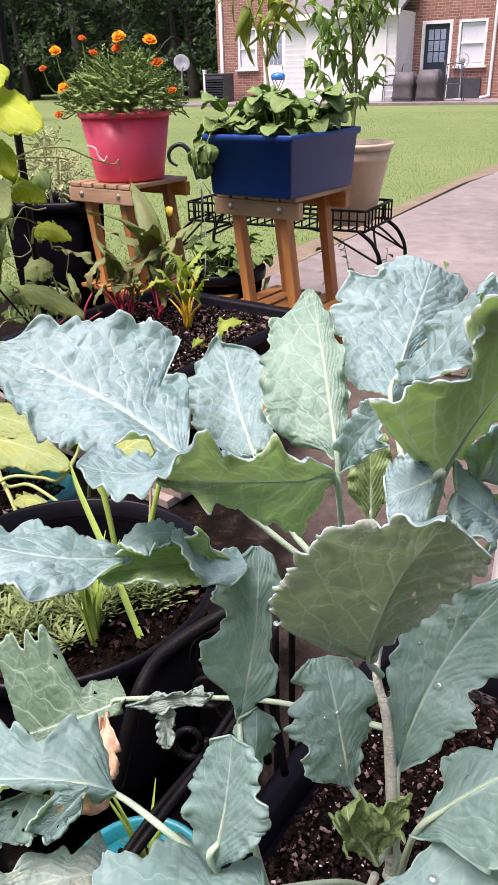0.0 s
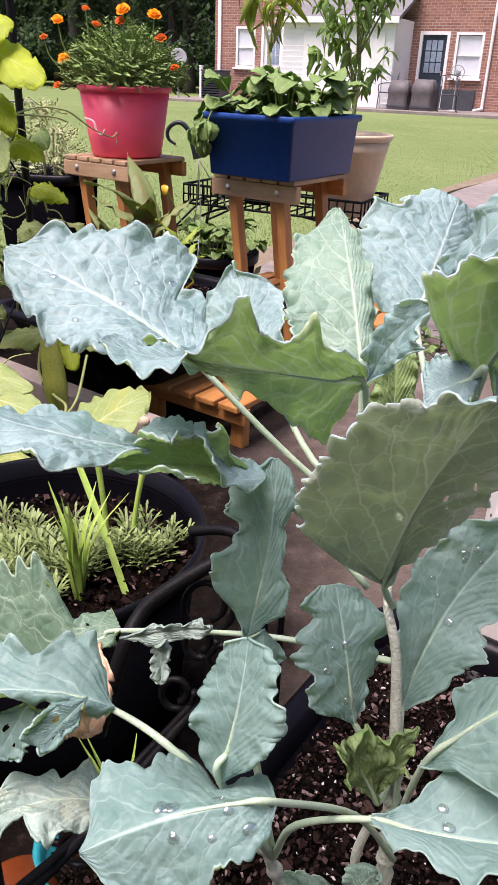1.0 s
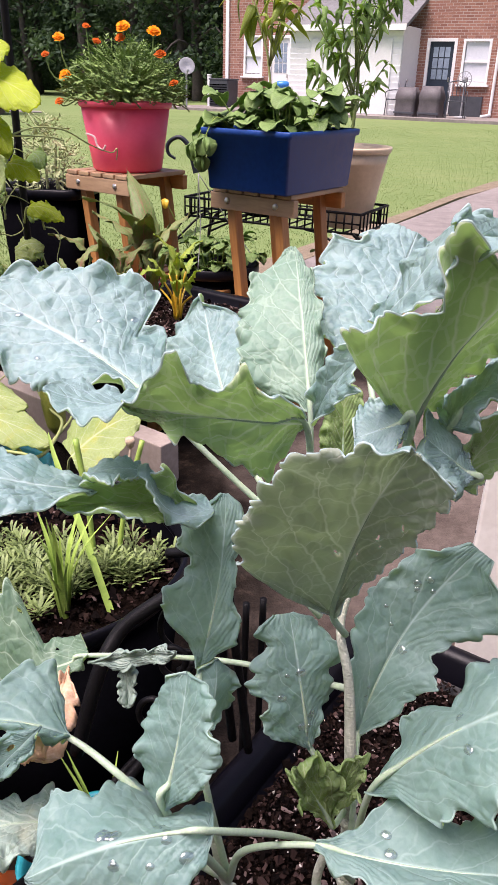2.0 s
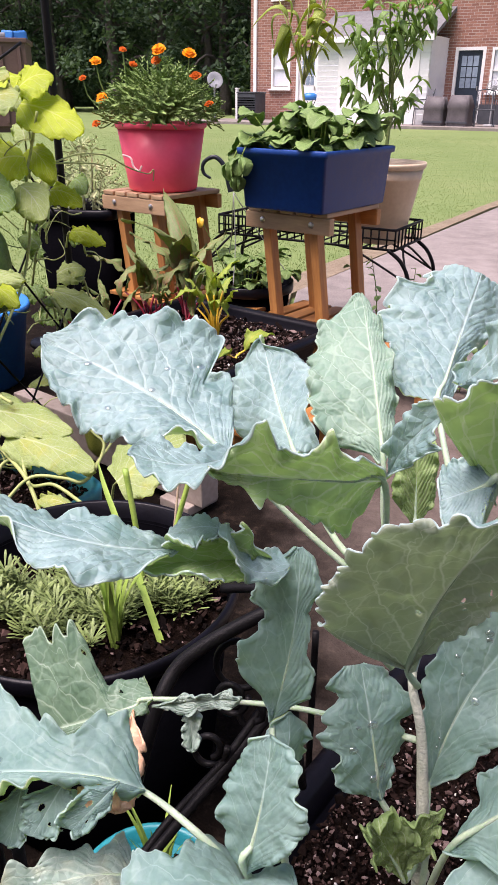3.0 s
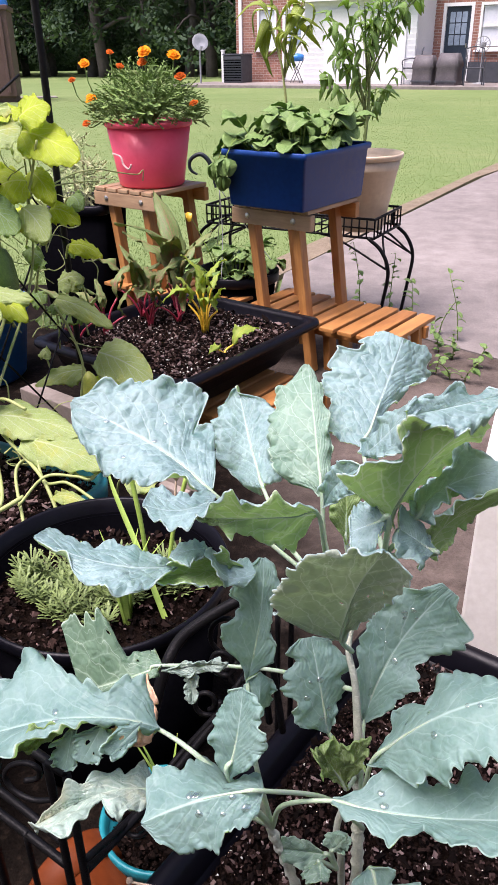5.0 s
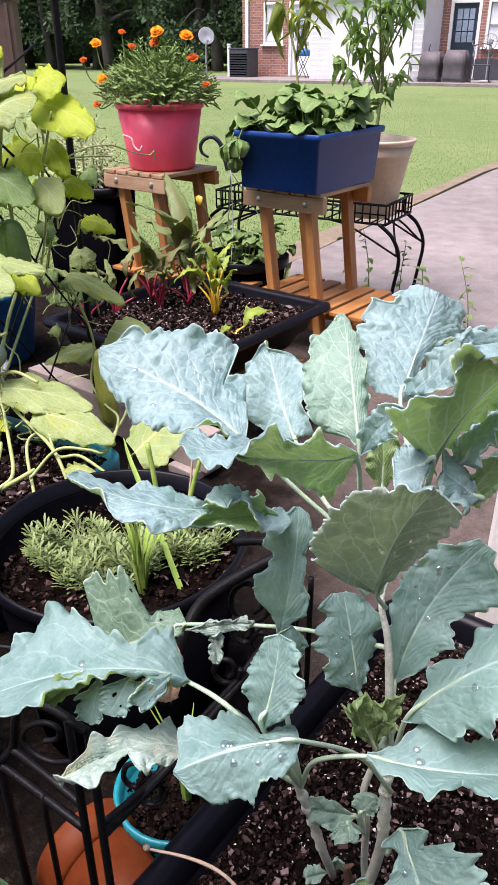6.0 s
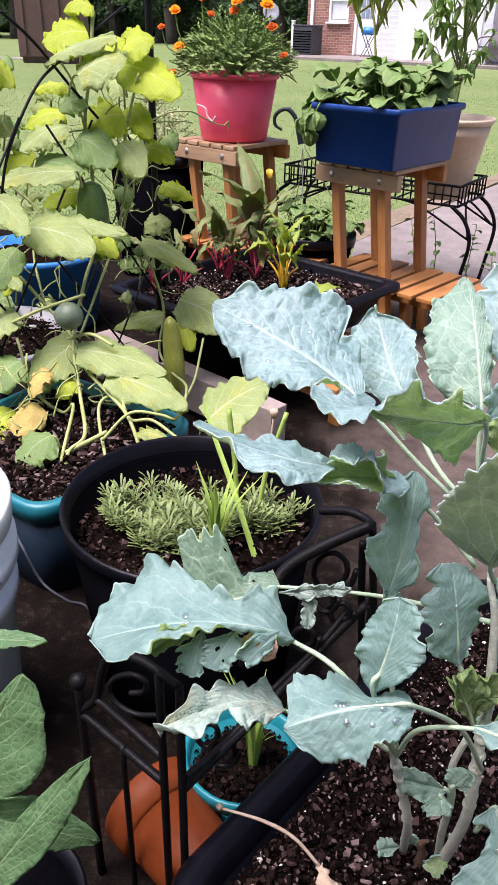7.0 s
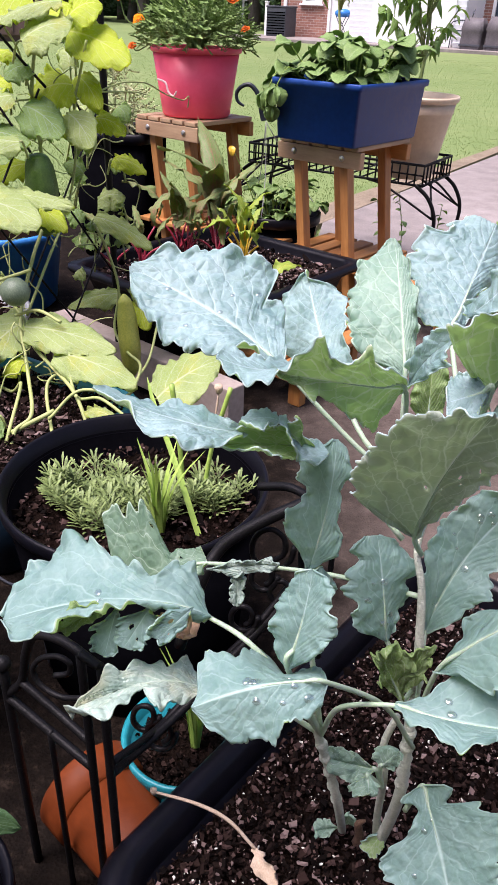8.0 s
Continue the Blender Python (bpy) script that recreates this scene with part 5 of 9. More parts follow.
def pepper_plant(m, label, height, spread, count, mats, length, seed, droop=0.5, first=0.25, limbs=7):
    rng = random.Random(seed)
    p = thing("pepper_plant", m, label, "pepper plant")
    tops = []
    trunk = ((0, 0, 0), (0.01, 0.0, height * 0.35), (-0.01, 0.01, height * 0.6))
    tube("stem", trunk, (0.006, 0.005, 0.004), HERB if mats[0] is PEPPER_TOP else VINE, p, sides=7)
    for k in range(limbs):
        a = k * 2.4 + rng.uniform(-0.3, 0.3)
        z0 = height * rng.uniform(first, 0.6)
        r = spread * rng.uniform(0.45, 1.0)
        end = (r * math.cos(a), r * math.sin(a), min(height, z0 + height * rng.uniform(0.2, 0.5)))
        tube("branch", ((0, 0, z0), (end[0] * 0.45, end[1] * 0.45, (z0 + end[2]) / 2), end), (0.0035, 0.0018), HERB if mats[0] is PEPPER_TOP else VINE, p, sides=5, n=8)
        tops.append((z0, end))
    leaves = [simple_leaf(length * s, length * s * 0.36, seed + i, "lance", 0.3, droop, mats, 10, 6) for i, s in enumerate((0.7, 0.9, 1.1))]
    for i in range(count):
        z0, e = tops[i % len(tops)]
        t = rng.uniform(0.35, 1.0)
        q = (e[0] * t, e[1] * t, z0 + (e[2] - z0) * t)
        set_leaf(leaves[rng.randrange(3)], q, rng.uniform(0, 360), rng.uniform(-60, 40), p, rng.uniform(-30, 30), rng.uniform(0.6, 1.2))
    return p


pepper_plant(pose(0.002, 2.60, RZ + 0.215), "tall dark green pepper plant with drooping leaves in the cream pot", 0.64, 0.20, 260, [PEPPER_TOP, PEPPER_TOP], 0.062, 60, 0.45, 0.12, 17)
small = thing("nursery_pot", pose(-0.285, 2.745, RZ + 0.003), "small black nursery pot in the iron rack", "plant pot")
lathe("pot_wall", ((0.0, 0.0), (0.07, 0.0), (0.085, 0.13), (0.09, 0.132), (0.09, 0.145), (0.085, 0.147), (0.08, 0.12), (0.0, 0.115)), BLACK_PLASTIC, small, seg=32)
pepper_plant(pose(-0.285, 2.745, RZ + 0.117), "tall yellowish young pepper plant in a small black pot", 0.66, 0.13, 30, [PEPPER_YOUNG, PEPPER_YOUNG], 0.095, 70, 0.7, 0.55)
# ---------------------------------------------------------------- pots between the stands
ivy = thing("black_pot", pose(-0.395, 2.36, 0), "round black hanging basket pot with wire hanger set down", "hanging basket")
lathe("pot_wall", ((0.0, 0.0), (0.10, 0.0), (0.105, 0.006), (0.132, 0.195), (0.125, 0.19), (0.12, 0.17), (0.0, 0.165)), BLACK_PLASTIC, ivy)
lathe("rim", ((0.1318, 0.19), (0.140, 0.192), (0.142, 0.20), (0.142, 0.222), (0.137, 0.225), (0.130, 0.22), (0.124, 0.186)), BLACK_RIM, ivy)
soil_bed(lambda x, y: x * x + y * y < 0.128 ** 2, (0.13, 0.13), 0.19, ivy, n=16)
hang = tube("hanger_hook", ((-0.111, -0.060, 0.537), (-0.131, -0.060, 0.550), (-0.135, -0.060, 0.572), (-0.121, -0.060, 0.590), (-0.097, -0.060, 0.597), (-0.076, -0.060, 0.582), (-0.061, -0.060, 0.555)), (0.0035, 0.005, 0.006, 0.0065, 0.007, 0.007), DARK_NAVY, ivy, "dark navy plastic hanging hook", 8)
bm = bmesh.new()
for q in ((-0.073, -0.060, 0.562), (-0.055, -0.060, 0.561), (-0.021, -0.060, 0.539), (-0.035, -0.060, 0.503), (-0.057, -0.060, 0.497)):
    bm.verts.new(q)
    bm.verts.new((q[0] + 0.004, q[1] + 0.008, q[2]))
bmesh.ops.convex_hull(bm, input=bm.verts[:])
part("hanger_plate", bm, DARK_NAVY, ivy)
for a in (0.3, 2.4, 4.5):
    tube("hanger_wire", ((-0.041, -0.060, 0.498), (0.5 * math.cos(a) * 0.136 - 0.02, 0.5 * math.sin(a) * 0.136, 0.34), (0.137 * math.cos(a), 0.137 * math.sin(a), 0.222)), (0.0014,), GREY_PLASTIC, ivy, sides=5, n=10)
ivyp = thing("trailing_plant", pose(-0.395, 2.36, 0.19), "low mound of dull green round leaves in the black pot", "plant")
strawberry(ivyp, 30, 21, 0.15, 0.14, 0.02, 0.11, 0.75)
yst = tube("flower_stalk", ((-0.05, -0.03, 0.0), (-0.103, -0.048, 0.139), (-0.147, -0.06, 0.231)), (0.0018, 0.0012), GRASSY, ivyp, sides=5, n=8)
set_leaf(simple_leaf(0.05, 0.04, 95, "round", 0.4, 0.3, [YELLOW_STEM, YELLOW_STEM], 12, 8), (-0.147, -0.06, 0.231), 200, -50, yst, 0.0, 0.6, "petal", "single yellow bloom on a thin stalk")

tallpot = thing("black_grow_pot", pose(-0.99, 2.50, 0), "tall black square grow pot beside a plant stand", "plant pot")
lathe("pot_wall", ((0.0, 0.0), (0.115, 0.0), (0.12, 0.006), (0.14, 0.394), (0.133, 0.39), (0.13, 0.36), (0.0, 0.355)), BLACK_PLASTIC, tallpot, square=0.45)
lathe("rim", ((0.1398, 0.39), (0.15, 0.395), (0.15, 0.42), (0.142, 0.425), (0.136, 0.42), (0.132, 0.388)), BLACK_RIM, tallpot, square=0.45)
sprig = thing("sprig_plant", pose(-0.99, 2.50, 0.36), "pale feathery green sprigs in the tall black pot", "herb")
rng = random.Random(31)
for k in range(12):
    a, r, h = rng.uniform(0, 6.28), rng.uniform(0.02, 0.1), rng.uniform(0.12, 0.27)
    tube("sprig", ((r * math.cos(a), r * math.sin(a), 0), (r * 1.2 * math.cos(a), r * 1.2 * math.sin(a), h * 0.6), (r * 1.5 * math.cos(a), r * 1.5 * math.sin(a), h)), (0.003, 0.0015), SILVER_HERB, sprig, sides=5, n=7)
feather_bush(sprig, 32, 260, 0.12, 0.27, 0.045, SILVER_HERB)

# ---------------------------------------------------------------- weeds along the slab joint
weed_leaf = [simple_leaf(0.026, 0.017, 90 + i, "oval", 0.25, 0.2, [m, m], 8, 6) for i, m in enumerate((PEPPER_TOP, BERRY_TOP))]
for i, (x, y, h, n) in enumerate(((0.13, 2.66, 0.22, 12), (0.21, 2.52, 0.16, 9), (0.30, 2.42, 0.12, 8), (0.36, 2.36, 0.22, 9), (0.02, 2.70, 0.25, 14), (-0.06, 2.75, 0.2, 12), (0.33, 2.18, 0.08, 12), (0.40, 2.12, 0.07, 12), (0.29, 2.24, 0.09, 10), (0.31, 2.01, 0.07, 7), (0.27, 2.05, 0.07, 7), (0.35, 2.00, 0.07, 7))):
    rng = random.Random(300 + i)
    w = thing("weed", pose(x, y, 0), "thin wild weed growing in the concrete joint", "weed", "weeds along the joint")
    dx, dy = rng.uniform(-0.05, 0.05), rng.uniform(-0.04, 0.04)
    tube("stem", ((0, 0, 0), (dx * 0.3, dy * 0.3, h * 0.5), (dx, dy, h)), (0.0022, 0.0012), HERB, w, sides=5, n=8)
    for k in range(n):
        t = (k + 1) / n
        set_leaf(weed_leaf[k % 2], (dx * t * t, dy * t * t, h * t), rng.uniform(0, 360), rng.uniform(-30, 40), w, rng.uniform(-30, 30), rng.uniform(0.6, 1.5))

# ---------------------------------------------------------------- black tray of beets and chard
TR = pose(-0.430, 1.705, 0.115, 0, 0, -28.0)
plank = thing("storage_plank", pose(-0.545, 1.41, 0, 0, 0, -29.5), "pale painted timber plank lying on blocks under the black tray", "plank")
board("plank_board", (0.62, 0.05, 0.09), pose(0, 0, 0.065), BEIGE_WOOD, plank)
board("block", (0.08, 0.09, 0.02), pose(-0.25, 0, 0.01), BEIGE_WOOD, plank)
board("block", (0.08, 0.09, 0.02), pose(0.25, 0, 0.01), BEIGE_WOOD, plank)
low = thing("low_slat_bench", pose(-0.226, 1.581, 0, 0, 0, -28.0), "low reddish wooden slat bench under the black tray", "bench")
for i in range(5):
    board("slat", (0.052, 0.32, 0.013), pose(-0.124 + i * 0.062, 0, 0.1065), WOOD, low)
for sy in (-0.13, 0.13):
    board("bench_rail", (0.31, 0.022, 0.034), pose(0, sy, 0.083), WOOD, low)
    for sx in (-0.12, 0.12):
        board("leg", (0.034, 0.026, 0.1), pose(sx, sy + (0.024 if sy < 0 else -0.024), 0.05), WOOD, low)
block = thing("support_block", pose(-0.56, 1.80, 0, 0, 0, -28), "dark concrete block carrying the black tray", "block")
part("block_body", box_bm((0.20, 0.30, 0.115), pose(0, 0, 0.0575), 0.006), AGGREGATE, block)

btray = thing("black_tray", TR, "large black rectangular plastic tray planter with a thick rim", "planter")
TW, TL = 0.50, 0.55
tray("tray_wall", ((TW - 0.14, TL - 0.12, 0.05, 0.0), (TW - 0.12, TL - 0.10, 0.06, 0.006), (TW - 0.02, TL - 0.02, 0.04, 0.098), (TW + 0.022, TL + 0.022, 0.035, 0.100), (TW + 0.03, TL + 0.03, 0.035, 0.106), (TW + 0.026, TL + 0.026, 0.035, 0.116), (TW - 0.022, TL - 0.022, 0.035, 0.117), (TW - 0.03, TL - 0.03, 0.035, 0.108), (TW - 0.06, TL - 0.06, 0.035, 0.05)), BLACK_RIM, btray)
inn = lambda x, y: abs(x) < TW / 2 - 0.02 and abs(y) < TL / 2 - 0.02
soil_bed(inn, (TW / 2 - 0.02, TL / 2 - 0.02), 0.088, btray, 0.008, 48)
chips(inn, (TW / 2 - 0.03, TL / 2 - 0.03), 0.092, btray, 5200, 0.014, CHIPS, 3)
chips(inn, (TW / 2 - 0.03, TL / 2 - 0.03), 0.096, btray, 380, 0.006, PERLITE, 4, "perlite", "white perlite grains")


def rosette(name, m, label, category, count, leaf_mats, stalk_mat, length, height, seed, wide=0.5, up=60):
    rng = random.Random(seed)
    p = thing(name, m, label, category)
    shapes = [simple_leaf(length * s, length * s * wide, seed + i, "oval", 0.45, 0.5, leaf_mats, 14, 10, 0.1, ruffle=0.006) for i, s in enumerate((0.75, 1.0, 1.2))]
    for i in range(count):
        a = 360 * i / count + rng.uniform(-25, 25)
        r, h = 0.02 + 0.04 * rng.random(), height * rng.uniform(0.55, 1.1)
        e = (-r * math.sin(radians(a)), r * math.cos(radians(a)), h)
        st = tube("stalk", ((0.006 * math.cos(i), 0.006 * math.sin(i), 0), (e[0] * 0.4, e[1] * 0.4, h * 0.6), e), (0.0036, 0.0024), stalk_mat, p, sides=6, n=7)
        set_leaf(shapes[rng.randrange(3)], e, a, rng.uniform(up - 45, up + 18), st, rng.uniform(-20, 20), rng.uniform(0.8, 1.1))
    return p


for i, (x, y, n, L) in enumerate(((-0.14, 0.03, 5, 0.12), (-0.19, -0.09, 5, 0.09), (-0.20, 0.06, 4, 0.13), (-0.17, 0.17, 5, 0.17), (-0.19, -0.19, 5, 0.085), (-0.09, 0.09, 4, 0.11))):
    rosette("beet", TR @ pose(x, y, 0.09), "beet plant with crimson stalks and drooping dull green leaves", "beet plant", n + 1, [BEET_TOP, BEET_TOP], RED_STEM, L * (1.15 if L > 0.15 else 0.85), 0.085, 100 + 7 * i, 0.30, 92)
rosette("chard", TR @ pose(0.02, 0.075, 0.09), "yellow-stalked chard plant with bright green leaves", "chard plant", 9, [CHARD_TOP, CHARD_TOP], YELLOW_STEM, 0.075, 0.115, 150, 0.36, 78)
rosette("chard", TR @ pose(0.165, -0.03, 0.09), "young chard plant with curled bright green leaf", "chard plant", 2, [CHARD_TOP, CHARD_TOP], YELLOW_STEM, 0.075, 0.03, 160, 0.45)

# ---------------------------------------------------------------- large black pot of dianthus
BP = pose(-0.262, 0.622, 0)
bpot = thing("large_black_pot", BP, "large round black plastic nursery pot with a rolled rim", "plant pot")
lathe("pot_wall", ((0.0, 0.0), (0.125, 0.0), (0.13, 0.006), (0.158, 0.270), (0.155, 0.268), (0.150, 0.20), (0.0, 0.19)), BLACK_PLASTIC, bpot, seg=72)
lathe("rim", ((0.1578, 0.266), (0.162, 0.268), (0.1662, 0.275), (0.1667, 0.286), (0.164, 0.290), (0.1605, 0.288), (0.1545, 0.264)), BLACK_RIM, bpot, seg=72)
rin = lambda x, y: x * x + y * y < 0.153 ** 2
soil_bed(rin, (0.155, 0.155), 0.232, bpot, 0.012, 46)
chips(rin, (0.145, 0.145), 0.238, bpot, 1500, 0.011, CHIPS_DARK, 5)
chips(rin, (0.145, 0.145), 0.240, bpot, 520, 0.011, CHIPS, 6, "bark_mulch")


def cushion(m, label, count, spread, seed, length=0.058):
    """Cushion herb: many upright shoots, each with whorls of narrow leaves."""
    rng = random.Random(seed)
    p = thing("cushion_herb", m, label, "herb")
    for k in range(count):
        v, f = [], []
        a, r = rng.uniform(0, 6.283), spread * rng.random() ** 0.55
        c = np.array((r * math.cos(a), r * math.sin(a) * 0.75, 0.0))
        d = unit(np.array((rng.gauss(0, 0.6), rng.gauss(0, 0.6), 1.0)))
        H = rng.uniform(0.012, 0.05)
        for i in range(9):
            b = c + d * H * i / 8
            root = len(v)
            v += [b, b + (0.0007, 0.0, 0.0)]
            if i:
                f.append((last, last + 1, root + 1, root))
            last = root
            for j in range(4):
                g = i * 0.8 + j * 1.571 + rng.uniform(-0.2, 0.2)
                e = np.array((math.cos(g), math.sin(g), 0.55 + 0.07 * i))
                e = unit(e)
                L = length * rng.uniform(0.3, 0.6) * (1 - 0.03 * i)
                s = unit(np.cross(e, (0, 0, 1))) * 0.0016
                o = len(v)
                v += [b + e * L * 0.7 + s, b + e * L + s * 0.5 + (0, 0, -0.002), b + e * L - s * 0.5 + (0, 0, -0.002), b + e * L * 0.7 - s]
                f.append((root, o, o + 1, o + 2, o + 3))
        part_mesh("shoot", mesh_of("shoot", v, f, [HERB], False), p)
    return p


cushion(BP @ pose(-0.025, -0.005, 0.236), "low cushion of narrow grey-green leaves in the black pot", 46, 0.078, 41)
cushion(BP @ pose(-0.10, 0.0, 0.236), "small tuft of narrow grey-green leaves in the black pot", 12, 0.025, 42)
cushion(BP @ pose(0.085, 0.035, 0.236), "small tuft of narrow grey-green leaves in the black pot", 14, 0.03, 43)


def grass_tuft(m, label, count, height, seed, width=0.0035, spread=0.6, name="grass_tuft"):
    rng = random.Random(seed)
    p = thing(name, m, label, "grass")
    for i in range(count):
        a, h = rng.uniform(0, 6.283), height * rng.uniform(0.5, 1.0)
        o = spread * h * rng.uniform(0.15, 1.0)
        line = curve_points(((0.004 * math.cos(a), 0.004 * math.sin(a), 0), (o * 0.35 * math.cos(a), o * 0.35 * math.sin(a), h * 0.6), (o * math.cos(a), o * math.sin(a), h)), 9)
        v, f = [], []
        s = np.array((-math.sin(a), math.cos(a), 0))
        for k, c in enumerate(line):
            w = width * (1 - (k / 8) ** 2) + 0.0003
            v += [c - s * w, c + (0, 0, -w * 0.6), c + s * w]
        for k in range(8):
            f += [(3 * k, 3 * k + 1, 3 * k + 4, 3 * k + 3), (3 * k + 1, 3 * k + 2, 3 * k + 5, 3 * k + 4)]
        part_mesh("blade", mesh_of("blade", v, f, [GRASSY]), p)
    return p


grass_tuft(BP @ pose(0.045, -0.045, 0.236), "tuft of fresh green grass blades in the black pot", 17, 0.125, 45, 0.0032, 0.5)
gt = thing("cut_stems", BP @ pose(0.03, 0.02, 0.236), "tall cut flower stems and a bent grass blade", "plant stems")
tube("stem", ((0.02, 0.02, 0), (0.012, 0.03, 0.08), (0.0, 0.04, 0.155)), (0.003, 0.0035), GRASSY, gt, sides=6)
tube("stem", ((0.045, 0.02, 0), (0.055, 0.03, 0.08), (0.075, 0.04, 0.16)), (0.003, 0.003), GRASSY, gt, sides=6)
tube("dry_stem", ((0.04, 0.04, 0), (0.05, 0.05, 0.08), (0.055, 0.06, 0.14)), (0.0018, 0.0015), DRY, gt, sides=5)
lathe("seed_head", ((0.0, 0.0), (0.004, 0.004), (0.006, 0.010), (0.005, 0.014), (0.0, 0.014)), DRY, gt, seg=8).matrix_local = pose(0.055, 0.06, 0.138)
v, f = [], []
for k, c in enumerate(curve_points(((0.06, -0.05, 0.0), (0.02, -0.01, 0.07), (-0.02, 0.03, 0.13), (-0.035, 0.05, 0.155)), 12)):
    w = 0.0042 * (1 - (k / 11.5) ** 3)
    v += [c + (-w * 0.6, -w * 0.8, 0), c + (0, 0, -w * 0.5), c + (w * 0.6, w * 0.8, 0)]
for k in range(11):
    f += [(3 * k, 3 * k + 1, 3 * k + 4, 3 * k + 3), (3 * k + 1, 3 * k + 2, 3 * k + 5, 3 * k + 4)]
part_mesh("broad_blade", mesh_of("broad_blade", v, f, [GRASSY]), gt)

# ---------------------------------------------------------------- teal planter, trellis and cucumbers
TP = pose(-0.593, 0.876, 0, 0, 0, -20.4)
teal = thing("teal_planter", TP, "dark navy rectangular planter with a teal rim and bark mulch", "planter")
tray("planter_wall", ((0.26, 0.28, 0.04, 0.0), (0.27, 0.29, 0.04, 0.005), (0.325, 0.345, 0.04, 0.172), (0.30, 0.32, 0.035, 0.171), (0.26, 0.28, 0.03, 0.08)), TEAL_DARK, teal)
tray("rim", ((0.326, 0.346, 0.04, 0.170), (0.342, 0.362, 0.045, 0.172), (0.344, 0.364, 0.045, 0.198), (0.338, 0.358, 0.045, 0.203), (0.318, 0.338, 0.04, 0.202), (0.314, 0.334, 0.04, 0.160)), TEAL, teal, "teal plastic rim")
tin = lambda x, y: abs(x) < 0.155 and abs(y) < 0.165
soil_bed(tin, (0.155, 0.165), 0.178, teal, 0.012, 40)
chips(tin, (0.152, 0.162), 0.184, teal, 2600, 0.013, CHIPS, 7)

tub = thing("blue_tub", pose(-1.13, 1.86, 0), "bright blue plastic tub behind the trellis", "tub")
lathe("tub_wall", ((0.0, 0.0), (0.14, 0.0), (0.15, 0.01), (0.18, 0.21), (0.19, 0.215), (0.19, 0.23), (0.18, 0.232), (0.172, 0.20), (0.0, 0.17)), BLUE_TUB, tub, seg=40)
soil_bed(lambda x, y: x * x + y * y < 0.176 ** 2, (0.176, 0.176), 0.205, tub, 0.01, 20)
basin = thing("grey_basin", pose(-0.98, 1.32, 0), "grey plastic basin of soil under the vines", "planter")
lathe("basin_wall", ((0.0, 0.0), (0.14, 0.0), (0.15, 0.01), (0.185, 0.16), (0.195, 0.165), (0.195, 0.175), (0.185, 0.178), (0.178, 0.15), (0.0, 0.13)), GREY_PLASTIC, basin, seg=40)
bin2 = lambda x, y: x * x + y * y < 0.178 ** 2
soil_bed(bin2, (0.18, 0.18), 0.15, basin, 0.01, 24)
chips(bin2, (0.17, 0.17), 0.155, basin, 900, 0.014, CHIPS, 17)

trel = thing("trellis", pose(-0.60, 1.45, 0, 0, 0, 0), "black metal folding lattice trellis with curved top wires", "trellis")
tube("post", ((0.002, -0.030, 0.000), (0.002, -0.030, 0.700), (0.002, -0.030, 1.450)), (0.0075,), IRON, trel, sides=7)
tube("post", ((-0.160, -0.450, 0.000), (-0.160, -0.450, 0.700), (-0.160, -0.450, 1.450)), (0.0075,), IRON, trel, sides=7)
tube("lattice_wire", ((-0.160, -0.450, 0.516), (-0.120, -0.345, 0.671)), (0.0021,), IRON, trel, sides=6, n=3)
tube("lattice_wire", ((-0.038, -0.135, 0.671), (0.002, -0.030, 0.516)), (0.0021,), IRON, trel, sides=6, n=3)
tube("lattice_wire", ((-0.160, -0.450, 0.268), (-0.059, -0.188, 0.655)), (0.0021,), IRON, trel, sides=6, n=3)
tube("lattice_wire", ((-0.099, -0.292, 0.655), (0.002, -0.030, 0.268)), (0.0021,), IRON, trel, sides=6, n=3)
tube("lattice_wire", ((-0.140, -0.397, 0.097), (0.002, -0.030, 0.640)), (0.0021,), IRON, trel, sides=6, n=3)
tube("lattice_wire", ((-0.160, -0.450, 0.640), (-0.018, -0.083, 0.097)), (0.0021,), IRON, trel, sides=6, n=3)
tube("lattice_wire", ((-0.079, -0.240, 0.082), (0.002, -0.030, 0.392)), (0.0021,), IRON, trel, sides=6, n=3)
tube("lattice_wire", ((-0.160, -0.450, 0.392), (-0.079, -0.240, 0.082)), (0.0021,), IRON, trel, sides=6, n=3)
tube("curved_wire", ((-0.143, -0.405, 0.530), (-0.131, -0.375, 0.618), (-0.106, -0.310, 0.711), (-0.081, -0.245, 0.758), (-0.022, -0.092, 0.843)), (0.0026,), IRON, trel, sides=7)
tube("curved_wire", ((-0.124, -0.357, 0.827), (-0.102, -0.300, 0.784), (-0.073, -0.226, 0.708), (-0.040, -0.139, 0.624)), (0.0026,), IRON, trel, sides=7)

cuke = thing("cucumber_vine", pose(-0.62, 1.05, 0.18), "cucumber vine with broad yellow-green leaves climbing the trellis", "cucumber plant")


def rel(p, o):
    return tuple(a - b for a, b in zip(p, o))


CO = (-0.62, 1.05, 0.18)
VINE_SKINS = {"green": CUKE_TOP, "pale": CUKE_PALE, "bright": CUKE_BRIGHT, "dry": CUKE_DRY}


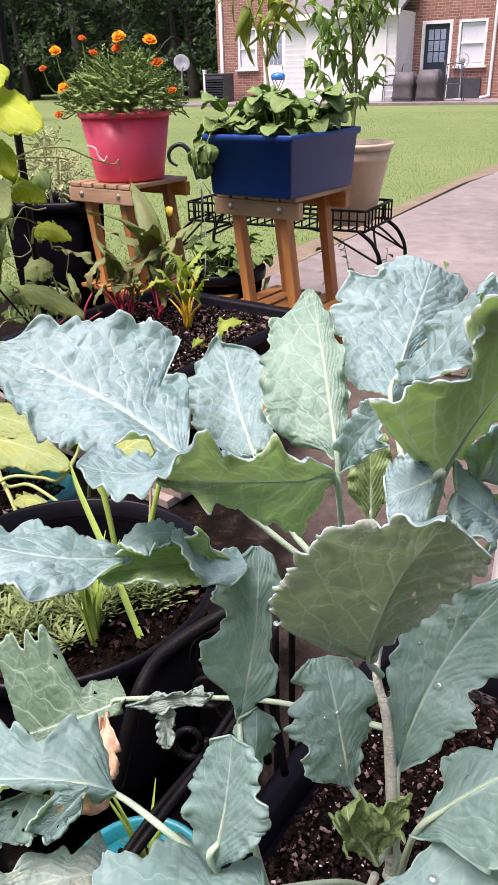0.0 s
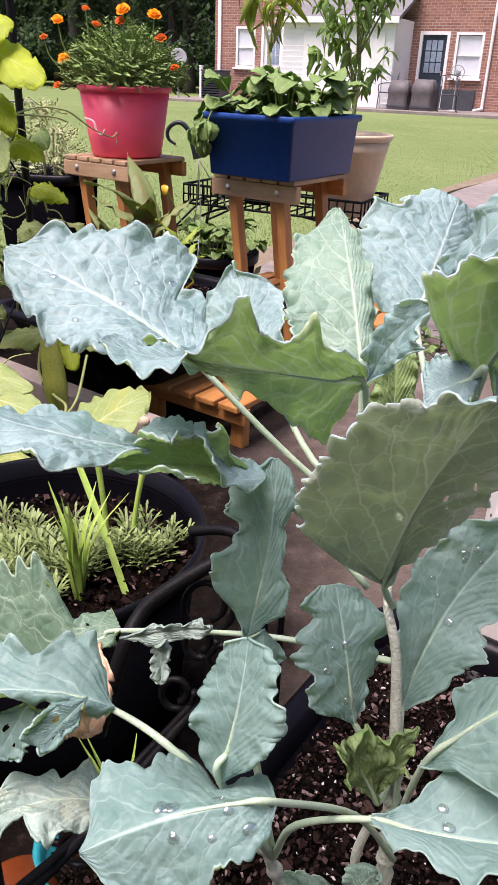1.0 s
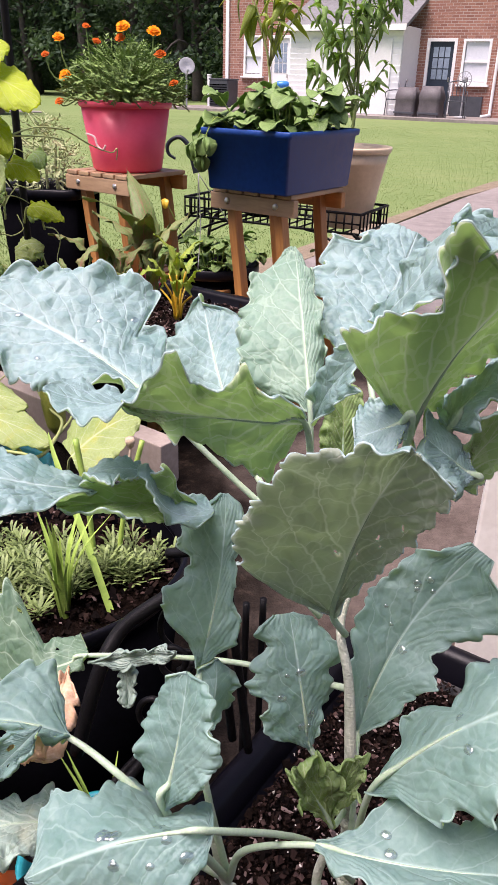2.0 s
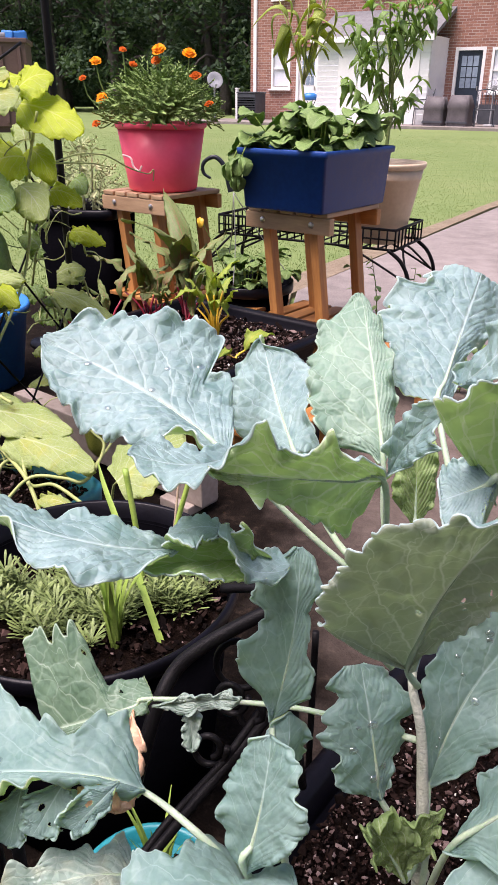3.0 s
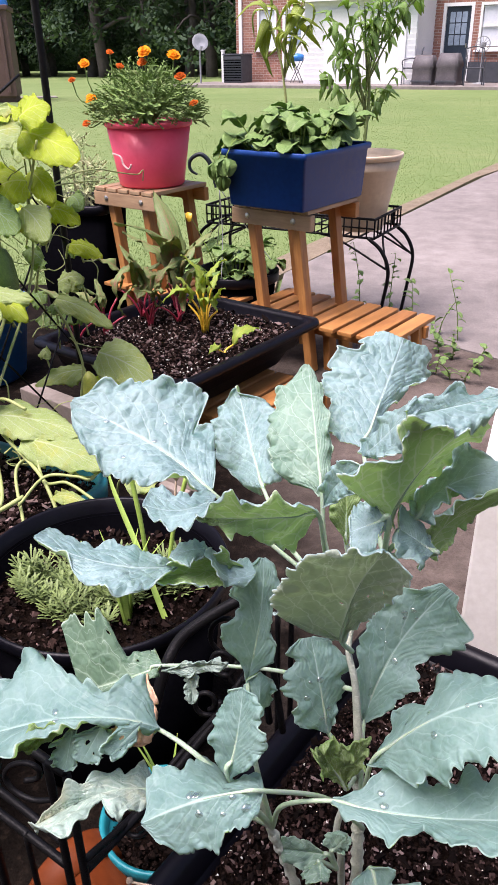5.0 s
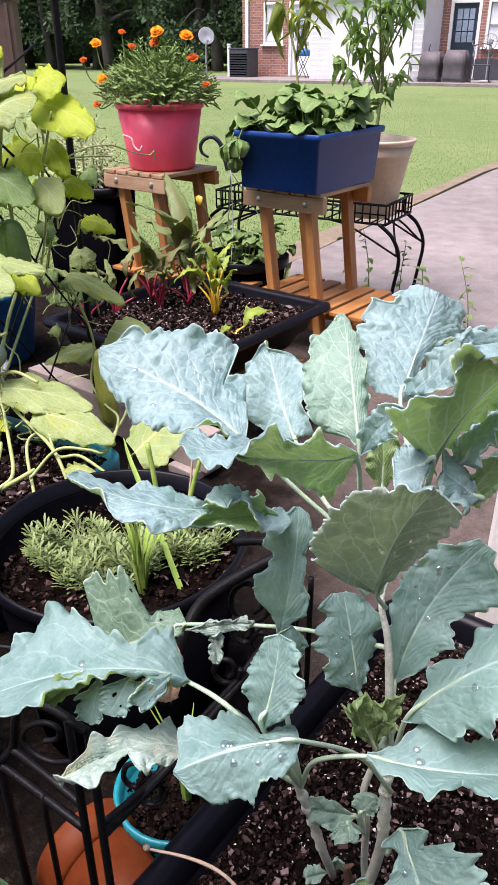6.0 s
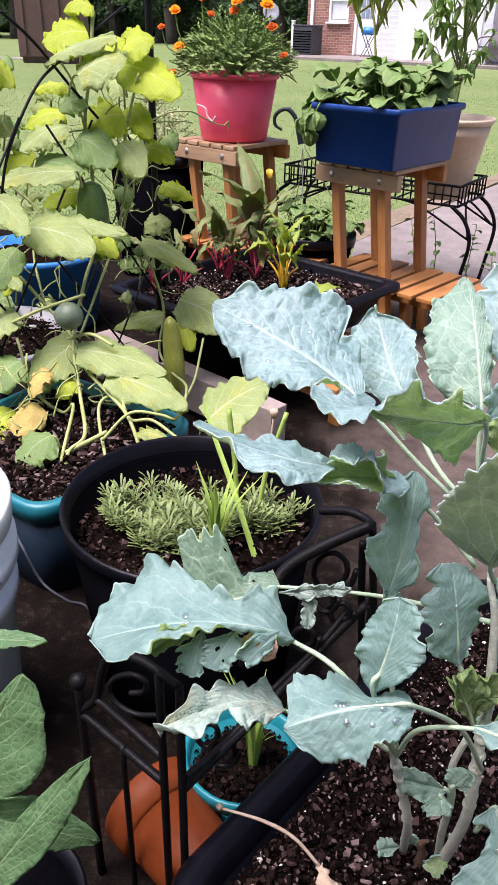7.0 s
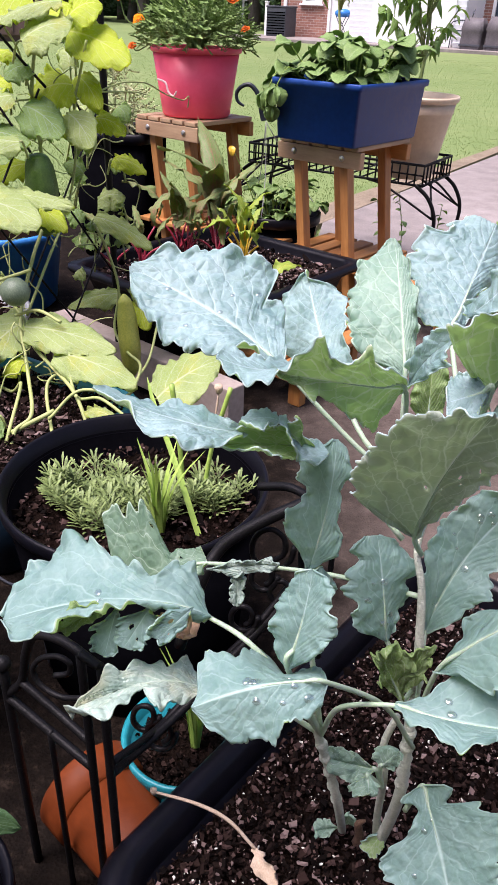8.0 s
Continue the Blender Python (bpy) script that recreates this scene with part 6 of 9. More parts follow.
def vine_leaf(base, tip, near, far, skin, seed, stalk=None, ruffle=0.006):
    r = lambda q: rel(q, CO)
    m = [(a + b) / 2 + c for a, b, c in zip(r(base), r(tip), (0, 0, 0.010))]
    me = leaf_mesh("leaf", [VINE_SKINS[skin]] * 2, r(base), r(tip), [r(q) for q in near], [r(q) for q in far], mid=m, nu=34, nv=20, seed=seed, lobe=0.08, ruffle=ruffle, profile="cordate", puff=0.0022, ribs=4.0, slant=0.5)
    ob = part_mesh("leaf", me, cuke, "dry browned leaf" if skin == "dry" else "")
    if stalk:
        s, q = r(stalk), r(base)
        c = [(a + b) / 2 + d for a, b, d in zip(q, s, (0, 0, 0.012))]
        tube("leaf_stalk", (s, c, q), (0.0024, 0.0017), VINE, cuke, sides=5, n=8)
    return ob


def tendrils(count, seed, low, high, flat):
    """Thin curling stems among the leaves; flat gives the trellis line as two plan points."""
    rng = random.Random(seed)
    for _ in range(count):
        a = rng.random()
        p = np.array([flat[0][0] * (1 - a) + flat[1][0] * a + rng.uniform(-0.04, 0.05), flat[0][1] * (1 - a) + flat[1][1] * a + rng.uniform(-0.04, 0.05), rng.uniform(low, high)])
        d = unit(np.array((rng.gauss(0, 1), rng.gauss(0, 1), rng.gauss(0.2, 0.8))))
        line = [p]
        for k in range(5):
            d = unit(d + np.array((rng.gauss(0, 0.5), rng.gauss(0, 0.5), rng.gauss(0, 0.5))))
            line.append(line[-1] + d * rng.uniform(0.012, 0.032))
        tube("tendril", [rel(q, CO) for q in line], (0.0016, 0.0011, 0.0007), VINE, cuke, sides=5, n=14)


vine_leaf((-0.650, 1.283, 0.837), (-0.704, 1.277, 0.831), ((-0.658, 1.263, 0.820), (-0.675, 1.299, 0.849)), ((-0.680, 1.260, 0.818), (-0.698, 1.296, 0.847)), "bright", 300, (-0.667, 1.310, 0.803))
vine_leaf((-0.651, 1.252, 0.799), (-0.722, 1.225, 0.776), ((-0.642, 1.202, 0.760), (-0.702, 1.286, 0.825)), ((-0.672, 1.191, 0.751), (-0.733, 1.275, 0.815)), "bright", 301, (-0.678, 1.270, 0.748))
vine_leaf((-0.645, 1.258, 0.764), (-0.593, 1.285, 0.787), ((-0.651, 1.292, 0.792), (-0.609, 1.240, 0.751)), ((-0.628, 1.303, 0.801), (-0.587, 1.251, 0.760)), "bright", 302, (-0.688, 1.300, 0.722))
vine_leaf((-0.612, 1.311, 0.772), (-0.556, 1.331, 0.790), ((-0.618, 1.352, 0.806), (-0.572, 1.282, 0.750)), ((-0.595, 1.360, 0.813), (-0.549, 1.290, 0.757)), "bright", 303, (-0.613, 1.350, 0.745))
vine_leaf((-0.586, 1.226, 0.794), (-0.697, 1.169, 0.748), ((-0.608, 1.193, 0.769), (-0.632, 1.224, 0.792)), ((-0.654, 1.169, 0.750), (-0.679, 1.201, 0.772)), "pale", 304, (-0.589, 1.230, 0.754))
vine_leaf((-0.639, 1.177, 0.736), (-0.560, 1.206, 0.761), ((-0.639, 1.220, 0.769), (-0.592, 1.151, 0.719)), ((-0.605, 1.232, 0.780), (-0.559, 1.163, 0.729)), "pale", 305, (-0.682, 1.220, 0.698))
vine_leaf((-0.620, 1.328, 0.747), (-0.483, 1.267, 0.703), ((-0.570, 1.351, 0.767), (-0.585, 1.268, 0.700)), ((-0.513, 1.325, 0.748), (-0.528, 1.242, 0.682)), "bright", 306, (-0.615, 1.330, 0.707))
vine_leaf((-0.709, 1.274, 0.708), (-0.774, 1.265, 0.698), ((-0.721, 1.259, 0.695), (-0.735, 1.284, 0.715)), ((-0.748, 1.255, 0.690), (-0.763, 1.280, 0.711)), "bright", 307, (-0.715, 1.300, 0.676))
vine_leaf((-0.660, 1.240, 0.690), (-0.701, 1.218, 0.672), ((-0.655, 1.213, 0.670), (-0.690, 1.253, 0.700)), ((-0.672, 1.204, 0.662), (-0.707, 1.244, 0.692)), "green", 308, (-0.683, 1.260, 0.660))
vine_leaf((-0.710, 1.254, 0.666), (-0.779, 1.223, 0.638), ((-0.714, 1.224, 0.642), (-0.748, 1.265, 0.673)), ((-0.742, 1.211, 0.631), (-0.777, 1.252, 0.661)), "bright", 309, (-0.724, 1.270, 0.607))
vine_leaf((-0.608, 1.292, 0.662), (-0.675, 1.266, 0.639), ((-0.600, 1.245, 0.626), (-0.657, 1.323, 0.686)), ((-0.627, 1.234, 0.616), (-0.686, 1.312, 0.676)), "bright", 310, (-0.616, 1.310, 0.608))
vine_leaf((-0.612, 1.329, 0.674), (-0.544, 1.265, 0.626), ((-0.572, 1.326, 0.673), (-0.610, 1.294, 0.645)), ((-0.544, 1.299, 0.653), (-0.581, 1.267, 0.625)), "bright", 311, (-0.620, 1.330, 0.622))
vine_leaf((-0.693, 1.223, 0.646), (-0.766, 1.173, 0.604), ((-0.693, 1.185, 0.617), (-0.738, 1.230, 0.650)), ((-0.723, 1.164, 0.599), (-0.769, 1.210, 0.632)), "pale", 312, (-0.718, 1.230, 0.609))
vine_leaf((-0.674, 1.227, 0.629), (-0.575, 1.168, 0.590), ((-0.630, 1.242, 0.642), (-0.657, 1.177, 0.591)), ((-0.588, 1.217, 0.625), (-0.615, 1.152, 0.576)), "green", 313, (-0.673, 1.230, 0.578))
vine_leaf((-0.601, 1.250, 0.619), (-0.529, 1.184, 0.574), ((-0.555, 1.253, 0.624), (-0.602, 1.207, 0.586)), ((-0.525, 1.226, 0.605), (-0.571, 1.179, 0.568)), "pale", 314, (-0.606, 1.250, 0.591))
vine_leaf((-0.584, 1.333, 0.602), (-0.512, 1.304, 0.582), ((-0.558, 1.347, 0.614), (-0.566, 1.302, 0.577)), ((-0.528, 1.334, 0.606), (-0.536, 1.290, 0.570)), "bright", 315, (-0.603, 1.350, 0.564))
vine_leaf((-0.782, 1.257, 0.587), (-0.835, 1.220, 0.554), ((-0.776, 1.226, 0.562), (-0.820, 1.266, 0.592)), ((-0.798, 1.210, 0.548), (-0.843, 1.250, 0.578)), "bright", 316, (-0.807, 1.270, 0.527))
vine_leaf((-0.751, 1.189, 0.583), (-0.638, 1.169, 0.575), ((-0.723, 1.212, 0.602), (-0.710, 1.154, 0.559)), ((-0.675, 1.204, 0.599), (-0.663, 1.146, 0.556)), "green", 317, (-0.784, 1.210, 0.520))
vine_leaf((-0.631, 1.114, 0.587), (-0.791, 1.083, 0.555), ((-0.664, 1.082, 0.562), (-0.692, 1.128, 0.593)), ((-0.731, 1.069, 0.549), (-0.760, 1.115, 0.580)), "pale", 318, (-0.626, 1.130, 0.559))
vine_leaf((-0.698, 1.266, 0.522), (-0.766, 1.230, 0.488), ((-0.700, 1.236, 0.497), (-0.737, 1.275, 0.527)), ((-0.728, 1.221, 0.483), (-0.766, 1.260, 0.512)), "bright", 319, (-0.714, 1.280, 0.472))
vine_leaf((-0.710, 1.092, 0.500), (-0.516, 1.065, 0.498), ((-0.656, 1.106, 0.514), (-0.644, 1.062, 0.485)), ((-0.574, 1.095, 0.512), (-0.563, 1.051, 0.485)), "pale", 320, (-0.746, 1.110, 0.453))
vine_leaf((-0.703, 1.062, 0.498), (-0.553, 1.014, 0.480), ((-0.660, 1.091, 0.521), (-0.653, 1.004, 0.465)), ((-0.597, 1.071, 0.513), (-0.591, 0.983, 0.458)), "pale", 321, (-0.695, 1.070, 0.468))
vine_leaf((-0.634, 1.140, 0.473), (-0.550, 1.096, 0.449), ((-0.601, 1.151, 0.483), (-0.615, 1.103, 0.449)), ((-0.566, 1.132, 0.473), (-0.580, 1.084, 0.439)), "bright", 322, (-0.638, 1.150, 0.440))
vine_leaf((-0.749, 1.035, 0.552), (-0.643, 0.958, 0.511), ((-0.704, 1.035, 0.555), (-0.729, 0.989, 0.523)), ((-0.659, 1.003, 0.537), (-0.684, 0.956, 0.507)), "pale", 323, (-0.751, 1.030, 0.499))
vine_leaf((-0.567, 1.372, 0.523), (-0.489, 1.345, 0.506), ((-0.541, 1.381, 0.532), (-0.546, 1.347, 0.504)), ((-0.508, 1.370, 0.525), (-0.513, 1.336, 0.497)), "bright", 324, (-0.588, 1.390, 0.490))
vine_leaf((-0.612, 1.368, 0.407), (-0.468, 1.307, 0.370), ((-0.562, 1.369, 0.412), (-0.574, 1.330, 0.379)), ((-0.501, 1.343, 0.396), (-0.513, 1.305, 0.364)), "pale", 325, (-0.636, 1.370, 0.350))
vine_leaf((-0.568, 1.372, 0.243), (-0.682, 1.345, 0.207), ((-0.590, 1.345, 0.217), (-0.615, 1.383, 0.247)), ((-0.637, 1.334, 0.203), (-0.663, 1.372, 0.232)), "pale", 326, (-0.600, 1.390, 0.195))
vine_leaf((-0.538, 1.389, 0.280), (-0.397, 1.326, 0.243), ((-0.478, 1.410, 0.305), (-0.511, 1.330, 0.233)), ((-0.419, 1.383, 0.288), (-0.452, 1.303, 0.218)), "pale", 327, (-0.541, 1.390, 0.203))
vine_leaf((-0.526, 1.357, 0.242), (-0.483, 1.297, 0.197), ((-0.488, 1.347, 0.238), (-0.538, 1.331, 0.219)), ((-0.470, 1.322, 0.219), (-0.520, 1.306, 0.200)), "bright", 328, (-0.532, 1.360, 0.188))
vine_leaf((-0.599, 1.002, 0.302), (-0.413, 0.954, 0.298), ((-0.546, 1.025, 0.322), (-0.536, 0.950, 0.280)), ((-0.467, 1.005, 0.319), (-0.459, 0.930, 0.280)), "pale", 329, (-0.601, 1.010, 0.267))
vine_leaf((-0.526, 0.960, 0.281), (-0.357, 0.894, 0.271), ((-0.472, 0.977, 0.297), (-0.474, 0.903, 0.259)), ((-0.401, 0.950, 0.292), (-0.404, 0.875, 0.256)), "pale", 330, (-0.525, 0.960, 0.247))
vine_leaf((-0.629, 1.061, 0.289), (-0.690, 0.971, 0.226), ((-0.600, 1.000, 0.255), (-0.697, 1.068, 0.286)), ((-0.625, 0.962, 0.230), (-0.723, 1.030, 0.258)), "pale", 331, (-0.626, 1.050, 0.226))
vine_leaf((-0.601, 0.993, 0.241), (-0.630, 0.964, 0.220), ((-0.590, 0.968, 0.228), (-0.629, 1.001, 0.242)), ((-0.603, 0.955, 0.219), (-0.642, 0.989, 0.233)), "bright", 332, (-0.633, 1.010, 0.177))
vine_leaf((-0.648, 0.931, 0.218), (-0.666, 0.862, 0.180), ((-0.617, 0.891, 0.201), (-0.691, 0.931, 0.212)), ((-0.624, 0.862, 0.186), (-0.699, 0.902, 0.195)), "dry", 333, (-0.647, 0.930, 0.185))
vine_leaf((-0.649, 0.977, 0.271), (-0.651, 0.917, 0.237), ((-0.627, 0.950, 0.258), (-0.673, 0.969, 0.262)), ((-0.628, 0.925, 0.244), (-0.674, 0.943, 0.248)), "dry", 334, (-0.668, 0.980, 0.199))
vine_leaf((-0.582, 0.848, 0.210), (-0.614, 0.787, 0.180), ((-0.554, 0.801, 0.195), (-0.631, 0.858, 0.208)), ((-0.567, 0.775, 0.183), (-0.645, 0.833, 0.194)), "green", 335, (-0.568, 0.850, 0.179))
vine_leaf((-0.615, 0.821, 0.152), (-0.643, 0.775, 0.128), ((-0.595, 0.785, 0.141), (-0.653, 0.829, 0.149)), ((-0.606, 0.766, 0.132), (-0.665, 0.809, 0.138)), "green", 336, (-0.621, 0.830, 0.078))
vine_leaf((-0.556, 0.822, 0.146), (-0.595, 0.774, 0.120), ((-0.543, 0.787, 0.134), (-0.592, 0.828, 0.142)), ((-0.559, 0.766, 0.124), (-0.609, 0.808, 0.131)), "green", 337, (-0.577, 0.830, 0.084))
vine_leaf((-0.316, 0.868, 0.269), (-0.235, 0.939, 0.312), ((-0.330, 0.936, 0.297), (-0.256, 0.842, 0.268)), ((-0.294, 0.966, 0.317), (-0.223, 0.872, 0.284)), "pale", 338, (-0.352, 0.930, 0.191))
vine_leaf((-0.369, 0.833, 0.238), (-0.430, 0.849, 0.235), ((-0.385, 0.821, 0.231), (-0.389, 0.854, 0.243)), ((-0.410, 0.828, 0.229), (-0.415, 0.861, 0.242)), "pale", 339, (-0.378, 0.870, 0.167))
vine_leaf((-0.704, 0.977, 0.277), (-0.733, 0.917, 0.239), ((-0.671, 0.933, 0.256), (-0.756, 0.986, 0.276)), ((-0.682, 0.907, 0.240), (-0.768, 0.961, 0.259)), "green", 340, (-0.698, 0.980, 0.245))
vine_leaf((-0.708, 0.936, 0.199), (-0.712, 0.857, 0.158), ((-0.671, 0.896, 0.184), (-0.749, 0.928, 0.189)), ((-0.673, 0.863, 0.167), (-0.751, 0.895, 0.171)), "bright", 341, (-0.721, 0.930, 0.136))
vine_leaf((-0.748, 1.091, 0.449), (-0.755, 1.000, 0.389), ((-0.712, 1.048, 0.423), (-0.790, 1.080, 0.438)), ((-0.715, 1.010, 0.399), (-0.792, 1.042, 0.412)), "green", 342, (-0.744, 1.080, 0.410))
vine_leaf((-0.843, 1.248, 0.792), (-0.901, 1.187, 0.742), ((-0.817, 1.193, 0.750), (-0.905, 1.265, 0.806)), ((-0.841, 1.168, 0.730), (-0.930, 1.240, 0.784)), "bright", 343, (-0.857, 1.250, 0.737))
vine_leaf((-0.852, 1.217, 0.692), (-0.925, 1.180, 0.660), ((-0.836, 1.165, 0.652), (-0.913, 1.246, 0.713)), ((-0.866, 1.150, 0.639), (-0.944, 1.231, 0.700)), "pale", 344, (-0.862, 1.230, 0.666))
vine_leaf((-0.837, 1.177, 0.609), (-0.897, 1.117, 0.560), ((-0.808, 1.121, 0.569), (-0.903, 1.197, 0.621)), ((-0.833, 1.096, 0.549), (-0.930, 1.172, 0.600)), "bright", 345, (-0.832, 1.180, 0.573))
vine_leaf((-0.840, 1.122, 0.497), (-0.907, 1.074, 0.457), ((-0.815, 1.067, 0.460), (-0.906, 1.148, 0.512)), ((-0.842, 1.047, 0.444), (-0.935, 1.128, 0.494)), "green", 346, (-0.854, 1.130, 0.460))
vine_leaf((-0.881, 1.276, 0.735), (-0.800, 1.240, 0.708), ((-0.852, 1.292, 0.749), (-0.861, 1.239, 0.705)), ((-0.817, 1.277, 0.738), (-0.827, 1.224, 0.694)), "bright", 347, (-0.898, 1.290, 0.698))
vine_leaf((-0.829, 1.044, 0.413), (-0.854, 0.947, 0.348), ((-0.781, 0.985, 0.380), (-0.896, 1.045, 0.407)), ((-0.790, 0.945, 0.354), (-0.907, 1.004, 0.379)), "pale", 348, (-0.847, 1.030, 0.365))
vine_leaf((-0.828, 1.264, 0.645), (-0.881, 1.233, 0.618), ((-0.819, 1.229, 0.617), (-0.870, 1.280, 0.657)), ((-0.841, 1.216, 0.606), (-0.893, 1.268, 0.645)), "pale", 349, (-0.864, 1.280, 0.587))
vine_leaf((-0.725, 1.025, 0.350), (-0.774, 0.970, 0.310), ((-0.709, 0.983, 0.326), (-0.772, 1.033, 0.350)), ((-0.729, 0.961, 0.310), (-0.793, 1.010, 0.333)), "pale", 350, (-0.757, 1.030, 0.286))
vine_leaf((-0.771, 1.434, 0.383), (-0.764, 1.464, 0.412), ((-0.798, 1.453, 0.399), (-0.740, 1.434, 0.385)), ((-0.795, 1.466, 0.411), (-0.737, 1.446, 0.397)), "green", 351, (-0.781, 1.478, 0.316))
vine_leaf((-0.611, 1.339, 0.401), (-0.605, 1.322, 0.387), ((-0.595, 1.334, 0.398), (-0.623, 1.334, 0.395)), ((-0.593, 1.327, 0.392), (-0.620, 1.327, 0.390)), "green", 352, (-0.612, 1.361, 0.354))
vine_leaf((-0.759, 1.300, 0.659), (-0.806, 1.306, 0.663), ((-0.769, 1.284, 0.646), (-0.777, 1.319, 0.675)), ((-0.789, 1.287, 0.647), (-0.797, 1.322, 0.676)), "pale", 353, (-0.771, 1.333, 0.614))
vine_leaf((-0.864, 1.445, 0.674), (-0.841, 1.461, 0.690), ((-0.873, 1.463, 0.690), (-0.841, 1.437, 0.667)), ((-0.863, 1.470, 0.697), (-0.832, 1.444, 0.674)), "green", 354, (-0.906, 1.482, 0.602))
vine_leaf((-1.077, 1.479, 0.423), (-1.046, 1.468, 0.413), ((-1.064, 1.486, 0.430), (-1.072, 1.466, 0.410)), ((-1.051, 1.481, 0.426), (-1.059, 1.461, 0.406)), "pale", 355, (-1.108, 1.504, 0.364))
vine_leaf((-0.666, 1.370, 0.283), (-0.641, 1.354, 0.272), ((-0.650, 1.375, 0.289), (-0.667, 1.356, 0.271)), ((-0.640, 1.368, 0.284), (-0.657, 1.349, 0.266)), "pale", 356, (-0.661, 1.393, 0.226))
vine_leaf((-0.825, 1.452, 0.412), (-0.794, 1.422, 0.387), ((-0.794, 1.452, 0.415), (-0.837, 1.433, 0.393)), ((-0.781, 1.440, 0.404), (-0.825, 1.421, 0.383)), "bright", 357, (-0.829, 1.468, 0.368))
vine_leaf((-0.864, 1.320, 0.598), (-0.839, 1.304, 0.586), ((-0.850, 1.325, 0.603), (-0.863, 1.306, 0.586)), ((-0.839, 1.318, 0.598), (-0.853, 1.300, 0.581)), "green", 358, (-0.867, 1.343, 0.558))
vine_leaf((-0.604, 1.306, 0.506), (-0.651, 1.322, 0.516), ((-0.620, 1.293, 0.494), (-0.616, 1.329, 0.524)), ((-0.639, 1.299, 0.498), (-0.636, 1.335, 0.528)), "green", 359, (-0.644, 1.343, 0.428))
vine_leaf((-0.659, 1.451, 0.532), (-0.671, 1.429, 0.512), ((-0.643, 1.434, 0.518), (-0.683, 1.454, 0.534)), ((-0.648, 1.425, 0.510), (-0.687, 1.445, 0.525)), "green", 360, (-0.688, 1.471, 0.457))
vine_leaf((-0.971, 1.378, 0.263), (-0.928, 1.385, 0.274), ((-0.969, 1.395, 0.280), (-0.947, 1.365, 0.253)), ((-0.951, 1.398, 0.284), (-0.929, 1.367, 0.258)), "bright", 361, (-0.975, 1.411, 0.187))
vine_leaf((-0.853, 1.337, 0.487), (-0.819, 1.336, 0.489), ((-0.847, 1.348, 0.498), (-0.838, 1.324, 0.478)), ((-0.833, 1.348, 0.498), (-0.824, 1.324, 0.478)), "pale", 362, (-0.899, 1.366, 0.446))
vine_leaf((-0.996, 1.393, 0.641), (-0.986, 1.414, 0.661), ((-1.014, 1.409, 0.655), (-0.972, 1.389, 0.638)), ((-1.010, 1.418, 0.664), (-0.968, 1.398, 0.646)), "green", 363, (-1.045, 1.432, 0.591))
vine_leaf((-0.674, 1.459, 0.716), (-0.685, 1.488, 0.742), ((-0.700, 1.467, 0.722), (-0.654, 1.468, 0.725)), ((-0.705, 1.479, 0.733), (-0.658, 1.480, 0.736)), "green", 364, (-0.691, 1.502, 0.649))
vine_leaf((-0.871, 1.383, 0.248), (-0.848, 1.360, 0.229), ((-0.846, 1.383, 0.250), (-0.882, 1.369, 0.233)), ((-0.836, 1.373, 0.242), (-0.872, 1.359, 0.226)), "pale", 365, (-0.895, 1.403, 0.197))
vine_leaf((-0.909, 1.361, 0.283), (-0.956, 1.367, 0.284), ((-0.920, 1.348, 0.271), (-0.926, 1.377, 0.297)), ((-0.940, 1.350, 0.271), (-0.946, 1.380, 0.297)), "pale", 366, (-0.931, 1.393, 0.231))
vine_leaf((-0.648, 1.387, 0.467), (-0.663, 1.408, 0.484), ((-0.668, 1.389, 0.467), (-0.637, 1.398, 0.477)), ((-0.674, 1.398, 0.474), (-0.644, 1.407, 0.484)), "green", 367, (-0.688, 1.427, 0.401))
vine_leaf((-1.088, 1.445, 0.438), (-1.058, 1.452, 0.448), ((-1.089, 1.458, 0.452), (-1.069, 1.436, 0.431)), ((-1.077, 1.461, 0.456), (-1.057, 1.439, 0.435)), "green", 368, (-1.107, 1.478, 0.395))
vine_leaf((-0.669, 1.487, 0.539), (-0.696, 1.479, 0.530), ((-0.669, 1.473, 0.526), (-0.686, 1.496, 0.547)), ((-0.680, 1.470, 0.522), (-0.697, 1.493, 0.543)), "green", 369, (-0.686, 1.513, 0.473))
vine_leaf((-0.654, 1.427, 0.610), (-0.627, 1.396, 0.585), ((-0.626, 1.427, 0.612), (-0.666, 1.408, 0.593)), ((-0.615, 1.414, 0.601), (-0.655, 1.395, 0.582)), "pale", 370, (-0.651, 1.443, 0.565))
vine_leaf((-0.722, 1.336, 0.385), (-0.681, 1.322, 0.377), ((-0.707, 1.347, 0.396), (-0.712, 1.317, 0.370)), ((-0.690, 1.341, 0.392), (-0.695, 1.311, 0.367)), "bright", 371, (-0.718, 1.360, 0.341))
vine_leaf((-0.976, 1.495, 0.521), (-0.912, 1.495, 0.525), ((-0.966, 1.516, 0.542), (-0.948, 1.474, 0.502)), ((-0.939, 1.516, 0.544), (-0.921, 1.474, 0.504)), "bright", 372, (-0.992, 1.525, 0.449))
vine_leaf((-0.570, 1.402, 0.436), (-0.581, 1.384, 0.419), ((-0.557, 1.388, 0.425), (-0.590, 1.406, 0.437)), ((-0.561, 1.380, 0.418), (-0.594, 1.398, 0.430)), "pale", 373, (-0.562, 1.424, 0.380))
vine_leaf((-1.121, 1.486, 0.292), (-1.168, 1.489, 0.292), ((-1.131, 1.473, 0.278), (-1.139, 1.500, 0.305)), ((-1.151, 1.475, 0.278), (-1.158, 1.502, 0.305)), "green", 374, (-1.174, 1.517, 0.240))
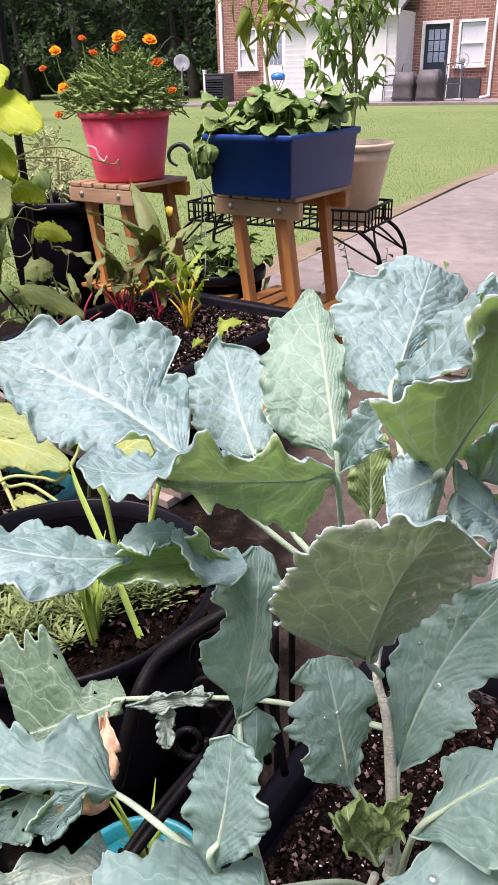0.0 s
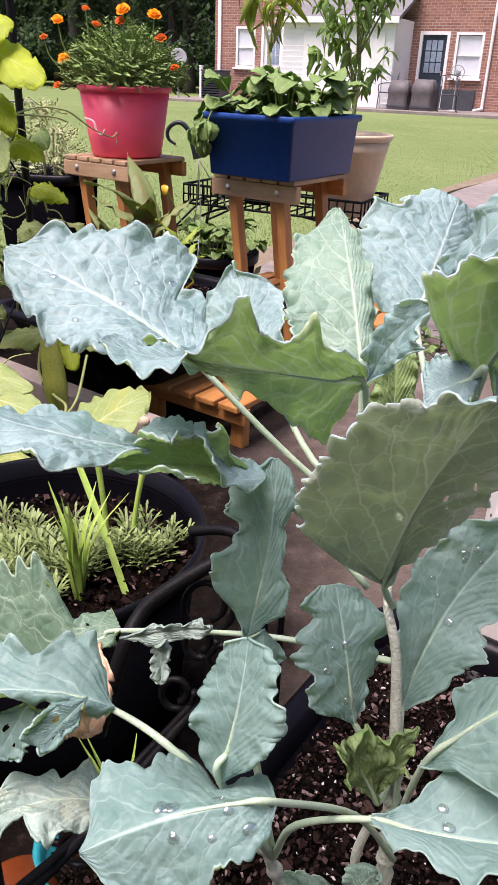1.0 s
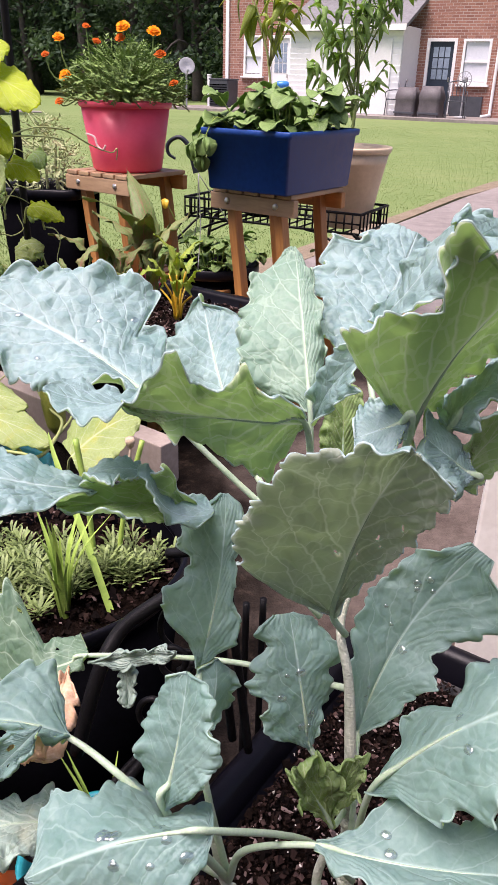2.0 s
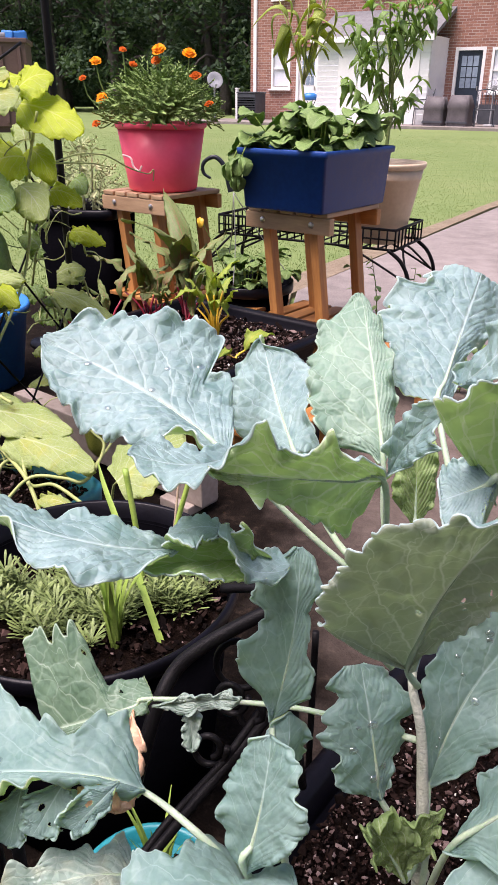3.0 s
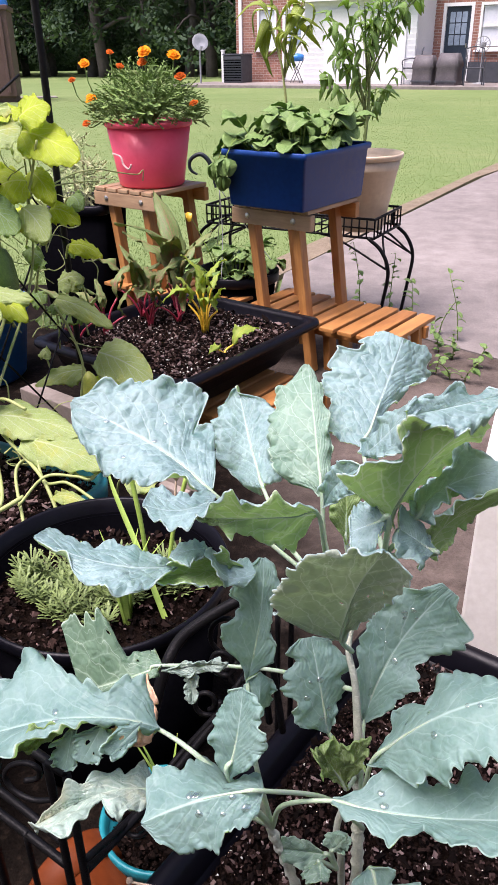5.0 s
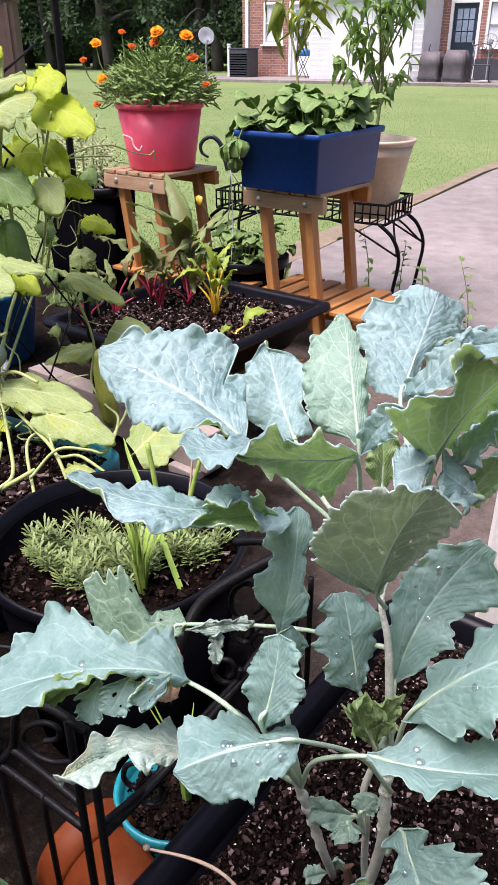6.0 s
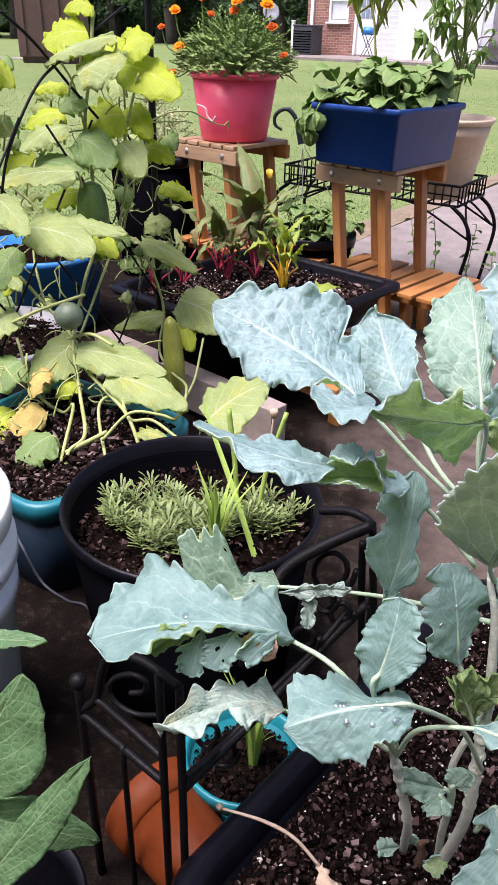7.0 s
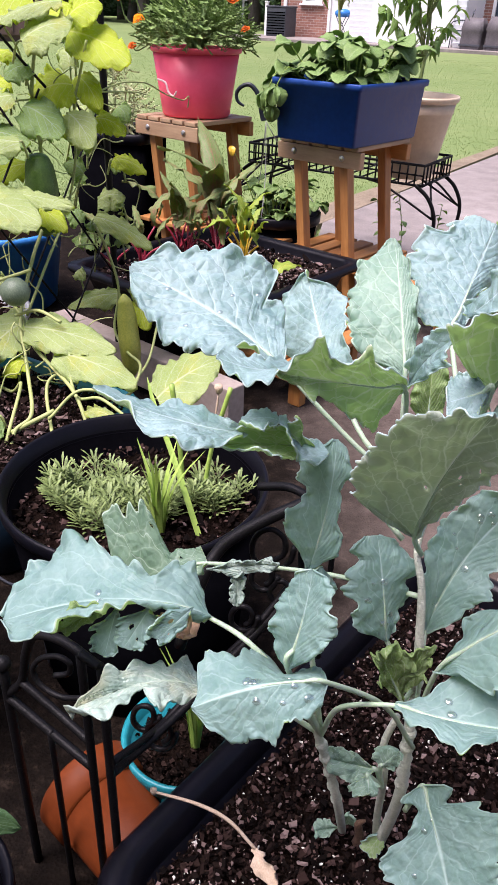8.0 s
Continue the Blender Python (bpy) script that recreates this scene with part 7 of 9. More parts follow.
vine_leaf((-0.988, 1.400, 0.513), (-1.042, 1.402, 0.512), ((-0.998, 1.383, 0.497), (-1.011, 1.418, 0.529)), ((-1.020, 1.384, 0.497), (-1.034, 1.419, 0.529)), "green", 375, (-1.013, 1.431, 0.469))
vine_leaf((-0.683, 1.441, 0.370), (-0.711, 1.466, 0.391), ((-0.708, 1.438, 0.366), (-0.674, 1.458, 0.387)), ((-0.720, 1.449, 0.375), (-0.686, 1.468, 0.396)), "green", 376, (-0.696, 1.482, 0.322))
vine_leaf((-0.831, 1.488, 0.409), (-0.815, 1.506, 0.427), ((-0.844, 1.504, 0.423), (-0.809, 1.483, 0.406)), ((-0.837, 1.511, 0.431), (-0.802, 1.491, 0.414)), "green", 377, (-0.839, 1.526, 0.356))
vine_leaf((-0.568, 1.407, 0.614), (-0.535, 1.380, 0.593), ((-0.544, 1.412, 0.620), (-0.572, 1.386, 0.595)), ((-0.530, 1.401, 0.611), (-0.558, 1.375, 0.587)), "green", 378, (-0.597, 1.425, 0.576))
vine_leaf((-0.916, 1.445, 0.626), (-0.917, 1.422, 0.604), ((-0.894, 1.432, 0.614), (-0.939, 1.445, 0.624)), ((-0.895, 1.422, 0.605), (-0.939, 1.435, 0.615)), "green", 379, (-0.936, 1.465, 0.571))
vine_leaf((-0.880, 1.357, 0.447), (-0.897, 1.386, 0.471), ((-0.910, 1.363, 0.450), (-0.860, 1.368, 0.458)), ((-0.917, 1.375, 0.460), (-0.867, 1.380, 0.469)), "pale", 380, (-0.916, 1.400, 0.396))
vine_leaf((-0.618, 1.401, 0.433), (-0.559, 1.406, 0.442), ((-0.610, 1.425, 0.455), (-0.590, 1.381, 0.417)), ((-0.585, 1.427, 0.458), (-0.566, 1.383, 0.421)), "pale", 381, (-0.635, 1.434, 0.351))
vine_leaf((-0.910, 1.308, 0.597), (-0.893, 1.325, 0.612), ((-0.921, 1.325, 0.610), (-0.889, 1.302, 0.592)), ((-0.913, 1.332, 0.617), (-0.882, 1.309, 0.598)), "bright", 382, (-0.942, 1.346, 0.525))
vine_leaf((-1.007, 1.378, 0.355), (-1.065, 1.391, 0.362), ((-1.024, 1.364, 0.340), (-1.025, 1.400, 0.374)), ((-1.048, 1.370, 0.343), (-1.049, 1.406, 0.377)), "green", 383, (-1.071, 1.414, 0.259))
vine_leaf((-0.691, 1.439, 0.753), (-0.661, 1.419, 0.737), ((-0.674, 1.445, 0.759), (-0.690, 1.421, 0.738)), ((-0.661, 1.437, 0.752), (-0.677, 1.413, 0.731)), "pale", 384, (-0.686, 1.460, 0.707))
vine_leaf((-0.694, 1.482, 0.679), (-0.718, 1.513, 0.707), ((-0.724, 1.484, 0.680), (-0.679, 1.498, 0.695)), ((-0.734, 1.497, 0.691), (-0.689, 1.511, 0.707)), "pale", 385, (-0.715, 1.526, 0.625))
vine_leaf((-0.991, 1.346, 0.698), (-0.998, 1.329, 0.683), ((-0.977, 1.333, 0.687), (-1.010, 1.349, 0.700)), ((-0.980, 1.326, 0.681), (-1.013, 1.342, 0.694)), "green", 386, (-0.992, 1.369, 0.668))
vine_leaf((-0.811, 1.334, 0.604), (-0.834, 1.349, 0.616), ((-0.824, 1.330, 0.600), (-0.811, 1.347, 0.615)), ((-0.834, 1.336, 0.604), (-0.821, 1.354, 0.620)), "green", 387, (-0.830, 1.371, 0.550))
vine_leaf((-1.037, 1.333, 0.565), (-1.035, 1.311, 0.546), ((-1.015, 1.322, 0.556), (-1.058, 1.331, 0.562)), ((-1.014, 1.312, 0.548), (-1.057, 1.322, 0.554)), "green", 388, (-1.073, 1.353, 0.502))
vine_leaf((-0.569, 1.411, 0.508), (-0.575, 1.392, 0.491), ((-0.554, 1.398, 0.498), (-0.588, 1.413, 0.508)), ((-0.556, 1.390, 0.490), (-0.591, 1.405, 0.500)), "green", 389, (-0.567, 1.433, 0.471))
vine_leaf((-0.586, 1.435, 0.355), (-0.633, 1.421, 0.338), ((-0.585, 1.411, 0.334), (-0.614, 1.450, 0.366)), ((-0.605, 1.405, 0.326), (-0.634, 1.444, 0.359)), "green", 390, (-0.586, 1.458, 0.295))
vine_leaf((-0.780, 1.347, 0.695), (-0.806, 1.331, 0.681), ((-0.772, 1.327, 0.679), (-0.803, 1.357, 0.703)), ((-0.783, 1.321, 0.673), (-0.814, 1.350, 0.697)), "pale", 391, (-0.798, 1.370, 0.644))
vine_leaf((-0.704, 1.317, 0.612), (-0.685, 1.327, 0.621), ((-0.708, 1.330, 0.623), (-0.689, 1.310, 0.606)), ((-0.699, 1.335, 0.627), (-0.681, 1.314, 0.610)), "pale", 392, (-0.745, 1.352, 0.555))
vine_leaf((-0.992, 1.491, 0.267), (-1.046, 1.500, 0.271), ((-1.007, 1.478, 0.253), (-1.009, 1.510, 0.285)), ((-1.030, 1.482, 0.254), (-1.032, 1.514, 0.286)), "bright", 393, (-1.032, 1.525, 0.171))
vine_leaf((-1.024, 1.493, 0.201), (-1.071, 1.471, 0.174), ((-1.014, 1.467, 0.176), (-1.063, 1.506, 0.211)), ((-1.033, 1.458, 0.164), (-1.082, 1.497, 0.199)), "green", 394, (-1.065, 1.513, 0.108))
vine_leaf((-0.714, 1.496, 0.617), (-0.709, 1.480, 0.602), ((-0.699, 1.491, 0.613), (-0.727, 1.492, 0.611)), ((-0.696, 1.485, 0.606), (-0.724, 1.485, 0.605)), "green", 395, (-0.717, 1.519, 0.559))
vine_leaf((-0.815, 1.426, 0.626), (-0.849, 1.423, 0.622), ((-0.819, 1.412, 0.614), (-0.832, 1.438, 0.636)), ((-0.833, 1.411, 0.612), (-0.846, 1.436, 0.634)), "bright", 396, (-0.815, 1.454, 0.593))
vine_leaf((-0.918, 1.404, 0.742), (-0.882, 1.387, 0.728), ((-0.902, 1.412, 0.749), (-0.912, 1.386, 0.726)), ((-0.888, 1.405, 0.744), (-0.897, 1.379, 0.720)), "green", 397, (-0.934, 1.426, 0.691))
vine_leaf((-0.994, 1.471, 0.512), (-0.942, 1.466, 0.510), ((-0.983, 1.486, 0.527), (-0.974, 1.453, 0.495)), ((-0.960, 1.484, 0.526), (-0.952, 1.450, 0.494)), "green", 398, (-1.010, 1.499, 0.457))
vine_leaf((-0.947, 1.423, 0.448), (-1.002, 1.418, 0.441), ((-0.953, 1.403, 0.429), (-0.974, 1.440, 0.463)), ((-0.976, 1.401, 0.426), (-0.997, 1.438, 0.460)), "green", 399, (-0.993, 1.451, 0.399))
vine_leaf((-1.070, 1.435, 0.694), (-1.069, 1.408, 0.669), ((-1.044, 1.421, 0.682), (-1.096, 1.433, 0.692)), ((-1.043, 1.409, 0.671), (-1.096, 1.422, 0.681)), "green", 400, (-1.084, 1.453, 0.657))
vine_leaf((-0.766, 1.296, 0.606), (-0.778, 1.321, 0.627), ((-0.789, 1.302, 0.611), (-0.750, 1.304, 0.614)), ((-0.794, 1.313, 0.619), (-0.755, 1.315, 0.623)), "green", 401, (-0.812, 1.337, 0.558))
vine_leaf((-0.763, 1.346, 0.435), (-0.715, 1.329, 0.425), ((-0.745, 1.358, 0.447), (-0.752, 1.323, 0.417)), ((-0.725, 1.351, 0.443), (-0.731, 1.316, 0.413)), "bright", 402, (-0.782, 1.368, 0.375))
vine_leaf((-0.667, 1.421, 0.563), (-0.719, 1.433, 0.571), ((-0.682, 1.406, 0.549), (-0.682, 1.443, 0.582)), ((-0.704, 1.411, 0.552), (-0.704, 1.448, 0.586)), "bright", 403, (-0.708, 1.456, 0.494))
vine_leaf((-0.646, 1.446, 0.333), (-0.700, 1.442, 0.325), ((-0.653, 1.425, 0.314), (-0.671, 1.464, 0.348)), ((-0.676, 1.424, 0.310), (-0.694, 1.462, 0.344)), "green", 404, (-0.669, 1.474, 0.252))
tube("vine", ((0.080, -0.250, -0.015), (0.076, -0.220, 0.016), (0.092, -0.190, 0.034), (0.044, -0.100, 0.059), (0.005, -0.030, 0.135), (-0.013, 0.070, 0.208), (-0.023, 0.150, 0.262), (-0.036, 0.190, 0.370), (-0.054, 0.210, 0.458), (-0.034, 0.210, 0.563), (-0.030, 0.230, 0.652)), (0.0034,), VINE, cuke, sides=7)
tube("vine", ((0.046, -0.220, -0.002), (0.090, -0.210, 0.023), (0.133, -0.190, 0.046)), (0.004,), VINE, cuke, sides=7)
tube("vine", ((0.080, -0.250, -0.015), (0.072, -0.250, -0.000), (0.039, -0.120, 0.046), (0.005, -0.100, 0.020), (-0.076, -0.050, 0.032), (-0.159, 0.050, 0.086)), (0.003,), VINE, cuke, sides=7)
tube("vine", ((0.147, -0.230, 0.001), (0.088, -0.120, 0.053), (0.123, -0.100, 0.081), (0.090, -0.080, 0.100)), (0.003,), VINE, cuke, sides=7)
tube("vine", ((-0.135, 0.050, 0.213), (-0.078, 0.030, 0.171), (-0.000, -0.020, 0.131), (0.032, -0.050, 0.091), (0.091, -0.100, 0.077), (0.161, -0.170, 0.072), (0.200, -0.210, 0.030)), (0.0032,), VINE, cuke, sides=7)
tube("vine", ((0.032, 0.250, 0.231), (0.047, 0.270, 0.180), (0.065, 0.280, 0.092), (0.059, 0.260, 0.006), (0.109, 0.200, -0.016), (0.174, 0.100, 0.004), (0.228, -0.100, 0.047), (0.210, -0.130, 0.056), (0.191, -0.130, 0.078)), (0.0028,), VINE, cuke, sides=7)
tube("vine", ((0.164, 0.250, 0.049), (0.176, 0.150, 0.001), (0.202, -0.000, 0.023), (0.240, -0.150, 0.066), (0.221, -0.170, 0.080), (0.171, -0.180, 0.081), (0.132, -0.210, 0.040)), (0.0026,), VINE, cuke, sides=7)
tube("vine", ((0.119, -0.100, 0.100), (0.164, -0.170, 0.067), (0.214, -0.190, 0.079), (0.269, -0.210, 0.060)), (0.0026,), VINE, cuke, sides=7)
tube("vine", ((-0.129, -0.050, 0.146), (-0.045, -0.050, 0.190), (0.035, -0.030, 0.220)), (0.003,), VINE, cuke, sides=7)
tube("vine", ((-0.006, -0.030, 0.134), (0.049, -0.050, 0.156), (0.099, -0.070, 0.148)), (0.003,), VINE, cuke, sides=7)
tube("vine", ((0.051, 0.230, 0.556), (0.029, 0.240, 0.498), (0.019, 0.230, 0.449), (0.013, 0.230, 0.356), (-0.001, 0.200, 0.263), (0.018, 0.050, 0.196), (0.011, -0.020, 0.132)), (0.0026,), VINE, cuke, sides=7)
tube("vine", ((-0.078, 0.170, 0.581), (-0.060, 0.190, 0.536), (-0.054, 0.210, 0.458)), (0.002,), VINE, cuke, sides=7)
tube("vine", ((-0.124, 0.130, 0.405), (-0.082, 0.170, 0.451), (-0.054, 0.210, 0.458)), (0.002,), VINE, cuke, sides=7)
tube("vine", ((-0.078, 0.030, 0.171), (-0.129, 0.100, 0.244), (-0.135, 0.150, 0.308), (-0.188, 0.150, 0.357)), (0.0024,), VINE, cuke, sides=7)
tube("tendril", ((0.054, 0.270, 0.472), (0.066, 0.350, 0.481), (0.068, 0.450, 0.475), (0.055, 0.550, 0.463), (-0.002, 0.850, 0.415), (-0.019, 1.050, 0.384), (-0.008, 1.070, 0.393), (-0.014, 1.080, 0.362)), (0.0017,), VINE, cuke, sides=7)
tube("tendril", ((0.023, 0.230, 0.459), (0.055, 0.250, 0.471), (0.089, 0.350, 0.466), (0.081, 0.450, 0.453)), (0.0016,), VINE, cuke, sides=7)
tube("cucumber", ((-0.023, 0.150, 0.376), (-0.023, 0.150, 0.370), (-0.024, 0.150, 0.352), (-0.023, 0.150, 0.316), (-0.022, 0.150, 0.273), (-0.021, 0.150, 0.238), (-0.019, 0.150, 0.227)), (.004, .018, .027, .031, .030, .022, .006,), CUKE_SKIN, cuke, sides=7)
tube("cucumber", ((0.096, 0.230, 0.097), (0.097, 0.230, 0.084), (0.099, 0.230, 0.049), (0.107, 0.220, -0.011), (0.110, 0.220, -0.058), (0.112, 0.220, -0.081)), (.004, .014, .021, .0235, .019, .005,), CUKE_RIPE, cuke, sides=7)
part("melon", dome_bm(0.026), MELON_SKIN, cuke, "small round striped green melon", True).matrix_local = pose(0.011, -0.050, 0.185) @ Matrix.Diagonal((1, 1, 1.9, 1))

tendrils(46, 5, 0.30, 0.66, ((-0.80, 1.08), (-0.60, 1.40)))
tendrils(26, 6, 0.20, 0.34, ((-0.68, 0.86), (-0.58, 1.02)))

# ---------------------------------------------------------------- iron planter stand, aqua pot, terracotta pot
stand = thing("iron_planter_stand", pose(0, 0, 0), "black wrought iron planter stand with scrolls and ball finials", "planter stand")
tube("post", ((-0.268, 0.300, 0.000), (-0.268, 0.300, 0.120), (-0.268, 0.300, 0.290)), (0.0045,), IRON, stand, sides=8)
part("finial", dome_bm(0.008), IRON, stand, "", True).matrix_local = pose(-0.268, 0.300, 0.294) @ Matrix.Diagonal((1, 1, 2, 1))
tube("post", ((-0.177, 0.270, 0.000), (-0.177, 0.270, 0.100), (-0.177, 0.270, 0.359)), (0.0038,), IRON, stand, sides=8)
tube("post", ((-0.157, 0.262, 0.000), (-0.157, 0.262, 0.100), (-0.157, 0.262, 0.359)), (0.0038,), IRON, stand, sides=8)
tube("rail", ((-0.177, 0.270, 0.359), (-0.157, 0.262, 0.359)), (0.0038,), IRON, stand, sides=8)
tube("rail", ((-0.248, 0.295, 0.282), (-0.213, 0.285, 0.266), (-0.176, 0.270, 0.256)), (0.0038,), IRON, stand, sides=8)
tube("rail", ((-0.268, 0.300, 0.253), (-0.218, 0.285, 0.234), (-0.178, 0.270, 0.225)), (0.0042,), IRON, stand, sides=8)
tube("scroll", ((-0.186, 0.285, 0.291), (-0.208, 0.287, 0.284), (-0.227, 0.290, 0.289), (-0.234, 0.292, 0.303), (-0.225, 0.290, 0.321), (-0.208, 0.288, 0.331), (-0.196, 0.286, 0.328), (-0.198, 0.286, 0.316), (-0.211, 0.286, 0.310)), (0.0026,), IRON, stand, sides=8)
tube("arch", ((-0.266, 0.300, 0.259), (-0.249, 0.297, 0.282), (-0.240, 0.295, 0.319), (-0.226, 0.290, 0.348), (-0.196, 0.280, 0.359), (-0.162, 0.265, 0.357)), (0.0042,), IRON, stand, sides=8)
tube("bar", ((-0.222, 0.285, 0.000), (-0.222, 0.285, 0.080), (-0.222, 0.285, 0.239)), (0.003,), IRON, stand, sides=8)
tube("hoop", ((-0.029, 0.470, 0.396), (-0.060, 0.460, 0.380), (-0.090, 0.450, 0.361), (-0.110, 0.440, 0.343), (-0.122, 0.420, 0.317), (-0.138, 0.400, 0.248)), (0.0062,), IRON, stand, sides=8)
tube("hoop", ((-0.084, 0.500, 0.383), (-0.056, 0.490, 0.394), (-0.038, 0.480, 0.396), (-0.029, 0.470, 0.396)), (0.0045,), IRON, stand, sides=8)
tube("bar", ((-0.029, 0.475, 0.390), (-0.019, 0.475, 0.302), (-0.006, 0.475, 0.192)), (0.004,), IRON, stand, sides=8)
tube("bar", ((-0.037, 0.480, 0.367), (-0.032, 0.480, 0.302), (-0.022, 0.480, 0.199)), (0.004,), IRON, stand, sides=8)
tube("rail", ((-0.025, 0.460, 0.306), (-0.054, 0.440, 0.271), (-0.087, 0.410, 0.236), (-0.124, 0.370, 0.199), (-0.153, 0.310, 0.199), (-0.157, 0.265, 0.229)), (0.0045,), IRON, stand, sides=8)
tube("rail", ((-0.041, 0.460, 0.298), (-0.069, 0.430, 0.261), (-0.108, 0.400, 0.220), (-0.142, 0.350, 0.192), (-0.156, 0.265, 0.244)), (0.0036,), IRON, stand, sides=8)
tube("scroll", ((-0.039, 0.460, 0.347), (-0.043, 0.460, 0.327), (-0.056, 0.460, 0.315), (-0.070, 0.460, 0.316), (-0.080, 0.460, 0.328), (-0.080, 0.460, 0.345), (-0.073, 0.460, 0.358), (-0.062, 0.460, 0.363), (-0.052, 0.460, 0.357), (-0.048, 0.460, 0.346), (-0.050, 0.460, 0.334), (-0.058, 0.460, 0.326)), (0.003,), IRON, stand, sides=6, n=40)
tube("scroll", ((-0.052, 0.450, 0.315), (-0.055, 0.450, 0.303), (-0.063, 0.450, 0.295), (-0.072, 0.450, 0.296), (-0.078, 0.450, 0.303), (-0.078, 0.450, 0.314), (-0.074, 0.450, 0.323), (-0.067, 0.450, 0.326), (-0.060, 0.450, 0.322), (-0.058, 0.450, 0.315), (-0.059, 0.450, 0.307), (-0.064, 0.450, 0.302)), (0.003,), IRON, stand, sides=6, n=40)
tube("scroll", ((-0.035, 0.450, 0.301), (-0.037, 0.450, 0.289), (-0.045, 0.450, 0.282), (-0.053, 0.450, 0.282), (-0.059, 0.450, 0.290), (-0.059, 0.450, 0.299), (-0.055, 0.450, 0.307), (-0.048, 0.450, 0.310), (-0.043, 0.450, 0.307), (-0.040, 0.450, 0.300), (-0.041, 0.450, 0.293), (-0.046, 0.450, 0.289)), (0.003,), IRON, stand, sides=6, n=40)
tube("scroll", ((-0.130, 0.360, 0.171), (-0.134, 0.360, 0.154), (-0.144, 0.360, 0.143), (-0.155, 0.360, 0.143), (-0.162, 0.360, 0.153), (-0.161, 0.360, 0.167), (-0.155, 0.360, 0.179), (-0.146, 0.360, 0.184), (-0.139, 0.360, 0.180), (-0.136, 0.360, 0.170), (-0.139, 0.360, 0.159), (-0.145, 0.360, 0.152)), (0.003,), IRON, stand, sides=6, n=40)
tube("scroll", ((-0.147, 0.360, 0.191), (-0.151, 0.360, 0.176), (-0.160, 0.360, 0.167), (-0.169, 0.360, 0.167), (-0.175, 0.360, 0.176), (-0.174, 0.360, 0.188), (-0.169, 0.360, 0.198), (-0.161, 0.360, 0.202), (-0.155, 0.360, 0.199), (-0.153, 0.360, 0.190), (-0.155, 0.360, 0.181), (-0.160, 0.360, 0.175)), (0.003,), IRON, stand, sides=6, n=40)
tube("scroll", ((-0.066, 0.430, 0.277), (-0.069, 0.430, 0.264), (-0.078, 0.430, 0.256), (-0.087, 0.430, 0.256), (-0.093, 0.430, 0.264), (-0.093, 0.430, 0.275), (-0.088, 0.430, 0.284), (-0.081, 0.430, 0.287), (-0.075, 0.430, 0.284), (-0.072, 0.430, 0.276), (-0.074, 0.430, 0.268), (-0.079, 0.430, 0.263)), (0.003,), IRON, stand, sides=6, n=40)
tube("bar", ((-0.022, 0.550, 0.000), (-0.022, 0.550, 0.150), (-0.022, 0.550, 0.300)), (0.0035,), IRON, stand, sides=8)
tube("bar", ((-0.007, 0.560, 0.000), (-0.007, 0.560, 0.150), (-0.007, 0.560, 0.300)), (0.0035,), IRON, stand, sides=8)
tube("rail", ((-0.007, 0.560, 0.012), (-0.100, 0.460, 0.012), (-0.157, 0.262, 0.012)), (0.004,), IRON, stand, sides=8)

aqua = thing("aqua_pot", pose(-0.138, 0.415, 0.0) @ Matrix.Scale(0.86, 4), "small aqua plastic pot standing inside the iron planter stand", "plant pot")
lathe("pot_wall", ((0.0, 0.0), (0.058, 0.0), (0.062, 0.004), (0.075, 0.10), (0.07, 0.098), (0.066, 0.08), (0.0, 0.075)), AQUA, aqua, seg=40)
lathe("rim", ((0.0748, 0.094), (0.081, 0.096), (0.082, 0.116), (0.079, 0.119), (0.074, 0.115), (0.0695, 0.092)), AQUA, aqua, seg=40)
soil_bed(lambda x, y: x * x + y * y < 0.07 ** 2, (0.072, 0.072), 0.085, aqua, n=14)
chips(lambda x, y: x * x + y * y < 0.068 ** 2, (0.068, 0.068), 0.087, aqua, 700, 0.009, CHIPS_DARK, 53)
grass_tuft(pose(-0.128, 0.420, 0.073), "green leafy stems growing in the aqua pot", 26, 0.135, 52, 0.0024, 0.4, "leafy_stems")
terra = thing("terracotta_pot", Matrix.Translation((-0.188, 0.326, 0.058)) @ Vector((-0.80, 0.58, 0.06)).to_track_quat("Z", "Y").to_matrix().to_4x4() @ Matrix.Scale(0.76, 4), "terracotta coloured plastic pot lying on its side", "plant pot")
lathe("pot_wall", ((0.0, -0.075), (0.052, -0.075), (0.055, -0.07), (0.064, 0.03), (0.059, 0.028), (0.05, -0.06), (0.0, -0.06)), TERRACOTTA, terra, seg=44)
lathe("rim", ((0.0638, 0.026), (0.071, 0.028), (0.075, 0.07), (0.072, 0.074), (0.067, 0.07), (0.0585, 0.024)), TERRACOTTA, terra, seg=44)

# ---------------------------------------------------------------- white bucket, foam box, near leafy plant
buck = thing("white_bucket", pose(-0.549, 0.40, 0), "white plastic bucket with ribs below the rim", "bucket")
lathe("bucket_wall", ((0.0, 0.0), (0.115, 0.0), (0.12, 0.006), (0.132, 0.24), (0.14, 0.242), (0.14, 0.262), (0.134, 0.264), (0.135, 0.285), (0.145, 0.288), (0.145, 0.31), (0.137, 0.312), (0.138, 0.337), (0.132, 0.335), (0.122, 0.02), (0.0, 0.02)), WHITE_PLASTIC, buck, seg=56)
lathe("rim", ((0.1378, 0.333), (0.144, 0.335), (0.146, 0.362), (0.142, 0.366), (0.136, 0.36), (0.1316, 0.331)), WHITE_PLASTIC, buck, seg=56)
tube("handle", ((-0.146, 0.0, 0.30), (-0.10, -0.10, 0.22), (0.0, -0.152, 0.19), (0.10, -0.10, 0.22), (0.146, 0.0, 0.30)), (0.003,), STEEL, buck, "thin wire bucket handle", sides=6)
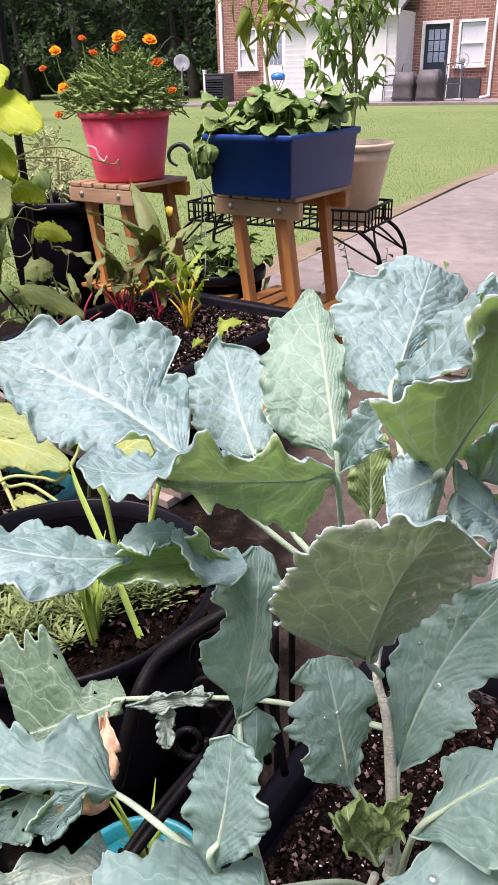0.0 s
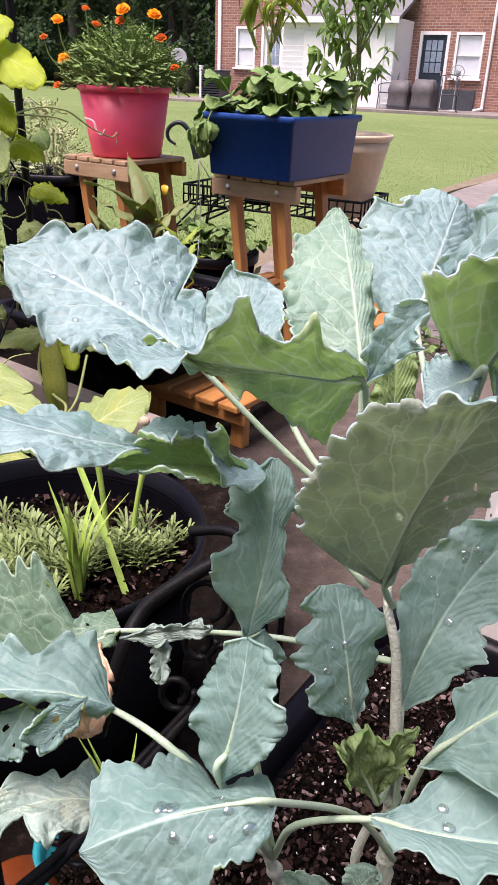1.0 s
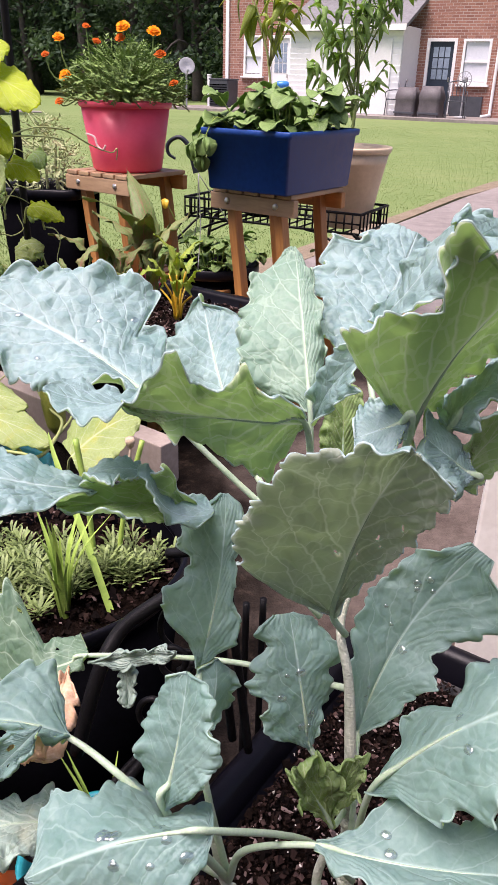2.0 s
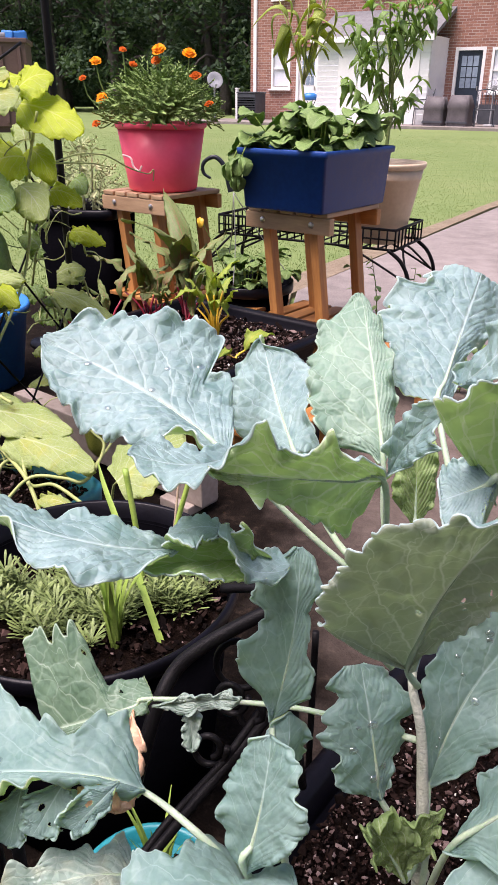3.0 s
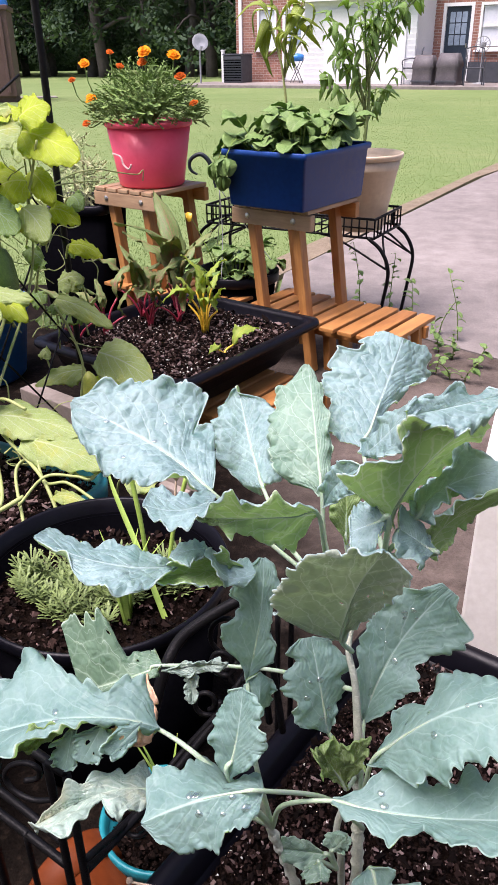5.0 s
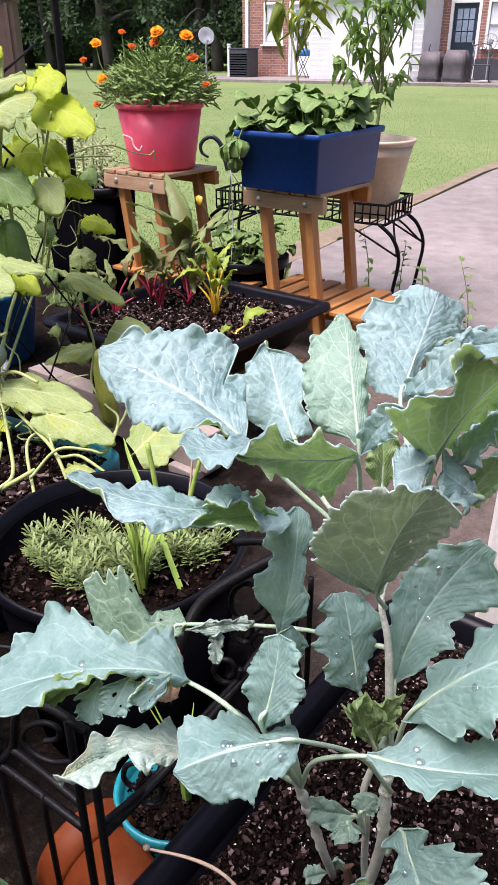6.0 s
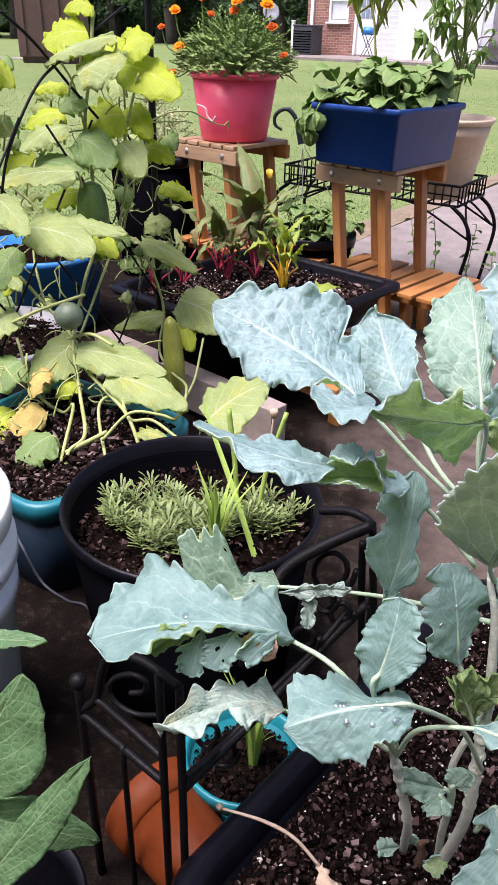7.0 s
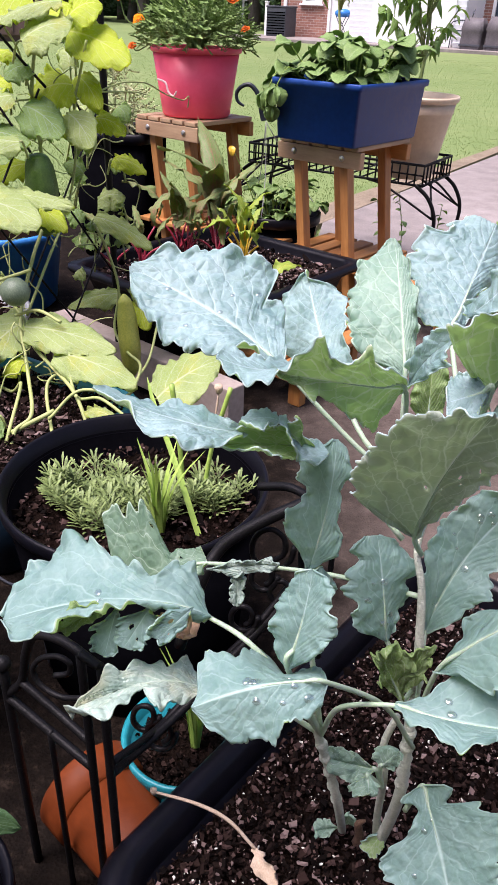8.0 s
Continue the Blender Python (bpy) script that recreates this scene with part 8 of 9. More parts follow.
foam = thing("foam_box", pose(0.222 + 0.15, 0.70 + 0.15, 0, 0, 0, -12), "off-white foam box standing on the patio", "box")
board("box_wall", (0.26, 0.28, 0.372), pose(0, 0, 0.186), OFFWHITE, foam, bevel=0.004)
board("lid", (0.264, 0.284, 0.022), pose(0, 0, 0.3832), OFFWHITE, foam, bevel=0.004)
for q in ((-0.1305, -0.09, 0.33), (-0.1305, -0.075, 0.25), (-0.1305, -0.10, 0.20), (-0.1305, -0.02, 0.29)):
    part("pin_head", dome_bm(0.0022), DARK_NAVY, foam, "small dark pin head").matrix_local = pose(*q, 0, -90, 0)
nearpot = thing("small_black_pot", pose(-0.30, 0.165, 0), "small black nursery pot holding a broad-leaved plant", "plant pot")
lathe("pot_wall", ((0.0, 0.0), (0.06, 0.0), (0.064, 0.004), (0.078, 0.134), (0.073, 0.13), (0.07, 0.11), (0.0, 0.106)), BLACK_PLASTIC, nearpot, seg=36)
lathe("rim", ((0.0778, 0.13), (0.083, 0.132), (0.083, 0.148), (0.079, 0.15), (0.0725, 0.128)), BLACK_RIM, nearpot, seg=36)
nearp = thing("broad_leaf_plant", pose(-0.30, 0.165, 0.11), "plant with smooth broad pointed green leaves in a black pot", "plant")
NO = (-0.30, 0.165, 0.11)
tube("stem", ((0, 0, 0), (0.005, 0.01, 0.12), (0.0, 0.015, 0.26)), (0.005, 0.003), HERB, nearp)
part_mesh("leaf", leaf_mesh("leaf", [EGG_TOP, EGG_TOP], (-0.017, 0.005, 0.167), (0.037, 0.050, 0.281), ((0.001, 0.015, 0.221), (0.055, 0.015, 0.200)), ((0.010, 0.040, 0.251), (0.064, 0.040, 0.242)), nu=24, nv=16, seed=200, lobe=0.0, ruffle=0.002, profile="lance", puff=0.0008), nearp)
tube("leaf_stalk", ((0.0, 0.01, 0.100), (-0.017, 0.005, 0.167)), (0.003, 0.002), HERB, nearp, sides=6, n=5)
part_mesh("leaf", leaf_mesh("leaf", [EGG_TOP, EGG_TOP], (0.014, -0.035, 0.120), (0.113, 0.000, 0.275), ((0.039, -0.020, 0.177), (0.065, -0.030, 0.163)), ((0.076, -0.005, 0.235), (0.104, -0.015, 0.228)), nu=24, nv=16, seed=201, lobe=0.0, ruffle=0.002, profile="lance", puff=0.0008), nearp)
tube("leaf_stalk", ((0.0, 0.01, 0.140), (0.014, -0.035, 0.120)), (0.003, 0.002), HERB, nearp, sides=6, n=5)
part_mesh("leaf", leaf_mesh("leaf", [EGG_TOP, EGG_TOP], (-0.002, 0.005, 0.166), (0.093, 0.035, 0.123), ((0.040, 0.015, 0.195), (0.034, -0.005, 0.145)), ((0.068, 0.035, 0.157), (0.061, 0.020, 0.117)), nu=24, nv=16, seed=202, lobe=0.0, ruffle=0.002, profile="lance", puff=0.0008), nearp)
tube("leaf_stalk", ((0.0, 0.01, 0.180), (-0.002, 0.005, 0.166)), (0.003, 0.002), HERB, nearp, sides=6, n=5)
part_mesh("leaf", leaf_mesh("leaf", [EGG_TOP, EGG_TOP], (-0.089, 0.135, 0.206), (0.007, 0.135, 0.225), ((-0.064, 0.145, 0.215), (-0.053, 0.125, 0.211)), ((-0.023, 0.145, 0.223), (-0.010, 0.125, 0.222)), nu=24, nv=16, seed=203, lobe=0.0, ruffle=0.002, profile="lance", puff=0.0008), nearp)
tube("leaf_stalk", ((0.0, 0.01, 0.220), (-0.089, 0.135, 0.206)), (0.003, 0.002), HERB, nearp, sides=6, n=5)


strap = thing("plant_tie", pose(-0.503, 0.6, 0), "thin grey-blue plastic tie hanging from the planter rim", "strap")
tube("tie", ((-0.034, 0.03, 0.187), (0.0, 0.0, 0.171), (0.031, -0.015, 0.132), (0.077, -0.035, 0.128), (0.12, -0.05, 0.128), (0.132, -0.050, 0.003)), (0.0022,), DARK_METAL, strap, sides=6)


# ---------------------------------------------------------------- kale container and kale
KC = pose(0.130, 0.394, 0.0, 0, 0, -27.0)
ktub = thing("black_trough", KC, "black rectangular plastic trough with a thick rounded rim", "planter")
KW, KL = 0.345, 0.595
tray("trough_wall", ((KW - 0.15, KL - 0.13, 0.05, 0.0), (KW - 0.13, KL - 0.11, 0.05, 0.006), (KW - 0.035, KL - 0.035, 0.05, 0.12), (KW + 0.016, KL + 0.016, 0.055, 0.126), (KW + 0.03, KL + 0.03, 0.06, 0.136), (KW + 0.03, KL + 0.03, 0.06, 0.146), (KW + 0.016, KL + 0.016, 0.055, 0.156), (KW - 0.004, KL - 0.004, 0.05, 0.158), (KW - 0.022, KL - 0.022, 0.045, 0.150), (KW - 0.03, KL - 0.03, 0.045, 0.12), (KW - 0.05, KL - 0.05, 0.04, 0.09)), BLACK_RIM, ktub)
kin = lambda x, y: abs(x) < KW / 2 - 0.018 and abs(y) < KL / 2 - 0.018
soil_bed(kin, (KW / 2 - 0.018, KL / 2 - 0.018), 0.118, ktub, 0.012, 60)
chips(kin, (KW / 2 - 0.022, KL / 2 - 0.022), 0.122, ktub, 9000, 0.009, CHIPS_DARK, 11, "bark_mulch", "fine dark compost")
chips(kin, (KW / 2 - 0.025, KL / 2 - 0.025), 0.126, ktub, 6800, 0.0086, CHIPS, 12, "bark_mulch")
chips(kin, (KW / 2 - 0.022, KL / 2 - 0.022), 0.127, ktub, 620, 0.004, PERLITE, 13, "perlite", "white perlite grains")
twig = thing("dry_twig", pose(-0.134, 0.300, 0.158), "thin pale dried flower stalk lying over the trough rim", "twig")
tube("twig_stem", ((0, 0, 0.004), (0.043, -0.005, 0.008), (0.074, -0.010, 0.002), (0.101, -0.019, -0.016)), (0.0013, 0.0019, 0.0015), DRY, twig, sides=6)
part_mesh("twig_leaf", leaf_mesh("twig_leaf", [DRY, DRY], (0.100, -0.019, -0.016), (0.126, -0.045, -0.024), ((0.102, -0.029, -0.022), (0.112, -0.026, -0.013)), ((0.112, -0.041, -0.025), (0.125, -0.036, -0.018)), nu=20, nv=10, seed=77, lobe=0.0, ruffle=0.006, profile="lance"), twig, "curled dry grey leaf")
lathe("twig_head", ((0.0, 0.0), (0.003, 0.002), (0.0035, 0.006), (0.0, 0.009)), DRY, twig, seg=8).matrix_local = pose(0, 0, 0.001)

KO = (0.055, 0.275, 0.118)
kale = thing("kale_plant", pose(*KO), "tall kale plant with blue-green lobed leaves wet with dew", "kale plant")
tube("stem", ((0.019, 0.045, 0.0), (0.023, 0.022, 0.075), (0.025, 0.005, 0.148), (0.022, 0.008, 0.216), (0.019, 0.012, 0.283)), (0.0054, 0.0048, 0.0043, 0.0039), STEM, kale, sides=12, n=30)
tube("upper_stem", ((0.019, 0.012, 0.281), (0.013, 0.023, 0.336), (0.006, 0.037, 0.362), (0.013, 0.052, 0.389), (0.026, 0.052, 0.437)), (0.0036, 0.0027, 0.0023, 0.0021, 0.0017), STEM, kale, "pale green upper stem", sides=12, n=24)
tube("side_stem", ((-0.012, 0.056, 0.0), (-0.017, 0.018, 0.075), (-0.023, -0.025, 0.160), (-0.034, -0.033, 0.212), (-0.044, -0.037, 0.249), (-0.051, -0.039, 0.299)), (0.0040, 0.0037, 0.0032, 0.0024), STEM, kale, sides=10, n=24)
tube("side_stem", ((0.02, 0.05, 0.0), (0.014, 0.03, 0.075), (0.011, 0.010, 0.153), (0.006, 0.010, 0.189), (0.012, 0.010, 0.225)), (0.0036, 0.0032, 0.0026), STEM, kale, sides=10, n=20)
tube("leaf_scar", ((0.0249, 0.0051, 0.1515), (0.0247, 0.0053, 0.1549), (0.0246, 0.0054, 0.1574), (0.0245, 0.0055, 0.1604)), (0.0040, 0.0058, 0.0056, 0.0040), STEM, kale, sides=10, n=9)
tube("leaf_scar", ((0.0244, 0.0057, 0.1636), (0.0242, 0.0058, 0.1671), (0.0241, 0.0059, 0.1696), (0.0240, 0.0061, 0.1726)), (0.0040, 0.0058, 0.0056, 0.0040), STEM, kale, sides=10, n=9)
tube("leaf_scar", ((0.0237, 0.0064, 0.1806), (0.0235, 0.0066, 0.1841), (0.0234, 0.0067, 0.1866), (0.0233, 0.0068, 0.1896)), (0.0040, 0.0058, 0.0056, 0.0040), STEM, kale, sides=10, n=9)
tube("leaf_scar", ((0.0232, 0.0069, 0.1921), (0.0230, 0.0071, 0.1956), (0.0229, 0.0072, 0.1981), (0.0228, 0.0073, 0.2011)), (0.0040, 0.0058, 0.0056, 0.0040), STEM, kale, sides=10, n=9)
tube("leaf_scar", ((0.0225, 0.0076, 0.2077), (0.0224, 0.0078, 0.2111), (0.0223, 0.0079, 0.2136), (0.0221, 0.0080, 0.2166)), (0.0040, 0.0058, 0.0056, 0.0040), STEM, kale, sides=10, n=9)
tube("leaf_scar", ((0.0217, 0.0085, 0.2244), (0.0216, 0.0087, 0.2279), (0.0215, 0.0089, 0.2304), (0.0213, 0.0090, 0.2333)), (0.0040, 0.0058, 0.0056, 0.0040), STEM, kale, sides=10, n=9)
tube("leaf_scar", ((0.0209, 0.0095, 0.2410), (0.0207, 0.0097, 0.2445), (0.0206, 0.0099, 0.2470), (0.0205, 0.0100, 0.2500)), (0.0040, 0.0058, 0.0056, 0.0040), STEM, kale, sides=10, n=9)
tube("leaf_scar", ((0.0201, 0.0105, 0.2577), (0.0199, 0.0107, 0.2612), (0.0198, 0.0109, 0.2637), (0.0196, 0.0110, 0.2667)), (0.0040, 0.0058, 0.0056, 0.0040), STEM, kale, sides=10, n=9)
tube("leaf_scar", ((-0.0232, -0.0251, 0.1602), (-0.0239, -0.0256, 0.1636), (-0.0244, -0.0259, 0.1660), (-0.0250, -0.0264, 0.1689)), (0.0032, 0.0046, 0.0045, 0.0032), STEM, kale, sides=10, n=9)
tube("leaf_scar", ((-0.0271, -0.0279, 0.1785), (-0.0278, -0.0284, 0.1818), (-0.0283, -0.0287, 0.1843), (-0.0289, -0.0292, 0.1872)), (0.0032, 0.0046, 0.0045, 0.0032), STEM, kale, sides=10, n=9)
tube("leaf_scar", ((-0.0310, -0.0307, 0.1967), (-0.0317, -0.0312, 0.2001), (-0.0322, -0.0315, 0.2025), (-0.0329, -0.0320, 0.2054)), (0.0032, 0.0046, 0.0045, 0.0032), STEM, kale, sides=10, n=9)
tube("leaf_scar", ((-0.0349, -0.0333, 0.2145), (-0.0358, -0.0336, 0.2179), (-0.0364, -0.0339, 0.2203), (-0.0371, -0.0342, 0.2232)), (0.0032, 0.0046, 0.0045, 0.0032), STEM, kale, sides=10, n=9)
tube("leaf_scar", ((-0.0386, -0.0349, 0.2293), (-0.0395, -0.0352, 0.2326), (-0.0401, -0.0355, 0.2350), (-0.0408, -0.0358, 0.2379)), (0.0032, 0.0046, 0.0045, 0.0032), STEM, kale, sides=10, n=9)


tube("dead_stub", ((0.002, 0.046, 0.0), (0.003, 0.040, 0.024), (0.000, 0.036, 0.046), (0.005, 0.033, 0.058)), (0.0052, 0.0044, 0.0036, 0.0012), DEAD_STEM, kale, "short brown dead stem", sides=9, n=16)
drop_bm = bmesh.new()
bmesh.ops.create_uvsphere(drop_bm, u_segments=12, v_segments=8, radius=1.0, matrix=Matrix.Diagonal((1, 0.8, 0.36, 1)))
DROP = bpy.data.meshes.new("water_drop")
drop_bm.to_mesh(DROP)
DROP.materials.append(DROPLET)
DROP.polygons.foreach_set("use_smooth", [True] * len(DROP.polygons))


def kale_leaf(base, tip, near, far, mid=None, seed=0, stalk=(), pale=0, fresh=0, smooth=0, drops=0, dead=0, light=0, grey=0, deep=0, thick_stalk=0.0018, **shape):
    mats = [DEAD_LEAF, DEAD_LEAF] if dead else [KALE_PALE, KALE_PALE] if pale else [KALE_FRESH, KALE_FRESH] if fresh else [KALE_SHADED if deep else KALE_LIGHT if light else KALE_SMOOTH if smooth else KALE_TOP, KALE_UNDER_GREY if grey else KALE_UNDER]
    r = lambda q: rel(q, KO)
    me = leaf_mesh("leaf", mats, r(base), r(tip), [r(q) for q in near], [r(q) for q in far], mid=r(mid) if mid else None, seed=seed, **shape)
    ob = part_mesh("leaf", me, kale, "dry brown curled leaf piece" if dead else "")
    rng = random.Random(seed + 500)
    for _ in range(drops):
        i, j = rng.randint(20, 105), rng.randint(8, 28)
        v = me.vertices[i * 37 + j]
        d = part_mesh("water_drop", DROP, ob, "clear bead of dew")
        d.matrix_local = Matrix.Translation(v.co) @ v.normal.to_track_quat("Z", "Y").to_matrix().to_4x4() @ Matrix.Diagonal((*(rng.uniform(0.0012, 0.0036),) * 3, 1))
    if stalk:
        b, t = np.array(r(base)), np.array(r(tip))
        m = np.array(r(mid)) if mid else (b + t) / 2
        c = 2 * m - (b + t) / 2
        rib = [(1 - u) ** 2 * b + 2 * u * (1 - u) * c + u * u * t for u in (0.0, 0.2, 0.45, 0.7)]
        w = thick_stalk
        tube("leaf_stalk", (*[r(q) for q in stalk], *rib), (w * 1.15, w, w * 0.85, w * 0.55, w * 0.3, w * 0.15), STALK, ob, sides=8, n=30)
    return ob


kale_leaf((-0.044, 0.335, 0.591), (-0.165, 0.385, 0.631), ((-0.075, 0.325, 0.604), (-0.061, 0.400, 0.613)), ((-0.131, 0.345, 0.602), (-0.114, 0.412, 0.642)), mid=(-0.096, 0.365, 0.610), left=(.04, .39, .63, .68, .73, .82, 1.16, 1.34, 1.40, 1.39, 1.32, 1.25, 1.16, 1.00, .96, .86, .66, .46, .04), right=(.04, .33, .57, .78, 1.00, 1.15, .81, 1.47, 1.49, 1.48, 1.36, 1.19, 1.18, .99, .94, .69, .77, .43, .13), rough_skin=.85, ruffle=.0055, puff=.0014, jag=.08, drops=5, seed=1, stalk=((0.066, 0.325, 0.505), (0.012, 0.335, 0.538)))
kale_leaf((-0.033, 0.300, 0.609), (-0.067, 0.250, 0.631), ((-0.031, 0.245, 0.629), (-0.046, 0.290, 0.617)), ((-0.052, 0.240, 0.624), (-0.060, 0.280, 0.620)), mid=(-0.046, 0.262, 0.621), left=(.04, .18, .35, .56, .79, .97, 1.09, 1.21, 1.33, 1.34, 1.24, 1.19, 1.18, 1.02, .90, .79, .55, .26, .10), right=(.07, .40, .70, .80, .88, .95, 1.00, 1.04, 1.06, 1.08, 1.08, 1.06, 1.03, 1.04, 1.32, 1.58, 1.51, 1.30, .10), rough_skin=.4, ruffle=.0025, seed=41, nu=70, nv=28)
kale_leaf((-0.011, 0.370, 0.575), (-0.049, 0.480, 0.608), ((-0.050, 0.420, 0.562), (-0.007, 0.400, 0.589)), ((-0.069, 0.470, 0.576), (-0.013, 0.460, 0.598)), mid=(-0.031, 0.430, 0.584), left=(.08, .36, .65, .74, .84, .94, 1.05, 1.16, 1.28, 1.27, 1.19, 1.12, 1.06, 1.00, .92, .85, .73, .43, .04), right=(.08, .26, .51, .68, .82, .96, 1.08, 1.13, 1.11, 1.05, 1.00, .97, .97, .99, 1.03, .84, .63, .04, .10), rough_skin=.85, ruffle=.0055, puff=.0014, jag=.08, seed=2, stalk=((0.066, 0.325, 0.505), (0.017, 0.335, 0.543)))
kale_leaf((0.036, 0.335, 0.594), (0.017, 0.420, 0.658), ((-0.003, 0.350, 0.614), (0.042, 0.360, 0.617)), ((-0.006, 0.395, 0.638), (0.031, 0.395, 0.644)), mid=(0.027, 0.370, 0.632), left=(.08, .20, .57, .82, .95, 1.03, .98, 1.02, 1.08, 1.04, 1.10, 1.15, .98, 1.00, .93, .82, .68, .28, .15), right=(.08, .30, .65, .76, .69, .86, 1.00, .90, .80, 1.02, 1.27, 1.11, .92, .96, 1.04, .87, .62, .46, .04), smooth=1, light=1, rough_skin=.7, ruffle=.004, seed=3, stalk=((0.066, 0.325, 0.505), (0.042, 0.330, 0.549)))
kale_leaf((0.039, 0.325, 0.592), (0.063, 0.300, 0.640), ((0.038, 0.320, 0.609), (0.050, 0.300, 0.614)), ((0.045, 0.310, 0.636), (0.057, 0.295, 0.630)), mid=(0.047, 0.310, 0.619), left=(.08, .12, .30, .51, .73, .97, 1.13, 1.23, 1.28, 1.32, 1.17, 1.07, 1.03, 1.00, .89, .79, .69, .50, .04), right=(.08, .23, .46, .68, .88, .99, 1.09, 1.20, 1.32, 1.42, 1.38, 1.29, 1.13, .88, .66, .51, .34, .15, .10), rough_skin=.4, ruffle=.0025, seed=71, nu=60, nv=28)
kale_leaf((0.063, 0.380, 0.610), (0.090, 0.490, 0.659), ((0.035, 0.420, 0.629), (0.077, 0.420, 0.615)), ((0.035, 0.460, 0.657), (0.109, 0.480, 0.625)), mid=(0.075, 0.430, 0.632), left=(.69, .80, .87, .92, .96, .99, 1.08, 1.19, 1.24, 1.16, 1.04, .99, .99, 1.00, .68, .64, .65, .57, .45), right=(.08, .96, .96, .97, .98, .98, .94, .75, .84, .87, .73, .65, .87, 1.02, 1.15, 1.19, 1.16, 1.05, .85), rough_skin=.85, ruffle=.0055, puff=.0014, jag=.08, seed=4, drops=2, stalk=((0.082, 0.325, 0.554), (0.073, 0.345, 0.577)))
kale_leaf((0.083, 0.300, 0.599), (0.130, 0.290, 0.685), ((0.096, 0.310, 0.615), (0.059, 0.245, 0.671)), ((0.120, 0.320, 0.643), (0.087, 0.240, 0.706)), mid=(0.097, 0.280, 0.651), left=(.08, .22, .41, .59, .84, 1.05, 1.17, 1.20, 1.17, 1.13, 1.10, 1.07, 1.03, 1.00, .99, 1.07, 1.13, 1.09, 1.03), right=(.04, .41, 1.02, 1.20, 1.12, 1.03, .91, .78, .68, .61, .73, .86, .97, .98, .28, .19, .14, .12, .10), rough_skin=.6, ruffle=.004, jag=.07, seed=5, stalk=((0.082, 0.325, 0.554),))
kale_leaf((0.084, 0.250, 0.700), (0.143, 0.290, 0.699), ((0.096, 0.270, 0.705), (0.099, 0.250, 0.694)), ((0.122, 0.290, 0.698), (0.125, 0.270, 0.688)), mid=(0.109, 0.275, 0.695), left=(.30, .72, .86, .96, .99, 1.01, .99, 1.01, 1.06, 1.39, 1.69, 1.48, 1.10, 1.05, 1.03, 1.01, .83, .39, .10), right=(.08, .35, .45, .45, .45, .85, 1.31, 1.47, 1.50, 1.51, 1.37, 1.20, 1.06, .98, .92, .86, .80, .46, .10), rough_skin=.85, ruffle=.0055, puff=.0014, jag=.08, seed=42, nu=90, nv=28)
kale_leaf((0.063, 0.285, 0.656), (0.088, 0.262, 0.703), ((0.068, 0.290, 0.666), (0.077, 0.255, 0.672)), ((0.075, 0.280, 0.689), (0.085, 0.250, 0.693)), mid=(0.076, 0.270, 0.679), left=(.08, .70, 1.36, 1.42, 1.25, 1.05, 1.14, 1.22, 1.23, 1.21, 1.17, 1.09, 1.05, .94, .80, .66, .47, .21, .10), right=(.08, .24, .51, .78, .85, .93, 1.02, 1.17, 1.21, 1.20, 1.19, 1.16, 1.11, 1.01, .89, .78, .67, .38, .10), rough_skin=.4, ruffle=.0025, seed=43, nu=70, nv=28)
kale_leaf((0.099, 0.290, 0.611), (0.154, 0.310, 0.639), ((0.105, 0.320, 0.616), (0.112, 0.280, 0.626)), ((0.128, 0.330, 0.641), (0.134, 0.290, 0.630)), mid=(0.117, 0.300, 0.630), left=(.08, .41, .89, .92, .96, 1.03, 1.12, 1.14, 1.13, 1.11, 1.08, 1.04, 1.05, .97, .75, .57, .44, .32, .04), right=(.04, .73, 1.22, 1.20, 1.14, 1.05, .95, 1.06, 1.09, 1.08, 1.06, 1.03, 1.01, 1.01, 1.01, 1.00, .97, .53, .04), rough_skin=.85, ruffle=.0055, puff=.0014, jag=.08, seed=45, stalk=((0.082, 0.325, 0.554),))
kale_leaf((0.107, 0.290, 0.582), (0.152, 0.290, 0.637), ((0.120, 0.290, 0.592), (0.107, 0.280, 0.608)), ((0.137, 0.295, 0.611), (0.126, 0.280, 0.633)), mid=(0.118, 0.285, 0.613), left=(.04, .51, .65, .77, .87, .96, 1.02, 1.07, 1.12, 1.15, 1.17, 1.16, 1.11, 1.02, .89, .73, .55, .30, .10), right=(.14, .12, .20, .33, .56, .86, 1.24, 1.66, 1.70, 1.70, 1.70, 1.70, 1.33, .98, .77, .76, .76, .76, .10), rough_skin=.6, ruffle=.004, jag=.07, seed=6)
kale_leaf((0.036, 0.295, 0.605), (-0.033, 0.245, 0.629), ((0.017, 0.250, 0.649), (0.015, 0.285, 0.582)), ((-0.009, 0.235, 0.657), (-0.014, 0.250, 0.616)), mid=(0.001, 0.265, 0.618), left=(.08, .39, .46, .52, .54, .54, .94, .79, .63, .47, .50, .53, .67, 1.02, .98, .60, .34, .18, .10), right=(.08, .28, .55, .83, 1.11, 1.03, .96, .89, .84, .79, .85, .93, .99, .96, .84, .73, .61, .31, .10), rough_skin=.6, ruffle=.004, jag=.07, seed=7, stalk=((0.066, 0.325, 0.505), (0.043, 0.320, 0.549)))
